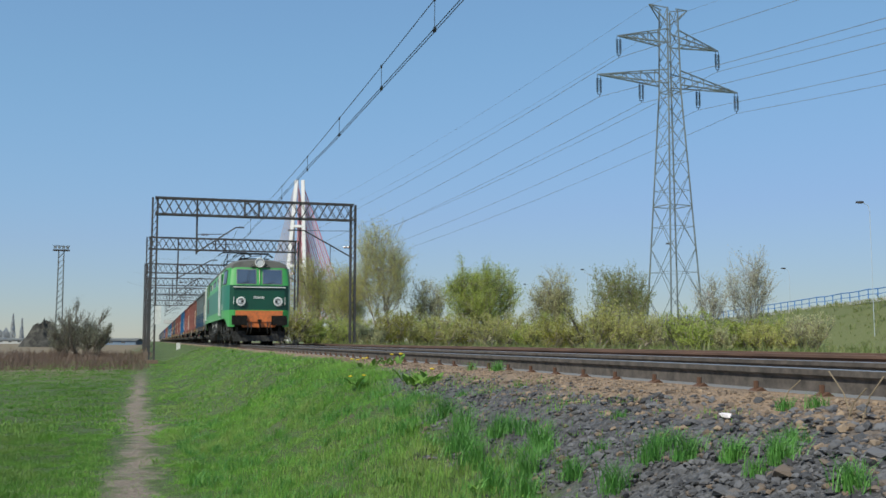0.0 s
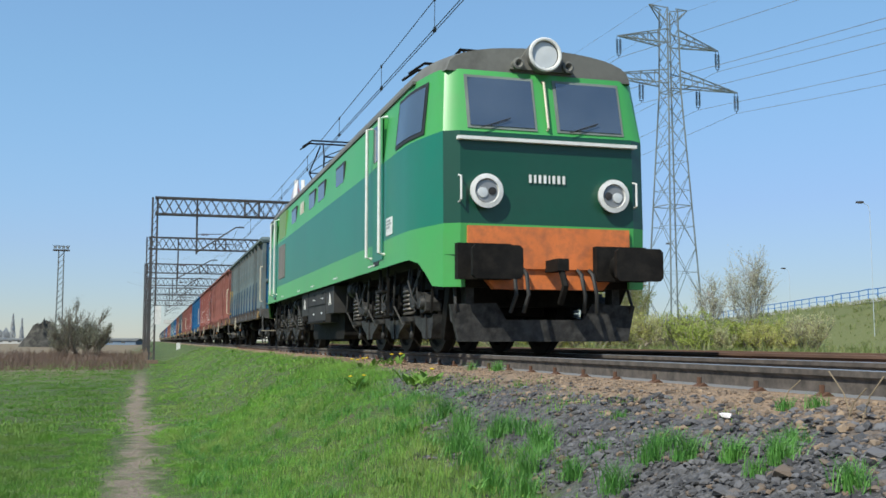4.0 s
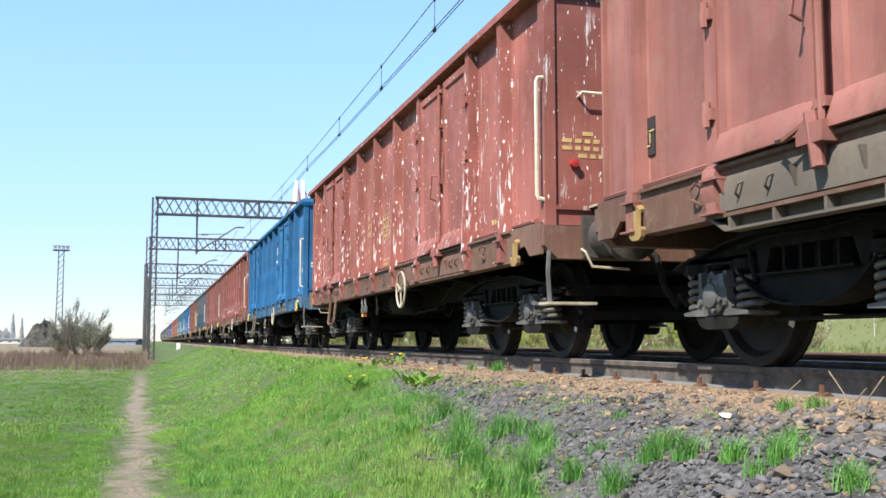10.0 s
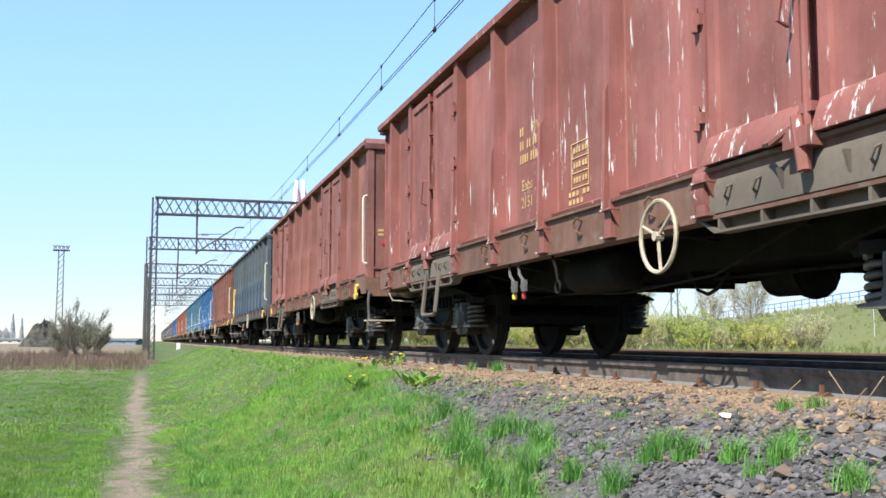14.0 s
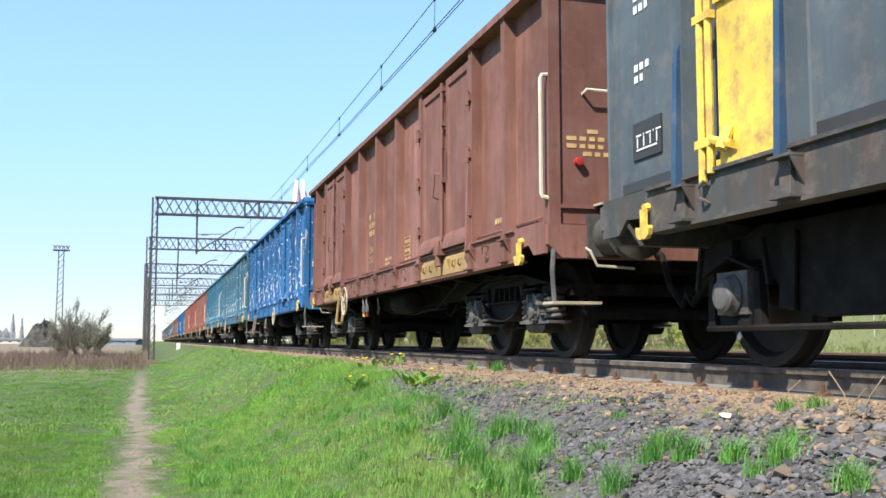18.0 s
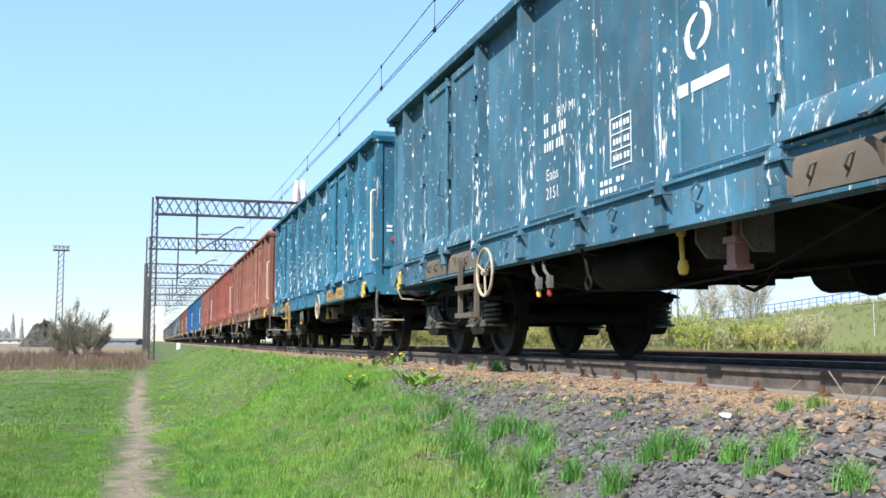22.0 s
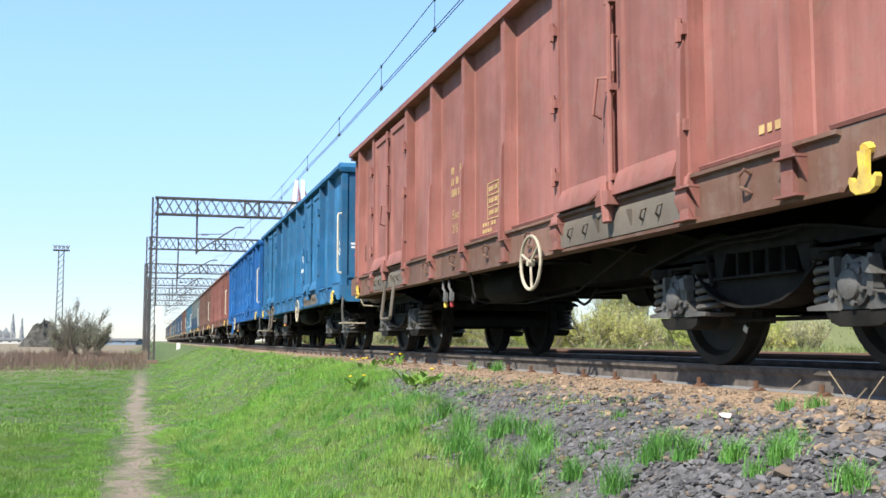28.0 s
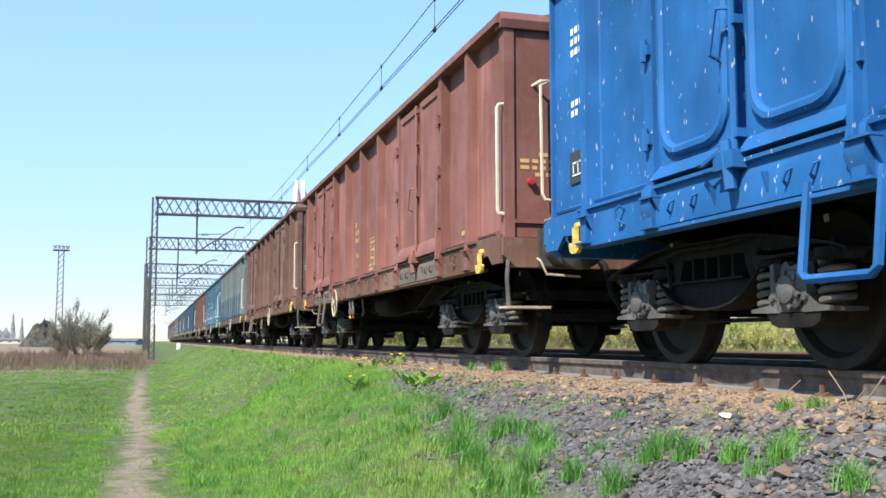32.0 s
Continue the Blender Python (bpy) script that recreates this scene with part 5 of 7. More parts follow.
            part("step_frame", Shape().box(*q(1.38, 1.41), *r(5.9, 5.94), 0.5, 1.2).box(*q(1.38, 1.41), *r(6.4, 6.44), 0.5, 1.2), RUNNING, L)
    # windows of the machine room
    for sx in (-1, 1):
        for y in (-3.0, -1.0, 0.2, 2.9):
            f = part("side_window", Shape().box(min(sx * 1.38, sx * 1.475), max(sx * 1.38, sx * 1.475), y - 0.42, y + 0.42, 2.84, 3.24), RUBBER, L)
            part("pane", Shape().box(min(sx * 1.38, sx * 1.483), max(sx * 1.38, sx * 1.483), y - 0.36, y + 0.36, 2.89, 3.19), CABGLASS, f)
    # number and emblem stand-ins on front and side
    bars(((0.035, 0.03, 0.035, 0.035, 0.02, 0.035, 0.035, 0.035),), 0.5, 2.14, 0.10, WHITE, L, x=0, name="number_bars").matrix_basis = pose(-0.26, -8.985, 2.16, 0, 0, 90)
    card = part("notice_card", Shape().box(-1.508, -1.500, -7.12, -6.76, 1.60, 1.84), WHITE, L, "white notice card beside the cab door")
    bars(((0.24,), (0.29,), (0.2,)), 0, 0, 0.028, GREYNOTE, card, x=0, name="notice").matrix_basis = pose(-1.509, -6.79, 1.81)
    part("centre_rail", Shape().path([(0.0, -(end_plane(2.72) + 0.01), 2.72), (0.0, -(end_plane(2.74) + 0.05), 2.74), (0.0, -(end_plane(3.34) + 0.05), 3.34), (0.0, -(end_plane(3.36) + 0.01), 3.36)], 0.016), HANDLE, L, "pale rail between the windscreens")
    bars(((0.16, 0.16, 0.16),), 0, 0, 0.25, HANDLE, L, x=0, name="emblem").matrix_basis = pose(-1.475, 1.9, 3.2)
    for y in (-5.6, -2.6, 0.0, 2.0, 4.8):
        bars(((0.04, 0.03, 0.05, 0.04, -0.01, 0.03, 0.04),), 0, 0, 0.026, WHITE, L, x=0, name="stencil").matrix_basis = pose(-1.506, y, 1.27)
    # equipment boxes between the bogies
    for y0, y1, z0 in ((-2.2, -1.36, 0.68), (-1.28, 0.88, 0.52), (0.96, 1.78, 0.70)):
        bx = part("equipment_box", Shape().box(-1.42, 1.42, y0, y1, z0, 1.17), BOXGREY, L)
        if y1 - y0 > 1.5:
            part("lid_seam", Shape().box(-1.43, -1.419, y0, y1, 0.86, 0.88).box(-1.45, -1.419, y0, y1, 0.52, 0.56), RUNNING, bx)
            for y in (-1.05, -0.05):
                part("latch", Shape().box(-1.435, -1.419, y, y + 0.16, 1.07, 1.09), RUNNING, bx)
                bars(((0.05, 0.03, 0.05, 0.04),), 0, 0, 0.022, WHITE, bx, x=0).matrix_basis = pose(-1.422, y + 0.3, 1.0)
                bars(((0.04, 0.05, 0.04),), 0, 0, 0.03, WHITE, bx, x=0).matrix_basis = pose(-1.422, y + 0.3, 0.72)
        else:
            c = (y0 + y1) / 2
            tri = [(c - 0.11, 0.84), (c + 0.11, 0.84), (c, 1.04)]
            s = Shape()
            for a, b in zip(tri, tri[1:] + tri[:1]):
                s.rod((-1.424, *a), (-1.424, *b), 0.008, 4)
            s.path([(-1.424, c + 0.015, 0.98), (-1.424, c - 0.015, 0.93), (-1.424, c + 0.015, 0.92), (-1.424, c, 0.86)], 0.008, 4)
            part("warning_sign", s, WHITE, bx, "white high-voltage triangle")
    part("belly_tank", Shape().prism([(-2.0, 1.1), (-2.0, 0.28), (-1.9, 0.2), (1.55, 0.2), (1.66, 0.28), (1.66, 1.1)], -1.18, 1.18, "x"), RUNNING, L)
    # three-axle bogies: springs above the axles, equalisers hung between them
    for yb in (-5.15, 5.15):
        s = Shape()
        for x in (-1.10, 1.0):
            s.prism([(-3.05, 0.80), (-2.9, 0.98), (2.9, 0.98), (3.05, 0.80), (2.4, 0.84), (-2.4, 0.84)], x, x + 0.10, "x")
            for y in (-2.62, -0.875, 0.875, 2.62):
                s.box(x + 0.006, x + 0.094, y - 0.16, y + 0.16, 0.42, 0.90)
        s.box(-1.0, 1.0, -2.95, -2.8, 0.6, 0.95).box(-1.0, 1.0, 2.8, 2.95, 0.6, 0.95).box(-0.5, 0.5, -2.4, 2.4, 0.5, 1.05)
        b = part("bogie", s, RUNNING, L, at=pose(0, yb, 0))
        for y in (-2.62, -0.875, 0.875, 2.62):
            if y * yb < -2.62 * 5:
                continue
            cut = 0.30 if abs(y) > 2 else 0.66
            lo, hi = (-cut, 0.62) if y < -2 else (-0.62, cut) if y > 2 else (-0.62, 0.62)
            for sx in (-1, 1):
                q = sorted((sx * 1.20, sx * 1.04))
                part("equaliser", Shape().prism([(y + lo, 0.50), (y + lo * 0.95, 0.40), (y - 0.24, 0.27), (y - 0.20, 0.20), (y + 0.20, 0.20), (y + 0.24, 0.27), (y + hi * 0.95, 0.40), (y + hi, 0.50), (y + 0.22, 0.46), (y - 0.22, 0.46)], *q, "x")
                     .box(q[0] - 0.02, q[1] + 0.02, y - 0.025, y + 0.025, 0.19, 0.50), LOCOBOX, b)
                q = sorted((sx * 1.26, sx * 1.05))
                part("brake_casting", Shape().prism([(y - 0.17, 0.55), (y - 0.19, 0.66), (y - 0.12, 0.75), (y - 0.02, 0.72), (y + 0.07, 0.79), (y + 0.15, 0.70), (y + 0.12, 0.57), (y + 0.04, 0.52)], *q, "x")
                     .lathe([(0.085, sx * 1.20), (0.085, sx * 1.28), (0.06, sx * 1.31), (0.0, sx * 1.31)], (0, y - 0.05, 0.65), "x", 12)
                     .rod((sx * 1.27, y + 0.10, 0.80), (sx * 1.27, y + 0.10, 0.58), 0.03, 6), LOCOBOX, b)
                part("hanger", Shape().bar((sx * 1.16, y + 0.27, 1.12), (sx * 1.18, y + 0.30, 0.45), 0.04), RUNNING, b)
                part("hanger", Shape().bar((sx * 1.2, y - 0.33, 0.98), (sx * 1.22, y - 0.28, 0.52), 0.03), RUNNING, b)
        for y in (-1.75, 0, 1.75):
            for sx in (-1, 1):
                m = pose(0, y, 0, 0, 0, 0 if sx < 0 else 180)
                cpart("axle_box", "loco_box", lambda: Shape().lathe([(0.19, -1.02), (0.19, -1.07), (0.12, -1.10), (0.0, -1.11)], (0, 0, 0.60), "x", 16).box(-1.06, -0.95, -0.24, 0.24, 0.40, 0.80), RUNNING, b, m, smooth=0.5)
                cpart("spring", "loco_spring", lambda: Shape().coil((-1.17, 0), 0.105, 0.50, 0.86, 6, 0.021, 6, 14), SPRING, b, m)
                cpart("spring_seat", "loco_seat", lambda: Shape().lathe([(0.15, 0.43), (0.155, 0.49), (0.05, 0.50)], (-1.17, 0, 0), "z", 12)
                      .lathe([(0.12, 0.86), (0.12, 0.90), (0.07, 0.93), (0.05, 1.02), (0.03, 1.03)], (-1.17, 0, 0), "z", 12)
                      .lathe([(0.022, 0.20), (0.035, 0.22), (0.035, 0.27), (0.022, 0.29), (0.022, 0.43)], (-1.17, 0, 0), "z", 8), LOCOBOX, b, m)
                part("swing_arm", Shape().bar((sx * 1.22, y - 0.72, 1.08), (sx * 1.24, y - 0.30, 0.76), 0.045)
                     .prism([(y - 0.42, 0.62), (y - 0.42, 0.78), (y - 0.14, 0.80), (y - 0.10, 0.72), (y - 0.2, 0.60)], *sorted((sx * 1.24, sx * 1.12)), "x"), LOCOBOX, b)
            if y * yb < 0:
                part("brake_cylinder", Shape().lathe([(0.0, -0.24), (0.09, -0.23), (0.10, -0.14), (0.135, -0.12), (0.135, 0.08), (0.10, 0.10), (0.09, 0.20), (0.04, 0.22), (0.04, 0.30), (0.0, 0.30)], (-1.22, y + 0.15, 1.03), "y", 14)
                     .rod((-1.30, y + 0.07, 1.09), (-1.22, y + 0.07, 0.95), 0.03, 6).box(-1.28, -1.1, y + 0.15, y + 0.21, 1.0, 1.17), LOCOBOX, b, smooth=0.5)
            part("sand_pipe", Shape().path([(-1.30, y + 0.42, 1.15), (-1.32, y + 0.40, 0.9), (-1.30, y + 0.52, 0.66), (-1.20, y + 0.40, 0.40), (-0.9, y + 0.56, 0.10)], 0.017), LOCOBOX, b)
            part("hose", Shape().path([(-1.28, y - 0.36, 1.15), (-1.33, y - 0.42, 0.95), (-1.31, y - 0.56, 0.72), (-1.26, y - 0.70, 0.62)], 0.014), RUBBER, b)
            for y2 in (0.30, 0.62):
                part("pipe", Shape().path([(-1.24, y - y2, 1.12), (-1.26, y - y2 + 0.02, 0.8), (-1.22, y - y2 - 0.05, 0.55)], 0.012), LOCOBOX, b)
            w = part("wheelset", CACHE.setdefault("loco_wheels", loco_wheels().mesh("wheelset", WHEEL, 0.5)), WHEEL, L, at=pose(0, yb + y, 0.625))
            cpart("chalk_mark", "loco_chalk", lambda: Shape().box(-0.822, -0.814, -0.03, 0.03, 0.53, 0.59), CHALK, w, label="pale chalk mark on the rim")
            BIG_WHEELSETS.append(w)
    # roof: pantographs, insulators, boxes
    for y, up_ in ((-5.6, False), (5.6, True)):
        s = Shape()
        for x in (-0.6, 0.6):
            for dy in (-0.9, 0.9):
                s.lathe([(0.07, 3.78), (0.05, 3.86), (0.07, 3.92), (0.05, 3.98), (0.04, 4.02)], (x, y + dy, 0), "z", 8)
        s.box(-0.66, -0.58, y - 1.0, y + 1.0, 4.02, 4.06).box(0.58, 0.66, y - 1.0, y + 1.0, 4.02, 4.06)
        s.box(-0.66, 0.66, y - 0.95, y - 0.89, 4.02, 4.06).box(-0.66, 0.66, y + 0.89, y + 0.95, 4.02, 4.06)
        h = 5.36 if up_ else 4.36
        mid_z, out = (4.75, 1.25) if up_ else (4.20, 1.55)
        for x in (-0.55, 0.55):
            for sg in (-1, 1):
                s.rod((x * 0.8, y + sg * 0.35, 4.06), (x, y + sg * out, mid_z), 0.022)
                s.rod((x, y + sg * out, mid_z), (x * 0.75, y + sg * 0.2, h - 0.05), 0.018)
        for sg in (-1, 1):
            s.rod((-0.55, y + sg * out, mid_z), (0.55, y + sg * out, mid_z), 0.018)
            s.rod((-0.55, y + sg * out, mid_z), (0.42, y + sg * 0.2, h - 0.05), 0.012)
            s.path([(-0.95, y + sg * 0.2, h - 0.18), (-0.7, y + sg * 0.2, h), (0.7, y + sg * 0.2, h), (0.95, y + sg * 0.2, h - 0.18)], 0.022)
        part("pantograph", s, RUNNING, L, "raised pantograph" if up_ else "folded pantograph")
    for y in (-3.4, 3.4):
        part("roof_box", Shape().box(-0.5, 0.5, y - 0.6, y + 0.6, 3.86, 4.05), ROOF_GREY, L)
    part("roof_cable", Shape().path([(-0.2, -4.4, 4.02), (-0.2, -2, 4.1), (-0.2, 2, 4.1), (-0.2, 4.4, 4.02)], 0.02), RUNNING, L)
    return L


LOUVRE = plain("olive_louvre_paint", (0.16, 0.26, 0.10), 0.6, 0.0, 0.15, 5)
BIG_WHEELSETS = []


def loco_wheels():
    s = Shape().lathe([(0.09, -1.1), (0.09, 1.1)], (0, 0, 0), "x", 10)
    for sg in (-1, 1):
        p = [(0.12, 0.83), (0.2, 0.82), (0.28, 0.76), (0.50, 0.77), (0.53, 0.81), (0.615, 0.815), (0.625, 0.75), (0.63, 0.715), (0.652, 0.705), (0.655, 0.69), (0.64, 0.68), (0.53, 0.68), (0.50, 0.72), (0.2, 0.68)]
        s.lathe([(r, sg * h) for r, h in p], (0, 0, 0), "x", 36)
    return s

# ---- overhead line ----
def lattice_beam(x0, x1, z0, z1, y, bays):
    s = Shape()
    for dy in (-0.22, 0.22):
        s.bar((x0, y + dy, z0), (x1, y + dy, z0), 0.09)
        s.bar((x0, y + dy, z1), (x1, y + dy, z1), 0.09)
    w = (x1 - x0) / bays
    for i in range(bays):
        a = x0 + i * w
        for dy in (-0.22, 0.22):
            s.bar((a, y + dy, z0), (a + w, y + dy, z1), 0.035)
            s.bar((a + w, y + dy, z0), (a, y + dy, z1), 0.035)
        s.bar((a, y - 0.22, z0), (a + w, y + 0.22, z0), 0.03)
    return s


def gantry(y, top, drop_x, wire_z, full, x0=-0.03, x1=10.9, base=-0.9):
    g = thing("line_gantry", pose(0, 0, 0), "dark steel lattice gantry spanning the tracks", "gantry", "overhead line gantries")
    beam = part("beam", lattice_beam(x0, x1, top - 0.9, top, y, 22), LATTICE, g)
    mx = x0 + (x1 - x0) * 0.475
    part("splice", Shape().box(mx - 0.42, mx - 0.36, y - 0.27, y + 0.27, top - 0.95, top + 0.05).box(mx + 0.36, mx + 0.42, y - 0.27, y + 0.27, top - 0.95, top + 0.05)
         .bar((mx - 0.4, y - 0.26, top - 0.9), (mx + 0.4, y - 0.26, top), 0.06).bar((mx + 0.4, y - 0.26, top - 0.9), (mx - 0.4, y - 0.26, top), 0.06), LATTICE, beam)
    for x in (x0, x1):
        s = Shape()
        for dx in (-0.13, 0.13):
            s.box(x + dx - 0.05, x + dx + 0.05, y - 0.14, y + 0.14, base - 0.5, top)
        z = base
        while z < top - 0.3:
            s.bar((x - 0.12, y - 0.12, z), (x + 0.12, y - 0.12, z + 0.35), 0.03)
            z += 0.35
        part("mast", s, LATTICE, g)
        part("footing", Shape().box(x - 0.35, x + 0.35, y - 0.35, y + 0.35, base - 0.6, base + 0.1), SLEEPER, g)
    # drop post, cantilever and insulators
    s = Shape().box(drop_x - 0.05, drop_x + 0.05, y - 0.05, y + 0.05, wire_z - 0.55, top + 0.05)
    part("drop_post", s, LATTICE, g)
    part("cantilever", Shape().rod((drop_x, y, wire_z - 0.45), (4.3, y, wire_z + 1.0), 0.04).rod((4.3, y, wire_z + 1.0), (4.75, y, wire_z + 1.0), 0.035)
         .rod((drop_x, y, wire_z + 0.55), (3.9, y, wire_z + 0.62), 0.02).rod((3.0, y, wire_z + 0.05), (4.55, y, wire_z + 0.02), 0.02), LATTICE, g)
    ins = Shape()
    for i in range(5):
        ins.lathe([(0.03, 0), (0.075, 0.03), (0.03, 0.06)], (drop_x + 0.25 + i * 0.08, y, wire_z + 0.55), "x", 8)
    part("insulator", ins, PORCELAIN, g)
    if full:
        part("cantilever", Shape().rod((x1, y, wire_z - 0.55), (8.1, y, wire_z + 0.95), 0.04).rod((8.1, y, wire_z + 0.95), (7.2, y, wire_z + 0.95), 0.035)
             .rod((x1, y, wire_z + 1.0), (8.3, y, wire_z + 0.95), 0.015).rod((9.6, y, wire_z + 0.2), (9.6, y, wire_z - 0.9), 0.02), LATTICE, g)
        part("insulator", Shape().lathe([(0.03, 0), (0.08, 0.1), (0.03, 0.2), (0.08, 0.3), (0.03, 0.4)], (x1 - 0.55, y, wire_z + 0.05), "x", 8), PORCELAIN, g)
    return g


PORCELAIN = plain("dark_porcelain", (0.10, 0.06, 0.05), 0.25)
G1, GSTEP = 56.0, 23.3
for i in range(7):
    gantry(G1 + i * GSTEP, (7.95, 8.1, 7.8)[min(i, 2)], 2.2 if i != 1 else 1.75, 5.45, i < 3, x0=(-0.03, -0.45, -0.75)[min(i, 2)], base=-0.75 if i else -0.95)
WIRE = plain("overhead_copper", (0.045, 0.05, 0.05), 0.5, 0.6)


def sag_wire(name, pts, r, material, label):
    return solid(name, Shape().path(pts, r, 5), material, label, "wire", "wires")


# contact wires and messenger above the used track
ys = [-30 + 3 * k for k in range(120)]
cat = thing("overhead_wire", pose(0, 0, 0), "copper contact wires hung from a sagging messenger", "overhead wire", "wires")
part("contact_wire", Shape().path([(4.53, y, 5.53 if y < 30 else 5.6) for y in ys], 0.0085, 5), WIRE, cat)
part("contact_wire", Shape().path([(4.60, y, 5.55 if y < 30 else 5.6) for y in ys], 0.0085, 5), WIRE, cat)
part("messenger", Shape().path([(4.56, y, 5.965 + 0.00055 * (y - 30.5) ** 2 if y < 56 else 6.3 + 0.35 * math.cos((y - 56) / 23.3 * math.tau)) for y in ys], 0.0085, 5), WIRE, cat)
for y in (9.0, 12.5, 16.2, 20.4, 25.4, 31.0, 37.5, 44.0, 50.0):
    mz = 5.965 + 0.00055 * (y - 30.5) ** 2
    part("dropper", Shape().rod((4.56, y, 5.54), (4.56, y, mz), 0.006, 5), WIRE, cat)
    part("clamp", Shape().box(4.54, 4.58, y - 0.05, y + 0.05, 5.50, 5.58), WIRE, cat)
    part("clamp", Shape().box(4.545, 4.575, y - 0.03, y + 0.03, mz - 0.03, mz + 0.03), WIRE, cat)

# ---- pylon of the high-voltage line ----
# galvanised steel with distance haze put into its pale bluish colour
PYLONSTEEL = plain("haze_paled_galvanised_steel", (0.20, 0.24, 0.25), 0.6, 0.2, 0.25, 3, 0.1, (0.12, 0.09, 0.07), 0.3)


def pylon(base, turn, scale=1.0):
    p = thing("power_pylon", Matrix.Translation(base) @ pose(0, 0, 0, 0, 0, turn), "grey steel lattice pylon with two cross-arms", "pylon")
    H = 30.3

    def half(z):
        return 1.78 + (0.66 - 1.78) * min(1, z / 22.6) if z < 22.6 else 0.66 + (0.55 - 0.66) * (z - 22.6) / (H - 22.6)
    levels = [0, 4.8, 9.0, 12.6, 15.3, 17.6, 19.5, 21.1, 22.6, 23.9, 25.3, 26.7, 28.2, H - 0.3]
    for sx in (-1, 1):
        for sy in (-1, 1):
            part("leg", Shape().path([(sx * half(a), sy * half(a), a) for a in levels], 0.07, 4), PYLONSTEEL, p)
    for f in range(4):
        for a, b in zip(levels, levels[1:]):
            def c(u, z):
                h = half(z)
                return [(u * h, -h, z), (u * h, h, z), (-h, u * h, z), (h, u * h, z)][f]
            part("brace", Shape().bar(c(-1, a), c(1, b), 0.036), PYLONSTEEL, p)
            part("brace", Shape().bar(c(1, a), c(-1, b), 0.036), PYLONSTEEL, p)
            if b - a > 2:
                m = (a + b) / 2
                part("brace", Shape().bar(c(-1, m), c(1, m), 0.032), PYLONSTEEL, p)
            if b in (12.6, 22.6):
                part("belt", Shape().bar(c(-1, b), c(1, b), 0.07), PYLONSTEEL, p)
    for z, reach in ((23.2, 7.5), (26.8, 5.4)):
        for sg in (-1, 1):
            s = Shape()
            h = half(z)
            tip = (sg * reach, 0, z + 0.15)
            for sy in (-1, 1):
                s.bar((sg * h, sy * h, z), tip, 0.10)
                s.bar((sg * h, sy * h, z + 1.25), tip, 0.09)
                for i in range(5):
                    t0, t1 = i / 5, (i + 1) / 5
                    lo = lambda t: Vector((sg * h, sy * h, z)).lerp(Vector(tip), t)
                    hi = lambda t: Vector((sg * h, sy * h, z + 1.25)).lerp(Vector(tip), t)
                    s.bar(lo(t0), hi(t1), 0.05)
                    s.bar(lo(t1), hi(t1), 0.05)
            for i in range(1, 5):
                a = Vector((sg * h, h, z)).lerp(Vector(tip), i / 5)
                s.bar(a, (a.x, -a.y, a.z), 0.05)
            part("cross_arm", s, PYLONSTEEL, p)
    for sg in (-1, 1):
        part("earth_arm", Shape().bar((sg * 0.5, 0.4, H - 1.5), (sg * 2.05, 0, H - 0.1), 0.08).bar((sg * 0.5, -0.4, H - 1.5), (sg * 2.05, 0, H - 0.1), 0.08)
             .bar((sg * 0.45, 0.4, H - 0.3), (sg * 2.05, 0, H - 0.1), 0.07).bar((sg * 0.45, -0.4, H - 0.3), (sg * 2.05, 0, H - 0.1), 0.07), PYLONSTEEL, p)
    tips = []
    for x, z in ((-7.35, 23.3), (7.35, 23.3), (-3.05, 23.2), (3.05, 23.2), (-5.3, 26.9), (5.3, 26.9)):
        s = Shape()
        for dx in (-0.16, 0.16):
            s.rod((x + dx, 0, z), (x + dx, 0, z - 1.62), 0.03)
            for i in range(10):
                s.lathe([(0.05, 0), (0.13, 0.05), (0.05, 0.1)], (x + dx, 0, z - 0.35 - i * 0.125), "z", 7)
        s.box(x - 0.2, x + 0.2, -0.03, 0.03, z - 1.66, z - 1.6).rod((x, 0, z - 1.63), (x, 0, z - 1.85), 0.04)
        part("insulator_string", s, GLASSBLUE, p, "blue-grey double insulator string")
        tips.append(Vector((x, 0, z - 1.85)))
    tips += [Vector((sx * 2.05, 0, H - 0.15)) for sx in (-1, 1)]
    return p, tips


ALU = plain("dull_aluminium_wire", (0.22, 0.23, 0.24), 0.6, 0.3)
GLASSBLUE = plain("blue_grey_glass", (0.10, 0.15, 0.22), 0.25)
PB = seen_from(19.75, 85.0, -0.9)
py_, tips = pylon(PB, -16.215 + 25)
mt = Matrix.Translation(PB) @ pose(0, 0, 0, 0, 0, -16.215 + 25)
along = (mt.to_3x3() @ Vector((0, 1, 0))).normalized()
for i, tip in enumerate(tips):
    a = mt @ tip
    for sg, length, sag in ((1, 290, 7.5), (-1, 230, 5.0)):
        pts = []
        for j in range(25):
            t = j / 24
            q = a + along * (sg * length * t)
            q.z -= 4 * sag * t * (1 - t)
            if sg < 0:
                q.z += 2.0 * t
            pts.append(q)
        sag_wire("power_line", pts, 0.02 if i < 6 else 0.012, ALU, "thin grey high-voltage conductor")

# ---- trees and shrubs ----
def bark(name, c):
    return plain(name, c, 0.9, 0, 0.3, 6, 0.5)


BARK = bark("grey_brown_bark", (0.19, 0.16, 0.13))
PALEBARK = bark("pale_bark", (0.30, 0.29, 0.27))


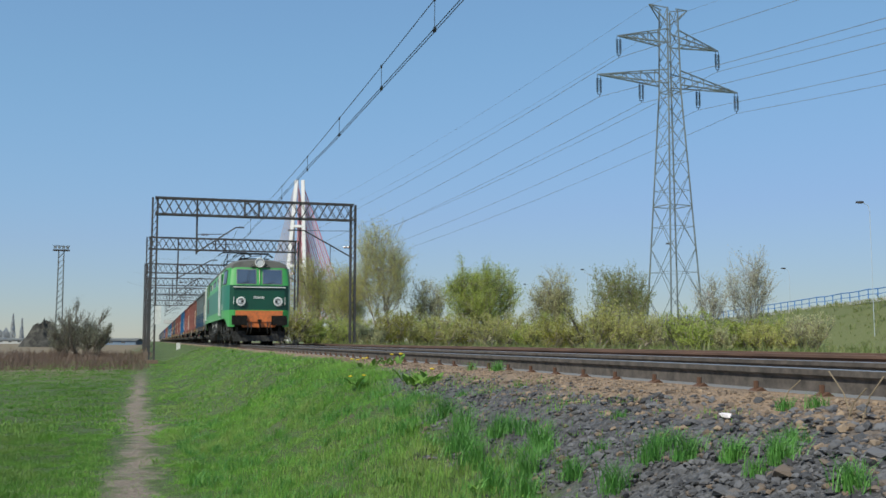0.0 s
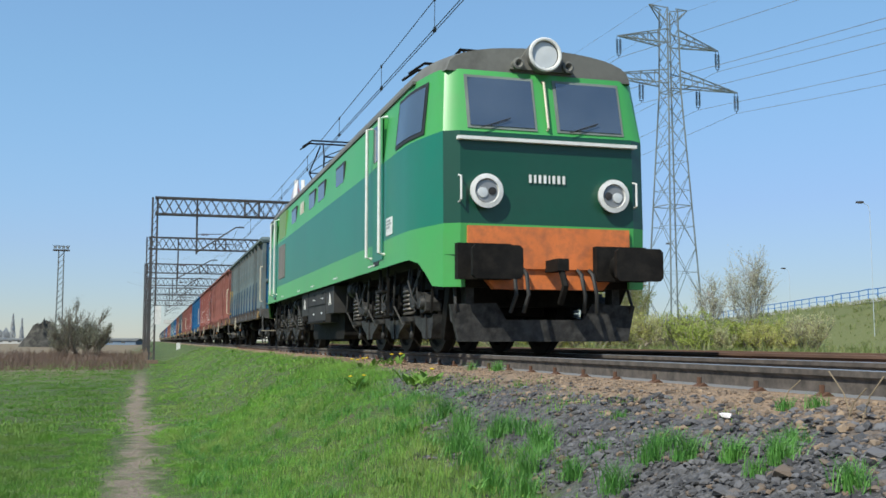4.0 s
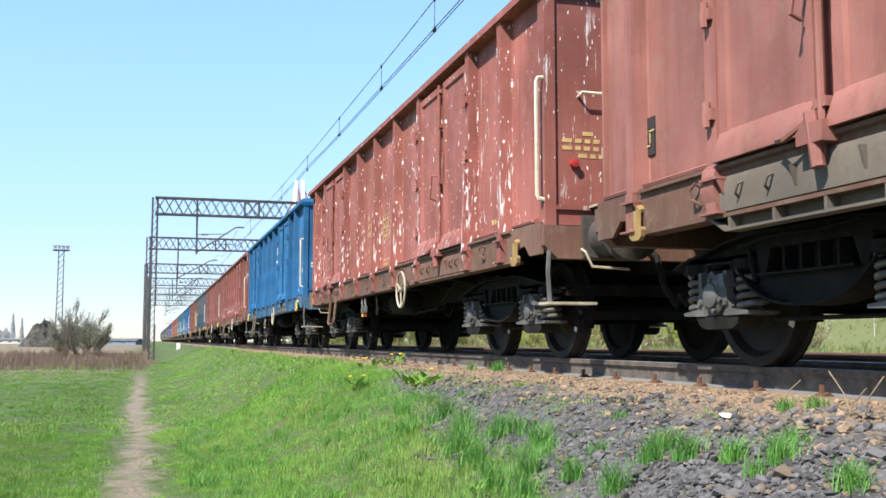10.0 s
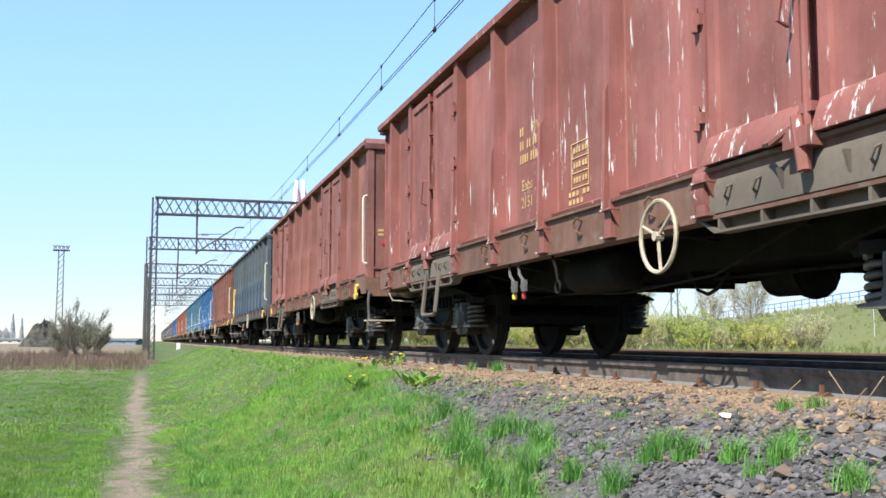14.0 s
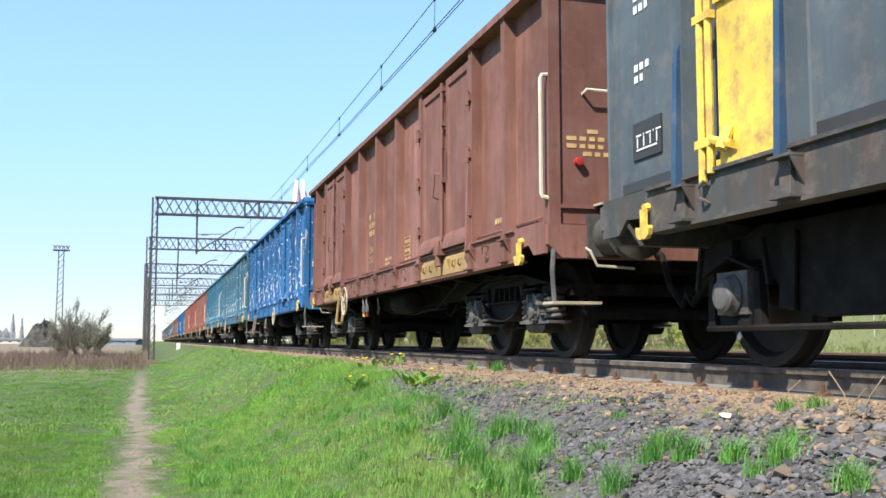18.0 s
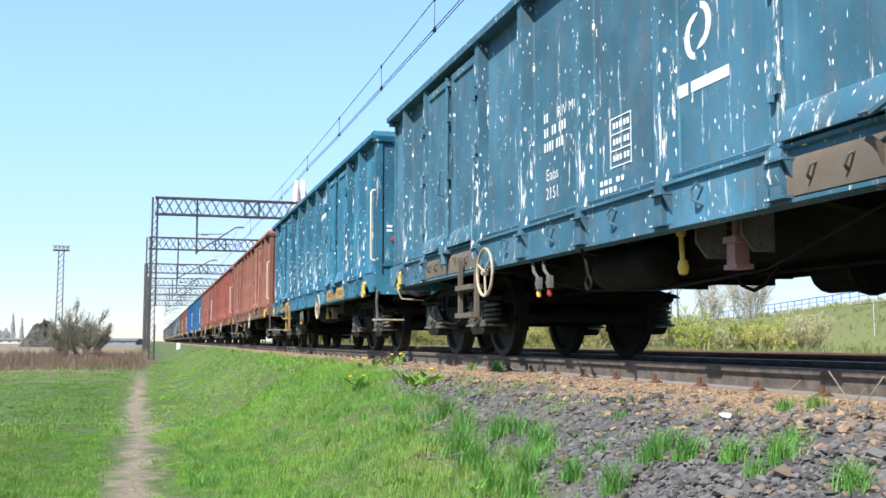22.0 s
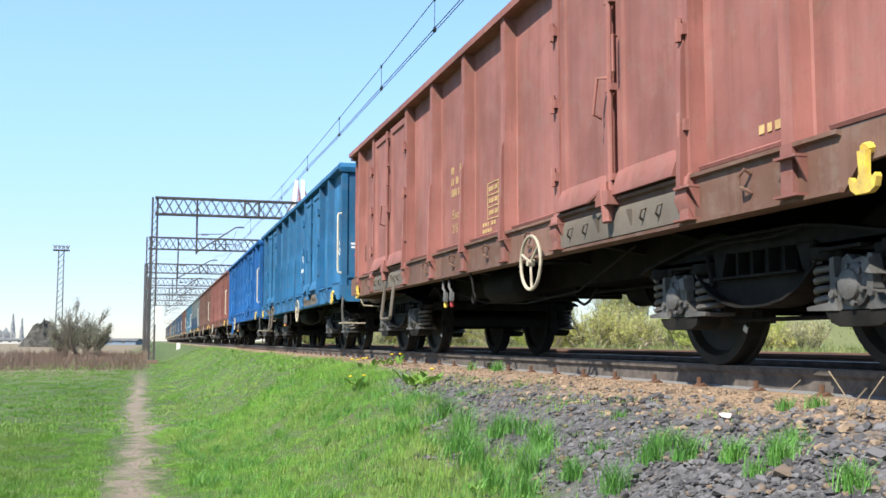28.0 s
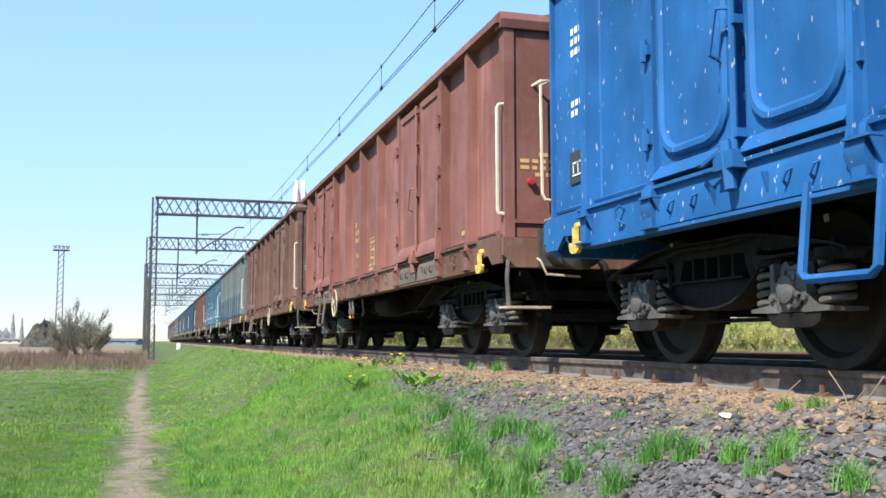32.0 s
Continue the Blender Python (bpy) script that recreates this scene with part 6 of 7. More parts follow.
def leaf_mat(name, a, b):
    k = Nodes(name, 0.75)
    col = k.mix(island_random(k), a, b)
    k.link(col, k.b.inputs["Base Color"])
    tr = k.node("ShaderNodeBsdfTranslucent")
    k.link(col, tr.inputs["Color"])
    mx = k.node("ShaderNodeMixShader")
    mx.inputs[0].default_value = 0.5
    k.link(k.b.outputs[0], mx.inputs[1])
    k.link(tr.outputs[0], mx.inputs[2])
    k.link(mx.outputs[0], k.t.nodes["Material Output"].inputs["Surface"])
    return k.m


OLIVE = leaf_mat("olive_spring_leaves", (0.37, 0.38, 0.10), (0.60, 0.58, 0.22))
FRESH = leaf_mat("fresh_green_leaves", (0.29, 0.37, 0.07), (0.50, 0.55, 0.15))
GREYISH = leaf_mat("grey_green_buds", (0.40, 0.40, 0.20), (0.60, 0.58, 0.33))
DARKISH = leaf_mat("dark_olive_leaves", (0.22, 0.25, 0.08), (0.38, 0.40, 0.15))
TWIG = leaf_mat("bare_twigs", (0.30, 0.26, 0.19), (0.48, 0.42, 0.32))
SILVER = leaf_mat("silvery_young_leaves", (0.46, 0.47, 0.33), (0.66, 0.65, 0.50))
YELLOWISH = leaf_mat("yellow_green_leaves", (0.22, 0.22, 0.03), (0.36, 0.34, 0.06))


def quads(name, v, material):
    me = bpy.data.meshes.new(name)
    n = len(v) // 4
    me.vertices.add(len(v))
    me.vertices.foreach_set("co", np.ascontiguousarray(v, np.float32).ravel())
    me.loops.add(4 * n)
    me.loops.foreach_set("vertex_index", np.arange(4 * n, dtype=np.int32))
    me.polygons.add(n)
    me.polygons.foreach_set("loop_start", np.arange(0, 4 * n, 4, dtype=np.int32))
    me.update(calc_edges=True)
    me.materials.append(material)
    return me


def ribbons(a, b, wide, rng):
    """Thin straight twigs from a to b."""
    d = b - a
    side = np.cross(d, rng.normal(size=d.shape))
    side /= np.linalg.norm(side, axis=1, keepdims=True) + 1e-9
    return np.stack([a - side * wide, a + side * wide, b + side * wide * 0.4, b - side * wide * 0.4], axis=1).reshape(-1, 3)


def tree(name, base, height, width, leaves, label, seed, trunks=1, density=1.0, leaf=0.06, shoots=3, low=0.1, trunk_mat=None, lean=0.0, column=False, depth_max=3, twig=None, upright=0.8, fill=0.0):
    """Limbs that fork, fine upright shoots along them, and small leaves along the shoots."""
    rng = np.random.default_rng(seed)
    t = thing(name, Matrix.Translation(base), label, "shrub" if "shrub" in name or "bush" in name else "tree", "trees beyond the tracks")
    s, knots = Shape(), []

    def grow(p, d, length, r, depth):
        pts = [p]
        for i in range(3):
            d = (d + Vector(rng.normal(0, 0.16, 3)) + Vector((0, 0, 0.05))).normalized()
            q = pts[-1] + d * (length / 3)
            s.rod(pts[-1], q, r * (1 - 0.2 * i), 5 if depth < 2 else 4, r * (1 - 0.2 * (i + 1)))
            pts.append(q)
            if depth >= 1:
                knots.append(q)
        if depth < depth_max:
            for j in range(4 if depth == 0 else 3):
                side = Vector(rng.normal(0, 1, 3))
                side.z = abs(side.z) * 0.4
                nd = (d * 0.75 + side.normalized() * (0.35 if column else 0.62)).normalized()
                grow(pts[int(rng.integers(1, 4))], nd, length * rng.uniform(0.55, 0.75), r * 0.5, depth + 1)
    for i in range(trunks):
        a = math.tau * i / trunks + rng.uniform(0, 1)
        spread = 0.0 if trunks == 1 else 0.33 * width / height * 2.2
        d = Vector((math.cos(a) * spread + lean, math.sin(a) * spread, 1)).normalized()
        grow(Vector((math.cos(a) * 0.15 * (trunks > 1), math.sin(a) * 0.15, -0.2)), d, height * rng.uniform(0.38, 0.46), height * 0.012 + 0.015, 0)
    kn = np.array([tuple(q) for q in knots])
    reach = 0.11 * height
    fz = (height - 0.8 * reach) / kn[:, 2].max()
    fr = (width / 2 - 0.25 * reach) / max(0.1, np.sort(np.hypot(kn[:, 0], kn[:, 1]))[int(len(kn) * 0.95)])
    s.v = [(x * fr if z > height * 0.1 else x, y * fr if z > height * 0.1 else y, z * fz) for x, y, z in s.v]
    part("trunk", s, trunk_mat or BARK, t)
    kn = kn * np.array([fr, fr, fz])
    # side limbs fill the crown out to a rounded, uneven head
    m = int(fill * len(kn))
    if m:
        q = rng.normal(size=(m, 3))
        q /= np.linalg.norm(q, axis=1, keepdims=True)
        lump = 0.86 + 0.16 * np.sin(3.1 * q[:, :1] + seed) + 0.12 * np.sin(4.3 * q[:, 1:2] + 2 * seed)
        q = q * (rng.random((m, 1)) ** 0.42) * lump * np.array([width / 2 - 0.2 * reach, width / 2 - 0.2 * reach, height * (0.5 - low * 0.4) - 0.4 * reach]) + np.array([0, 0, height * (0.5 + low * 0.4) - 0.35 * reach])
        near = np.linalg.norm(q[:, None, :] - kn[None, :, :] + np.array([0, 0, -0.3]), axis=2).argmin(axis=1)
        tagged(part("side_branch", quads("side_branch", ribbons(kn[near], q, 0.025, rng), trunk_mat or BARK), trunk_mat or BARK, t), kind="stuff")
        kn = np.concatenate([kn[::2], q])
    kn = np.repeat(kn[kn[:, 2] > height * low], shoots, axis=0)
    out = kn * np.array([1, 1, 0])
    out /= np.linalg.norm(out, axis=1, keepdims=True) + 0.2
    d = out * 0.45 + np.array([0, 0, upright]) + rng.normal(0, 0.38, kn.shape)
    d /= np.linalg.norm(d, axis=1, keepdims=True)
    ln = reach * rng.uniform(0.6, 1.5, (len(kn), 1))
    wood = twig or TWIG
    tagged(part("twig_spray", quads("twig_spray", ribbons(kn, kn + d * ln, 0.011 + 0.0002 * height, rng), wood), wood, t), kind="stuff")
    n = max(2, int(11 * density))
    k2, d2, l2 = (np.repeat(q, n, axis=0) for q in (kn, d, ln))
    p = k2 + d2 * l2 * rng.uniform(0.15, 1.1, (len(k2), 1)) + rng.normal(0, 0.045 + 0.006 * height, k2.shape)
    u = rng.normal(size=p.shape) + np.array([0, 0, 0.5])
    u /= np.linalg.norm(u, axis=1, keepdims=True)
    w = np.cross(u, rng.normal(size=p.shape))
    w /= np.linalg.norm(w, axis=1, keepdims=True)
    sz = leaf * (0.5 + rng.random((len(p), 1)))
    v = np.stack([p - u * sz, p + w * sz * 0.4, p + u * sz, p - w * sz * 0.4], axis=1).reshape(-1, 3)
    tagged(part("crown", quads("crown", v, leaves), leaves, t), kind="stuff")
    return t


def spot(px, ahead, dz=0.0):
    q = seen_from(at_px(px, ahead), ahead)
    return Vector((q.x, q.y, ground_z(q.x, q.y) + dz))


TREES = [
    ("willow_tree", 680, 92, 12.3, 6.8, OLIVE, "tall willow with sparse olive spring leaves", 3, 1.2),
    ("willow_tree", 618, 96, 8.6, 4.6, OLIVE, "leaning willow in thin olive leaf", 3, 1.2),
    ("willow_tree", 560, 104, 10.0, 6.6, OLIVE, "willow in thin olive leaf behind the gantry", 3, 1.2),
    ("willow_tree", 848, 82, 7.7, 6.6, FRESH, "round willow in fresh green leaf", 4, 1.8),
    ("willow_tree", 752, 95, 6.9, 4.2, GREYISH, "small budding grey-green willow", 2, 0.7),
    ("willow_tree", 980, 86, 7.2, 4.4, GREYISH, "budding willow with pale grey-green crown", 3, 0.9),
    ("willow_tree", 1103, 84, 7.2, 5.6, DARKISH, "dark olive round-headed willow", 3, 1.2),
    ("birch_tree", 1328, 78, 8.4, 4.6, SILVER, "open young tree with silvery buds", 3, 0.5),
    ("birch_tree", 1256, 80, 6.6, 3.2, SILVER, "slender young tree with silvery buds", 2, 0.45),
]
for i, (nm, px, d, h, w, lf, lab, tr, den) in enumerate(TREES):
    tree(nm, spot(px, d), h, w, lf, lab, 40 + i, tr, den, 0.058, 3 if lf is not SILVER else 2, 0.14, PALEBARK if lf is SILVER else None, upright=1.0, fill=0.8 if lf is not SILVER else 0.5)
for i in range(44):
    rng = random.Random(900 + i)
    px = 500 + i * 21.5 + rng.uniform(-9, 9)
    d = rng.uniform(60, 82)
    if px > 1180:
        d = rng.uniform(52, 66)
    h = rng.uniform(1.6, 3.4) if px < 1230 else rng.uniform(1.4, 2.8)
    tree("shrub", spot(px, d), h, h * rng.uniform(1.1, 1.6), rng.choice([OLIVE, FRESH, OLIVE, GREYISH, FRESH, OLIVE, YELLOWISH]), "low olive shrub in thin spring leaf", 100 + i, 4, 0.75, 0.055, 3, 0.0, depth_max=2, upright=0.9, fill=0.6)

# ---- stones, grass and weeds ----
def slag(x, y):
    """How far a place lies inside the bare ballast slope (above 0: bare)."""
    edge = 1.88 + 1.35 * min(1.0, max(0.0, (y - 4.0) / 14.0))
    return x - edge + 0.55 * noise.noise((x * 0.9, y * 0.6, 7.0))


def lump(rng, r):
    bm = bmesh.new()
    bmesh.ops.create_icosphere(bm, subdivisions=1, radius=r)
    vs = [v.co.copy() for v in bm.verts]
    fs = [tuple(v.index for v in f.verts) for f in bm.faces]
    bm.free()
    sx, sy, sz = rng.uniform(0.7, 1.4), rng.uniform(0.7, 1.4), rng.uniform(0.45, 0.9)
    return [(v.x * sx * rng.uniform(0.58, 1.3), v.y * sy * rng.uniform(0.58, 1.3), v.z * sz * rng.uniform(0.55, 1.3)) for v in vs], fs


def stone_mat(name, a, b, per_part):
    k = Nodes(name, 0.9)
    co = k.coords()
    r = k.node("ShaderNodeObjectInfo").outputs["Random"] if per_part else island_random(k)
    col = k.mix(r, a, b)
    warm = k.ramp(k.math("FRACT", k.math("MULTIPLY", r, 7.3)), 0.86, 0.94)
    col = k.mix(warm, col, (0.16, 0.115, 0.08))
    col = k.mix(k.math("MULTIPLY", k.ramp(k.noise(co, 30, 4), 0.4, 0.7), 0.35), col, (0.13, 0.125, 0.122))
    k.bump(k.noise(co, 60, 4), 0.5, 0.006)
    return k.done(col)


STONE = stone_mat("dark_slag_stone", (0.028, 0.028, 0.032), (0.142, 0.139, 0.146), True)
STONES = stone_mat("dark_slag_stones", (0.028, 0.028, 0.032), (0.142, 0.139, 0.146), False)
rng = random.Random(5)
bed = tagged(new("ballast"), "loose dark slag ballast with sandy stones", "ballast", kind="structure")
kinds = []
for i in range(7):
    v, fs = lump(rng, 1.0)
    kinds.append(Shape().add(v, fs).mesh("stone", STONE))
for i in range(300):
    for _ in range(60):
        x, y = rng.uniform(1.8, 3.3), rng.uniform(2.8, 6.6)
        if slag(x, y) > 0.12:
            break
    r = rng.choice((0.014, 0.018, 0.022, 0.028)) * rng.uniform(0.85, 1.25)
    ob = part("stone", rng.choice(kinds), STONE, bed, at=Matrix.Translation((x, y, ground_z(x, y) + r * 0.25)) @ Euler((rng.uniform(-0.5, 0.5), rng.uniform(-0.5, 0.5), rng.uniform(0, 6))).to_matrix().to_4x4() @ Matrix.Scale(r, 4))
for x, y, r in ((2.45, 3.53, 0.05), (2.32, 3.78, 0.045), (2.34, 5.03, 0.04), (2.41, 4.27, 0.038), (3.18, 3.94, 0.035), (2.7, 3.3, 0.045)):
    part("stone", rng.choice(kinds), STONE, bed, at=Matrix.Translation((x, y, ground_z(x, y) + r * 0.2)) @ Matrix.Scale(r, 4))
rest, pale = Shape(), Shape()
for i in range(27000):
    u = rng.random()
    x = rng.uniform(1.55, 3.55) if u < 0.86 else rng.uniform(4.0, 7.6)
    y = 2.7 + 17.0 * rng.random() ** 1.6
    if u < 0.86 and slag(x, y) < rng.uniform(-0.25, 0.3):
        continue
    if noise.noise((x * 2.6, y * 2.0, 30.0)) > rng.uniform(0.25, 0.7):
        continue
    r = (0.008 + 0.020 * rng.random() ** 1.8) * (1.0 if x < 3.2 else 0.75)
    v, fs = lump(rng, r)
    z = ground_z(x, y) + r * 0.15
    ca, sa = math.cos(i), math.sin(i)
    if x > 2.7 and rng.random() < 0.3:
        continue
    (pale if 3.75 > x > 2.72 + rng.uniform(-0.15, 0.6) else rest).add([(x + a * ca - b * sa, y + a * sa + b * ca, z + c) for a, b, c in v], fs)
SANDY = stone_mat("sandy_ballast_stones", (0.12, 0.085, 0.058), (0.30, 0.215, 0.14), False)
for nm, sh, mt_, lab in (("gravel", rest, STONES, "scattered dark slag gravel on the slope"), ("sandy_gravel", pale, SANDY, "pale sandy gravel beside the rail")):
    me = bpy.data.meshes.new(nm)
    me.from_pydata(sh.v, [], sh.f)
    me.materials.append(mt_)
    tagged(new(nm, me), lab, "gravel", kind="stuff")


def grass_mat(name, a, b, c):
    k = Nodes(name, 0.55)
    r = island_random(k)
    col = k.mix(r, a, b)
    col = k.mix(k.ramp(k.math("FRACT", k.math("MULTIPLY", r, 5.7)), 0.84, 0.9), col, c)
    patch = k.ramp(k.noise(k.coords(world=True), 0.9, 4), 0.35, 0.65)
    col = k.mix(k.math("MULTIPLY", patch, 0.5), col, a)
    lush = k.ramp(k.noise(k.coords((1.0, 0.5, 1.0), world=True), 0.42, 3), 0.44, 0.62)
    col = k.mix(k.math("MULTIPLY", lush, 0.45), col, b)
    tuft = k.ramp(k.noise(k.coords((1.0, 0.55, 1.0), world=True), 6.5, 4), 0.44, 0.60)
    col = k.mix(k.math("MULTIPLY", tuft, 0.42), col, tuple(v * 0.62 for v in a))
    straw = k.ramp(k.noise(k.coords((1.0, 0.6, 1.0), world=True), 0.75, 5), 0.48, 0.68)
    col = k.mix(k.math("MULTIPLY", straw, 0.42), col, c)
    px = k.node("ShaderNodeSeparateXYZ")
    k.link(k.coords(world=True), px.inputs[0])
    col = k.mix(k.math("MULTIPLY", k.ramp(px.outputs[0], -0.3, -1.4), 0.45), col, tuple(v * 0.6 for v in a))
    k.link(col, k.b.inputs["Base Color"])
    tr = k.node("ShaderNodeBsdfTranslucent")
    k.link(col, tr.inputs["Color"])
    mx = k.node("ShaderNodeMixShader")
    mx.inputs[0].default_value = 0.35
    k.link(k.b.outputs[0], mx.inputs[1])
    k.link(tr.outputs[0], mx.inputs[2])
    k.link(mx.outputs[0], k.t.nodes["Material Output"].inputs["Surface"])
    return k.m


GRASS = grass_mat("young_spring_grass", (0.090, 0.235, 0.028), (0.29, 0.56, 0.085), (0.40, 0.42, 0.15))
TUFTGREEN = grass_mat("lush_tuft_grass", (0.055, 0.19, 0.032), (0.19, 0.45, 0.09), (0.16, 0.36, 0.07))
DRYGRASS = grass_mat("olive_rough_grass", (0.13, 0.17, 0.045), (0.27, 0.33, 0.11), (0.40, 0.35, 0.19))
STRAW = grass_mat("dry_reddish_stalks", (0.20, 0.135, 0.10), (0.31, 0.22, 0.165), (0.18, 0.13, 0.10))


def blades(places, heights, spread, count, width, seed, lean=0.5):
    """Bent blades in tufts; two quads a blade."""
    g = np.random.default_rng(seed)
    p = np.repeat(np.array(places, float), count, axis=0)
    h = np.repeat(np.array(heights, float), count) * g.uniform(0.45, 1.15, len(p))
    p[:, :2] += g.normal(0, 1, (len(p), 2)) * np.repeat(np.array(spread, float), count)[:, None]
    a = g.uniform(0, math.tau, len(p))
    d = np.stack([np.cos(a), np.sin(a), np.zeros(len(p))], axis=1)
    s = np.stack([-np.sin(a + 0.6), np.cos(a + 0.6), np.zeros(len(p))], axis=1)
    w = (width * g.uniform(0.6, 1.3, len(p)))[:, None]
    le = (lean * g.uniform(0.1, 1.0, len(p)) * h)[:, None]
    up = np.array([0, 0, 1.0])
    m = p + d * le * 0.3 + up * (h * 0.6)[:, None]
    t = p + d * le + up * h[:, None]
    v = np.stack([p - s * w, p + s * w, m + s * w * 0.75, m - s * w * 0.75, t + s * w * 0.12, t - s * w * 0.12], axis=1)
    v = v.reshape(-1, 3)
    n = len(p)
    base = np.arange(n)[:, None] * 6
    f = np.concatenate([base + np.array([[0, 1, 2, 3]]), base + np.array([[3, 2, 4, 5]])], axis=1).reshape(-1)
    return v, f


def blade_mesh(name, v, f, material):
    me = bpy.data.meshes.new(name)
    me.vertices.add(len(v))
    me.vertices.foreach_set("co", np.ascontiguousarray(v, np.float32).ravel())
    n = len(f) // 4
    me.loops.add(len(f))
    me.loops.foreach_set("vertex_index", f.astype(np.int32))
    me.polygons.add(n)
    me.polygons.foreach_set("loop_start", np.arange(0, 4 * n, 4, dtype=np.int32))
    me.update(calc_edges=True)
    me.materials.append(material)
    return me


def path_off(x, y):
    return abs(x + 0.12 + 0.26 * min(1.0, max(0.0, (y - 8) / 26)))


def meadow(name, count, x0, x1, y0, y1, power, hmin, hmax, per, width, material, label, seed, keep):
    r = random.Random(seed)
    pl, hs, sp = [], [], []
    for i in range(count):
        y = y0 + (y1 - y0) * r.random() ** power
        x = r.uniform(max(x0, -0.15 * y - 0.7) if x0 < 0 else x0, x1)
        k = keep(x, y, r)
        if k <= 0:
            continue
        clump = 0.42 + 0.85 * max(0.0, noise.noise((x * 1.3, y * 0.9, 2.0)) + 0.3) + 0.5 * max(0.0, noise.noise((x * 3.5, y * 3.5, 6.0))) + 1.1 * max(0.0, noise.noise((x * 5.0, y * 3.2, 9.0)) - 0.12)
        pl.append((x, y, ground_z(x, y) - 0.01))
        hs.append(r.uniform(hmin, hmax) * clump * k)
        sp.append(r.uniform(0.02, 0.08) * (1 + y / 40))
    v, f = blades(pl, hs, sp, per, width, seed)
    return tagged(new(name, blade_mesh(name, v, f, material)), label, "grass", kind="stuff")


def on_field(x, y, r):
    if path_off(x, y) < 0.28 + 0.22 * noise.noise((x, y * 0.6, 1)) + 0.12 * noise.noise((x * 3, y * 2.2, 4)):
        return 0.35 if r.random() < 0.14 else 0
    s = slag(x, y)
    if s > 0.05:
        return 0.9 if r.random() < 0.11 else 0
    if noise.noise((x * 1.6, y * 1.1, 12.0)) > 0.30:
        return 0.3 if r.random() < 0.3 else 0
    return 1.0 if path_off(x, y) > 0.45 else 0.65


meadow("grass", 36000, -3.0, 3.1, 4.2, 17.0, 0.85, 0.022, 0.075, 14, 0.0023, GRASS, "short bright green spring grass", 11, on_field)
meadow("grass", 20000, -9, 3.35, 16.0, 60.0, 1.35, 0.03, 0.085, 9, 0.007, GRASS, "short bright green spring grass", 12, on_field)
meadow("rough_grass", 9000, 22.0, 80.0, 45.0, 150.0, 0.8, 0.25, 0.6, 6, 0.035, DRYGRASS, "rough olive grass on the road ramp", 17, lambda x, y, r: 1.0)
meadow("rough_grass", 7000, 11.3, 36.0, 10.0, 75.0, 0.9, 0.2, 0.5, 7, 0.02, DRYGRASS, "rough olive grass beyond the tracks", 13, lambda x, y, r: 1.0)
meadow("rough_grass", 1400, 6.6, 7.1, 6.0, 45.0, 1.2, 0.05, 0.16, 6, 0.008, DRYGRASS, "weeds between the tracks", 14, lambda x, y, r: 1.0)
meadow("rough_grass", 1300, 9.9, 11.4, 8.0, 60.0, 1.0, 0.12, 0.4, 7, 0.012, DRYGRASS, "weeds beside the disused track", 15, lambda x, y, r: 1.0)
meadow("dry_stalks", 2600, -11.0, -0.2, 47.0, 78.0, 0.9, 0.15, 0.62, 7, 0.009, STRAW, "dry reddish stalks at the field edge", 16, lambda x, y, r: 1.0 if noise.noise((x * 0.3, y * 0.3, 9)) > -0.15 else 0.4)

r = random.Random(77)
pl, hs_, sp = [], [], []
while len(pl) < 260:
    x, y = r.uniform(0.3, 2.6), 4.4 + 13.0 * r.random() ** 1.3
    if slag(x, y) < 0.1 and path_off(x, y) > 0.6:
        pl.append((x, y, ground_z(x, y) - 0.01))
        hs_.append(r.uniform(0.05, 0.15))
        sp.append(r.uniform(0.03, 0.09))
v, f = blades(pl, hs_, sp, 70, 0.0026, 78, 1.0)
tagged(new("rough_clumps", blade_mesh("rough_clumps", v, f, TUFTGREEN)), "lush green clumps in the short grass", "grass", kind="stuff")

# taller tufts that stand singly on the bare slope
TUFTS = [(2.12, 5.52, 0.24), (2.36, 5.90, 0.20), (2.18, 5.00, 0.15), (2.20, 4.53, 0.20), (2.43, 4.61, 0.17), (2.53, 4.67, 0.15), (2.49, 4.35, 0.17), (2.54, 4.01, 0.14), (2.54, 3.66, 0.16), (2.70, 3.79, 0.12),
         (2.45, 3.71, 0.10), (2.50, 3.17, 0.14), (3.30, 4.45, 0.10), (3.23, 4.61, 0.09), (3.50, 10.00, 0.14), (3.41, 10.59, 0.13), (2.43, 11.88, 0.16), (2.23, 7.14, 0.24), (2.34, 7.96, 0.22), (2.39, 5.12, 0.10),
         (1.97, 5.64, 0.22), (2.05, 6.35, 0.26), (2.12, 6.85, 0.24), (2.00, 5.20, 0.16), (2.28, 9.10, 0.22), (2.62, 8.40, 0.10), (2.75, 5.60, 0.08), (2.30, 6.55, 0.18)]
for i, (x, y, h) in enumerate(TUFTS):
    v, f = blades([(0, 0, -0.01)], [h * 0.85], [0.015 + h * 0.13], 190 if h > 0.13 else 90, 0.0022, 200 + i, 0.9)
    tf = thing("grass_tuft", Matrix.Translation((x, y, ground_z(x, y))), "tall green grass tuft among the slag", "grass tuft", "grass tufts")
    tagged(part("foliage", blade_mesh("foliage", v, f, TUFTGREEN), TUFTGREEN, tf), kind="stuff")

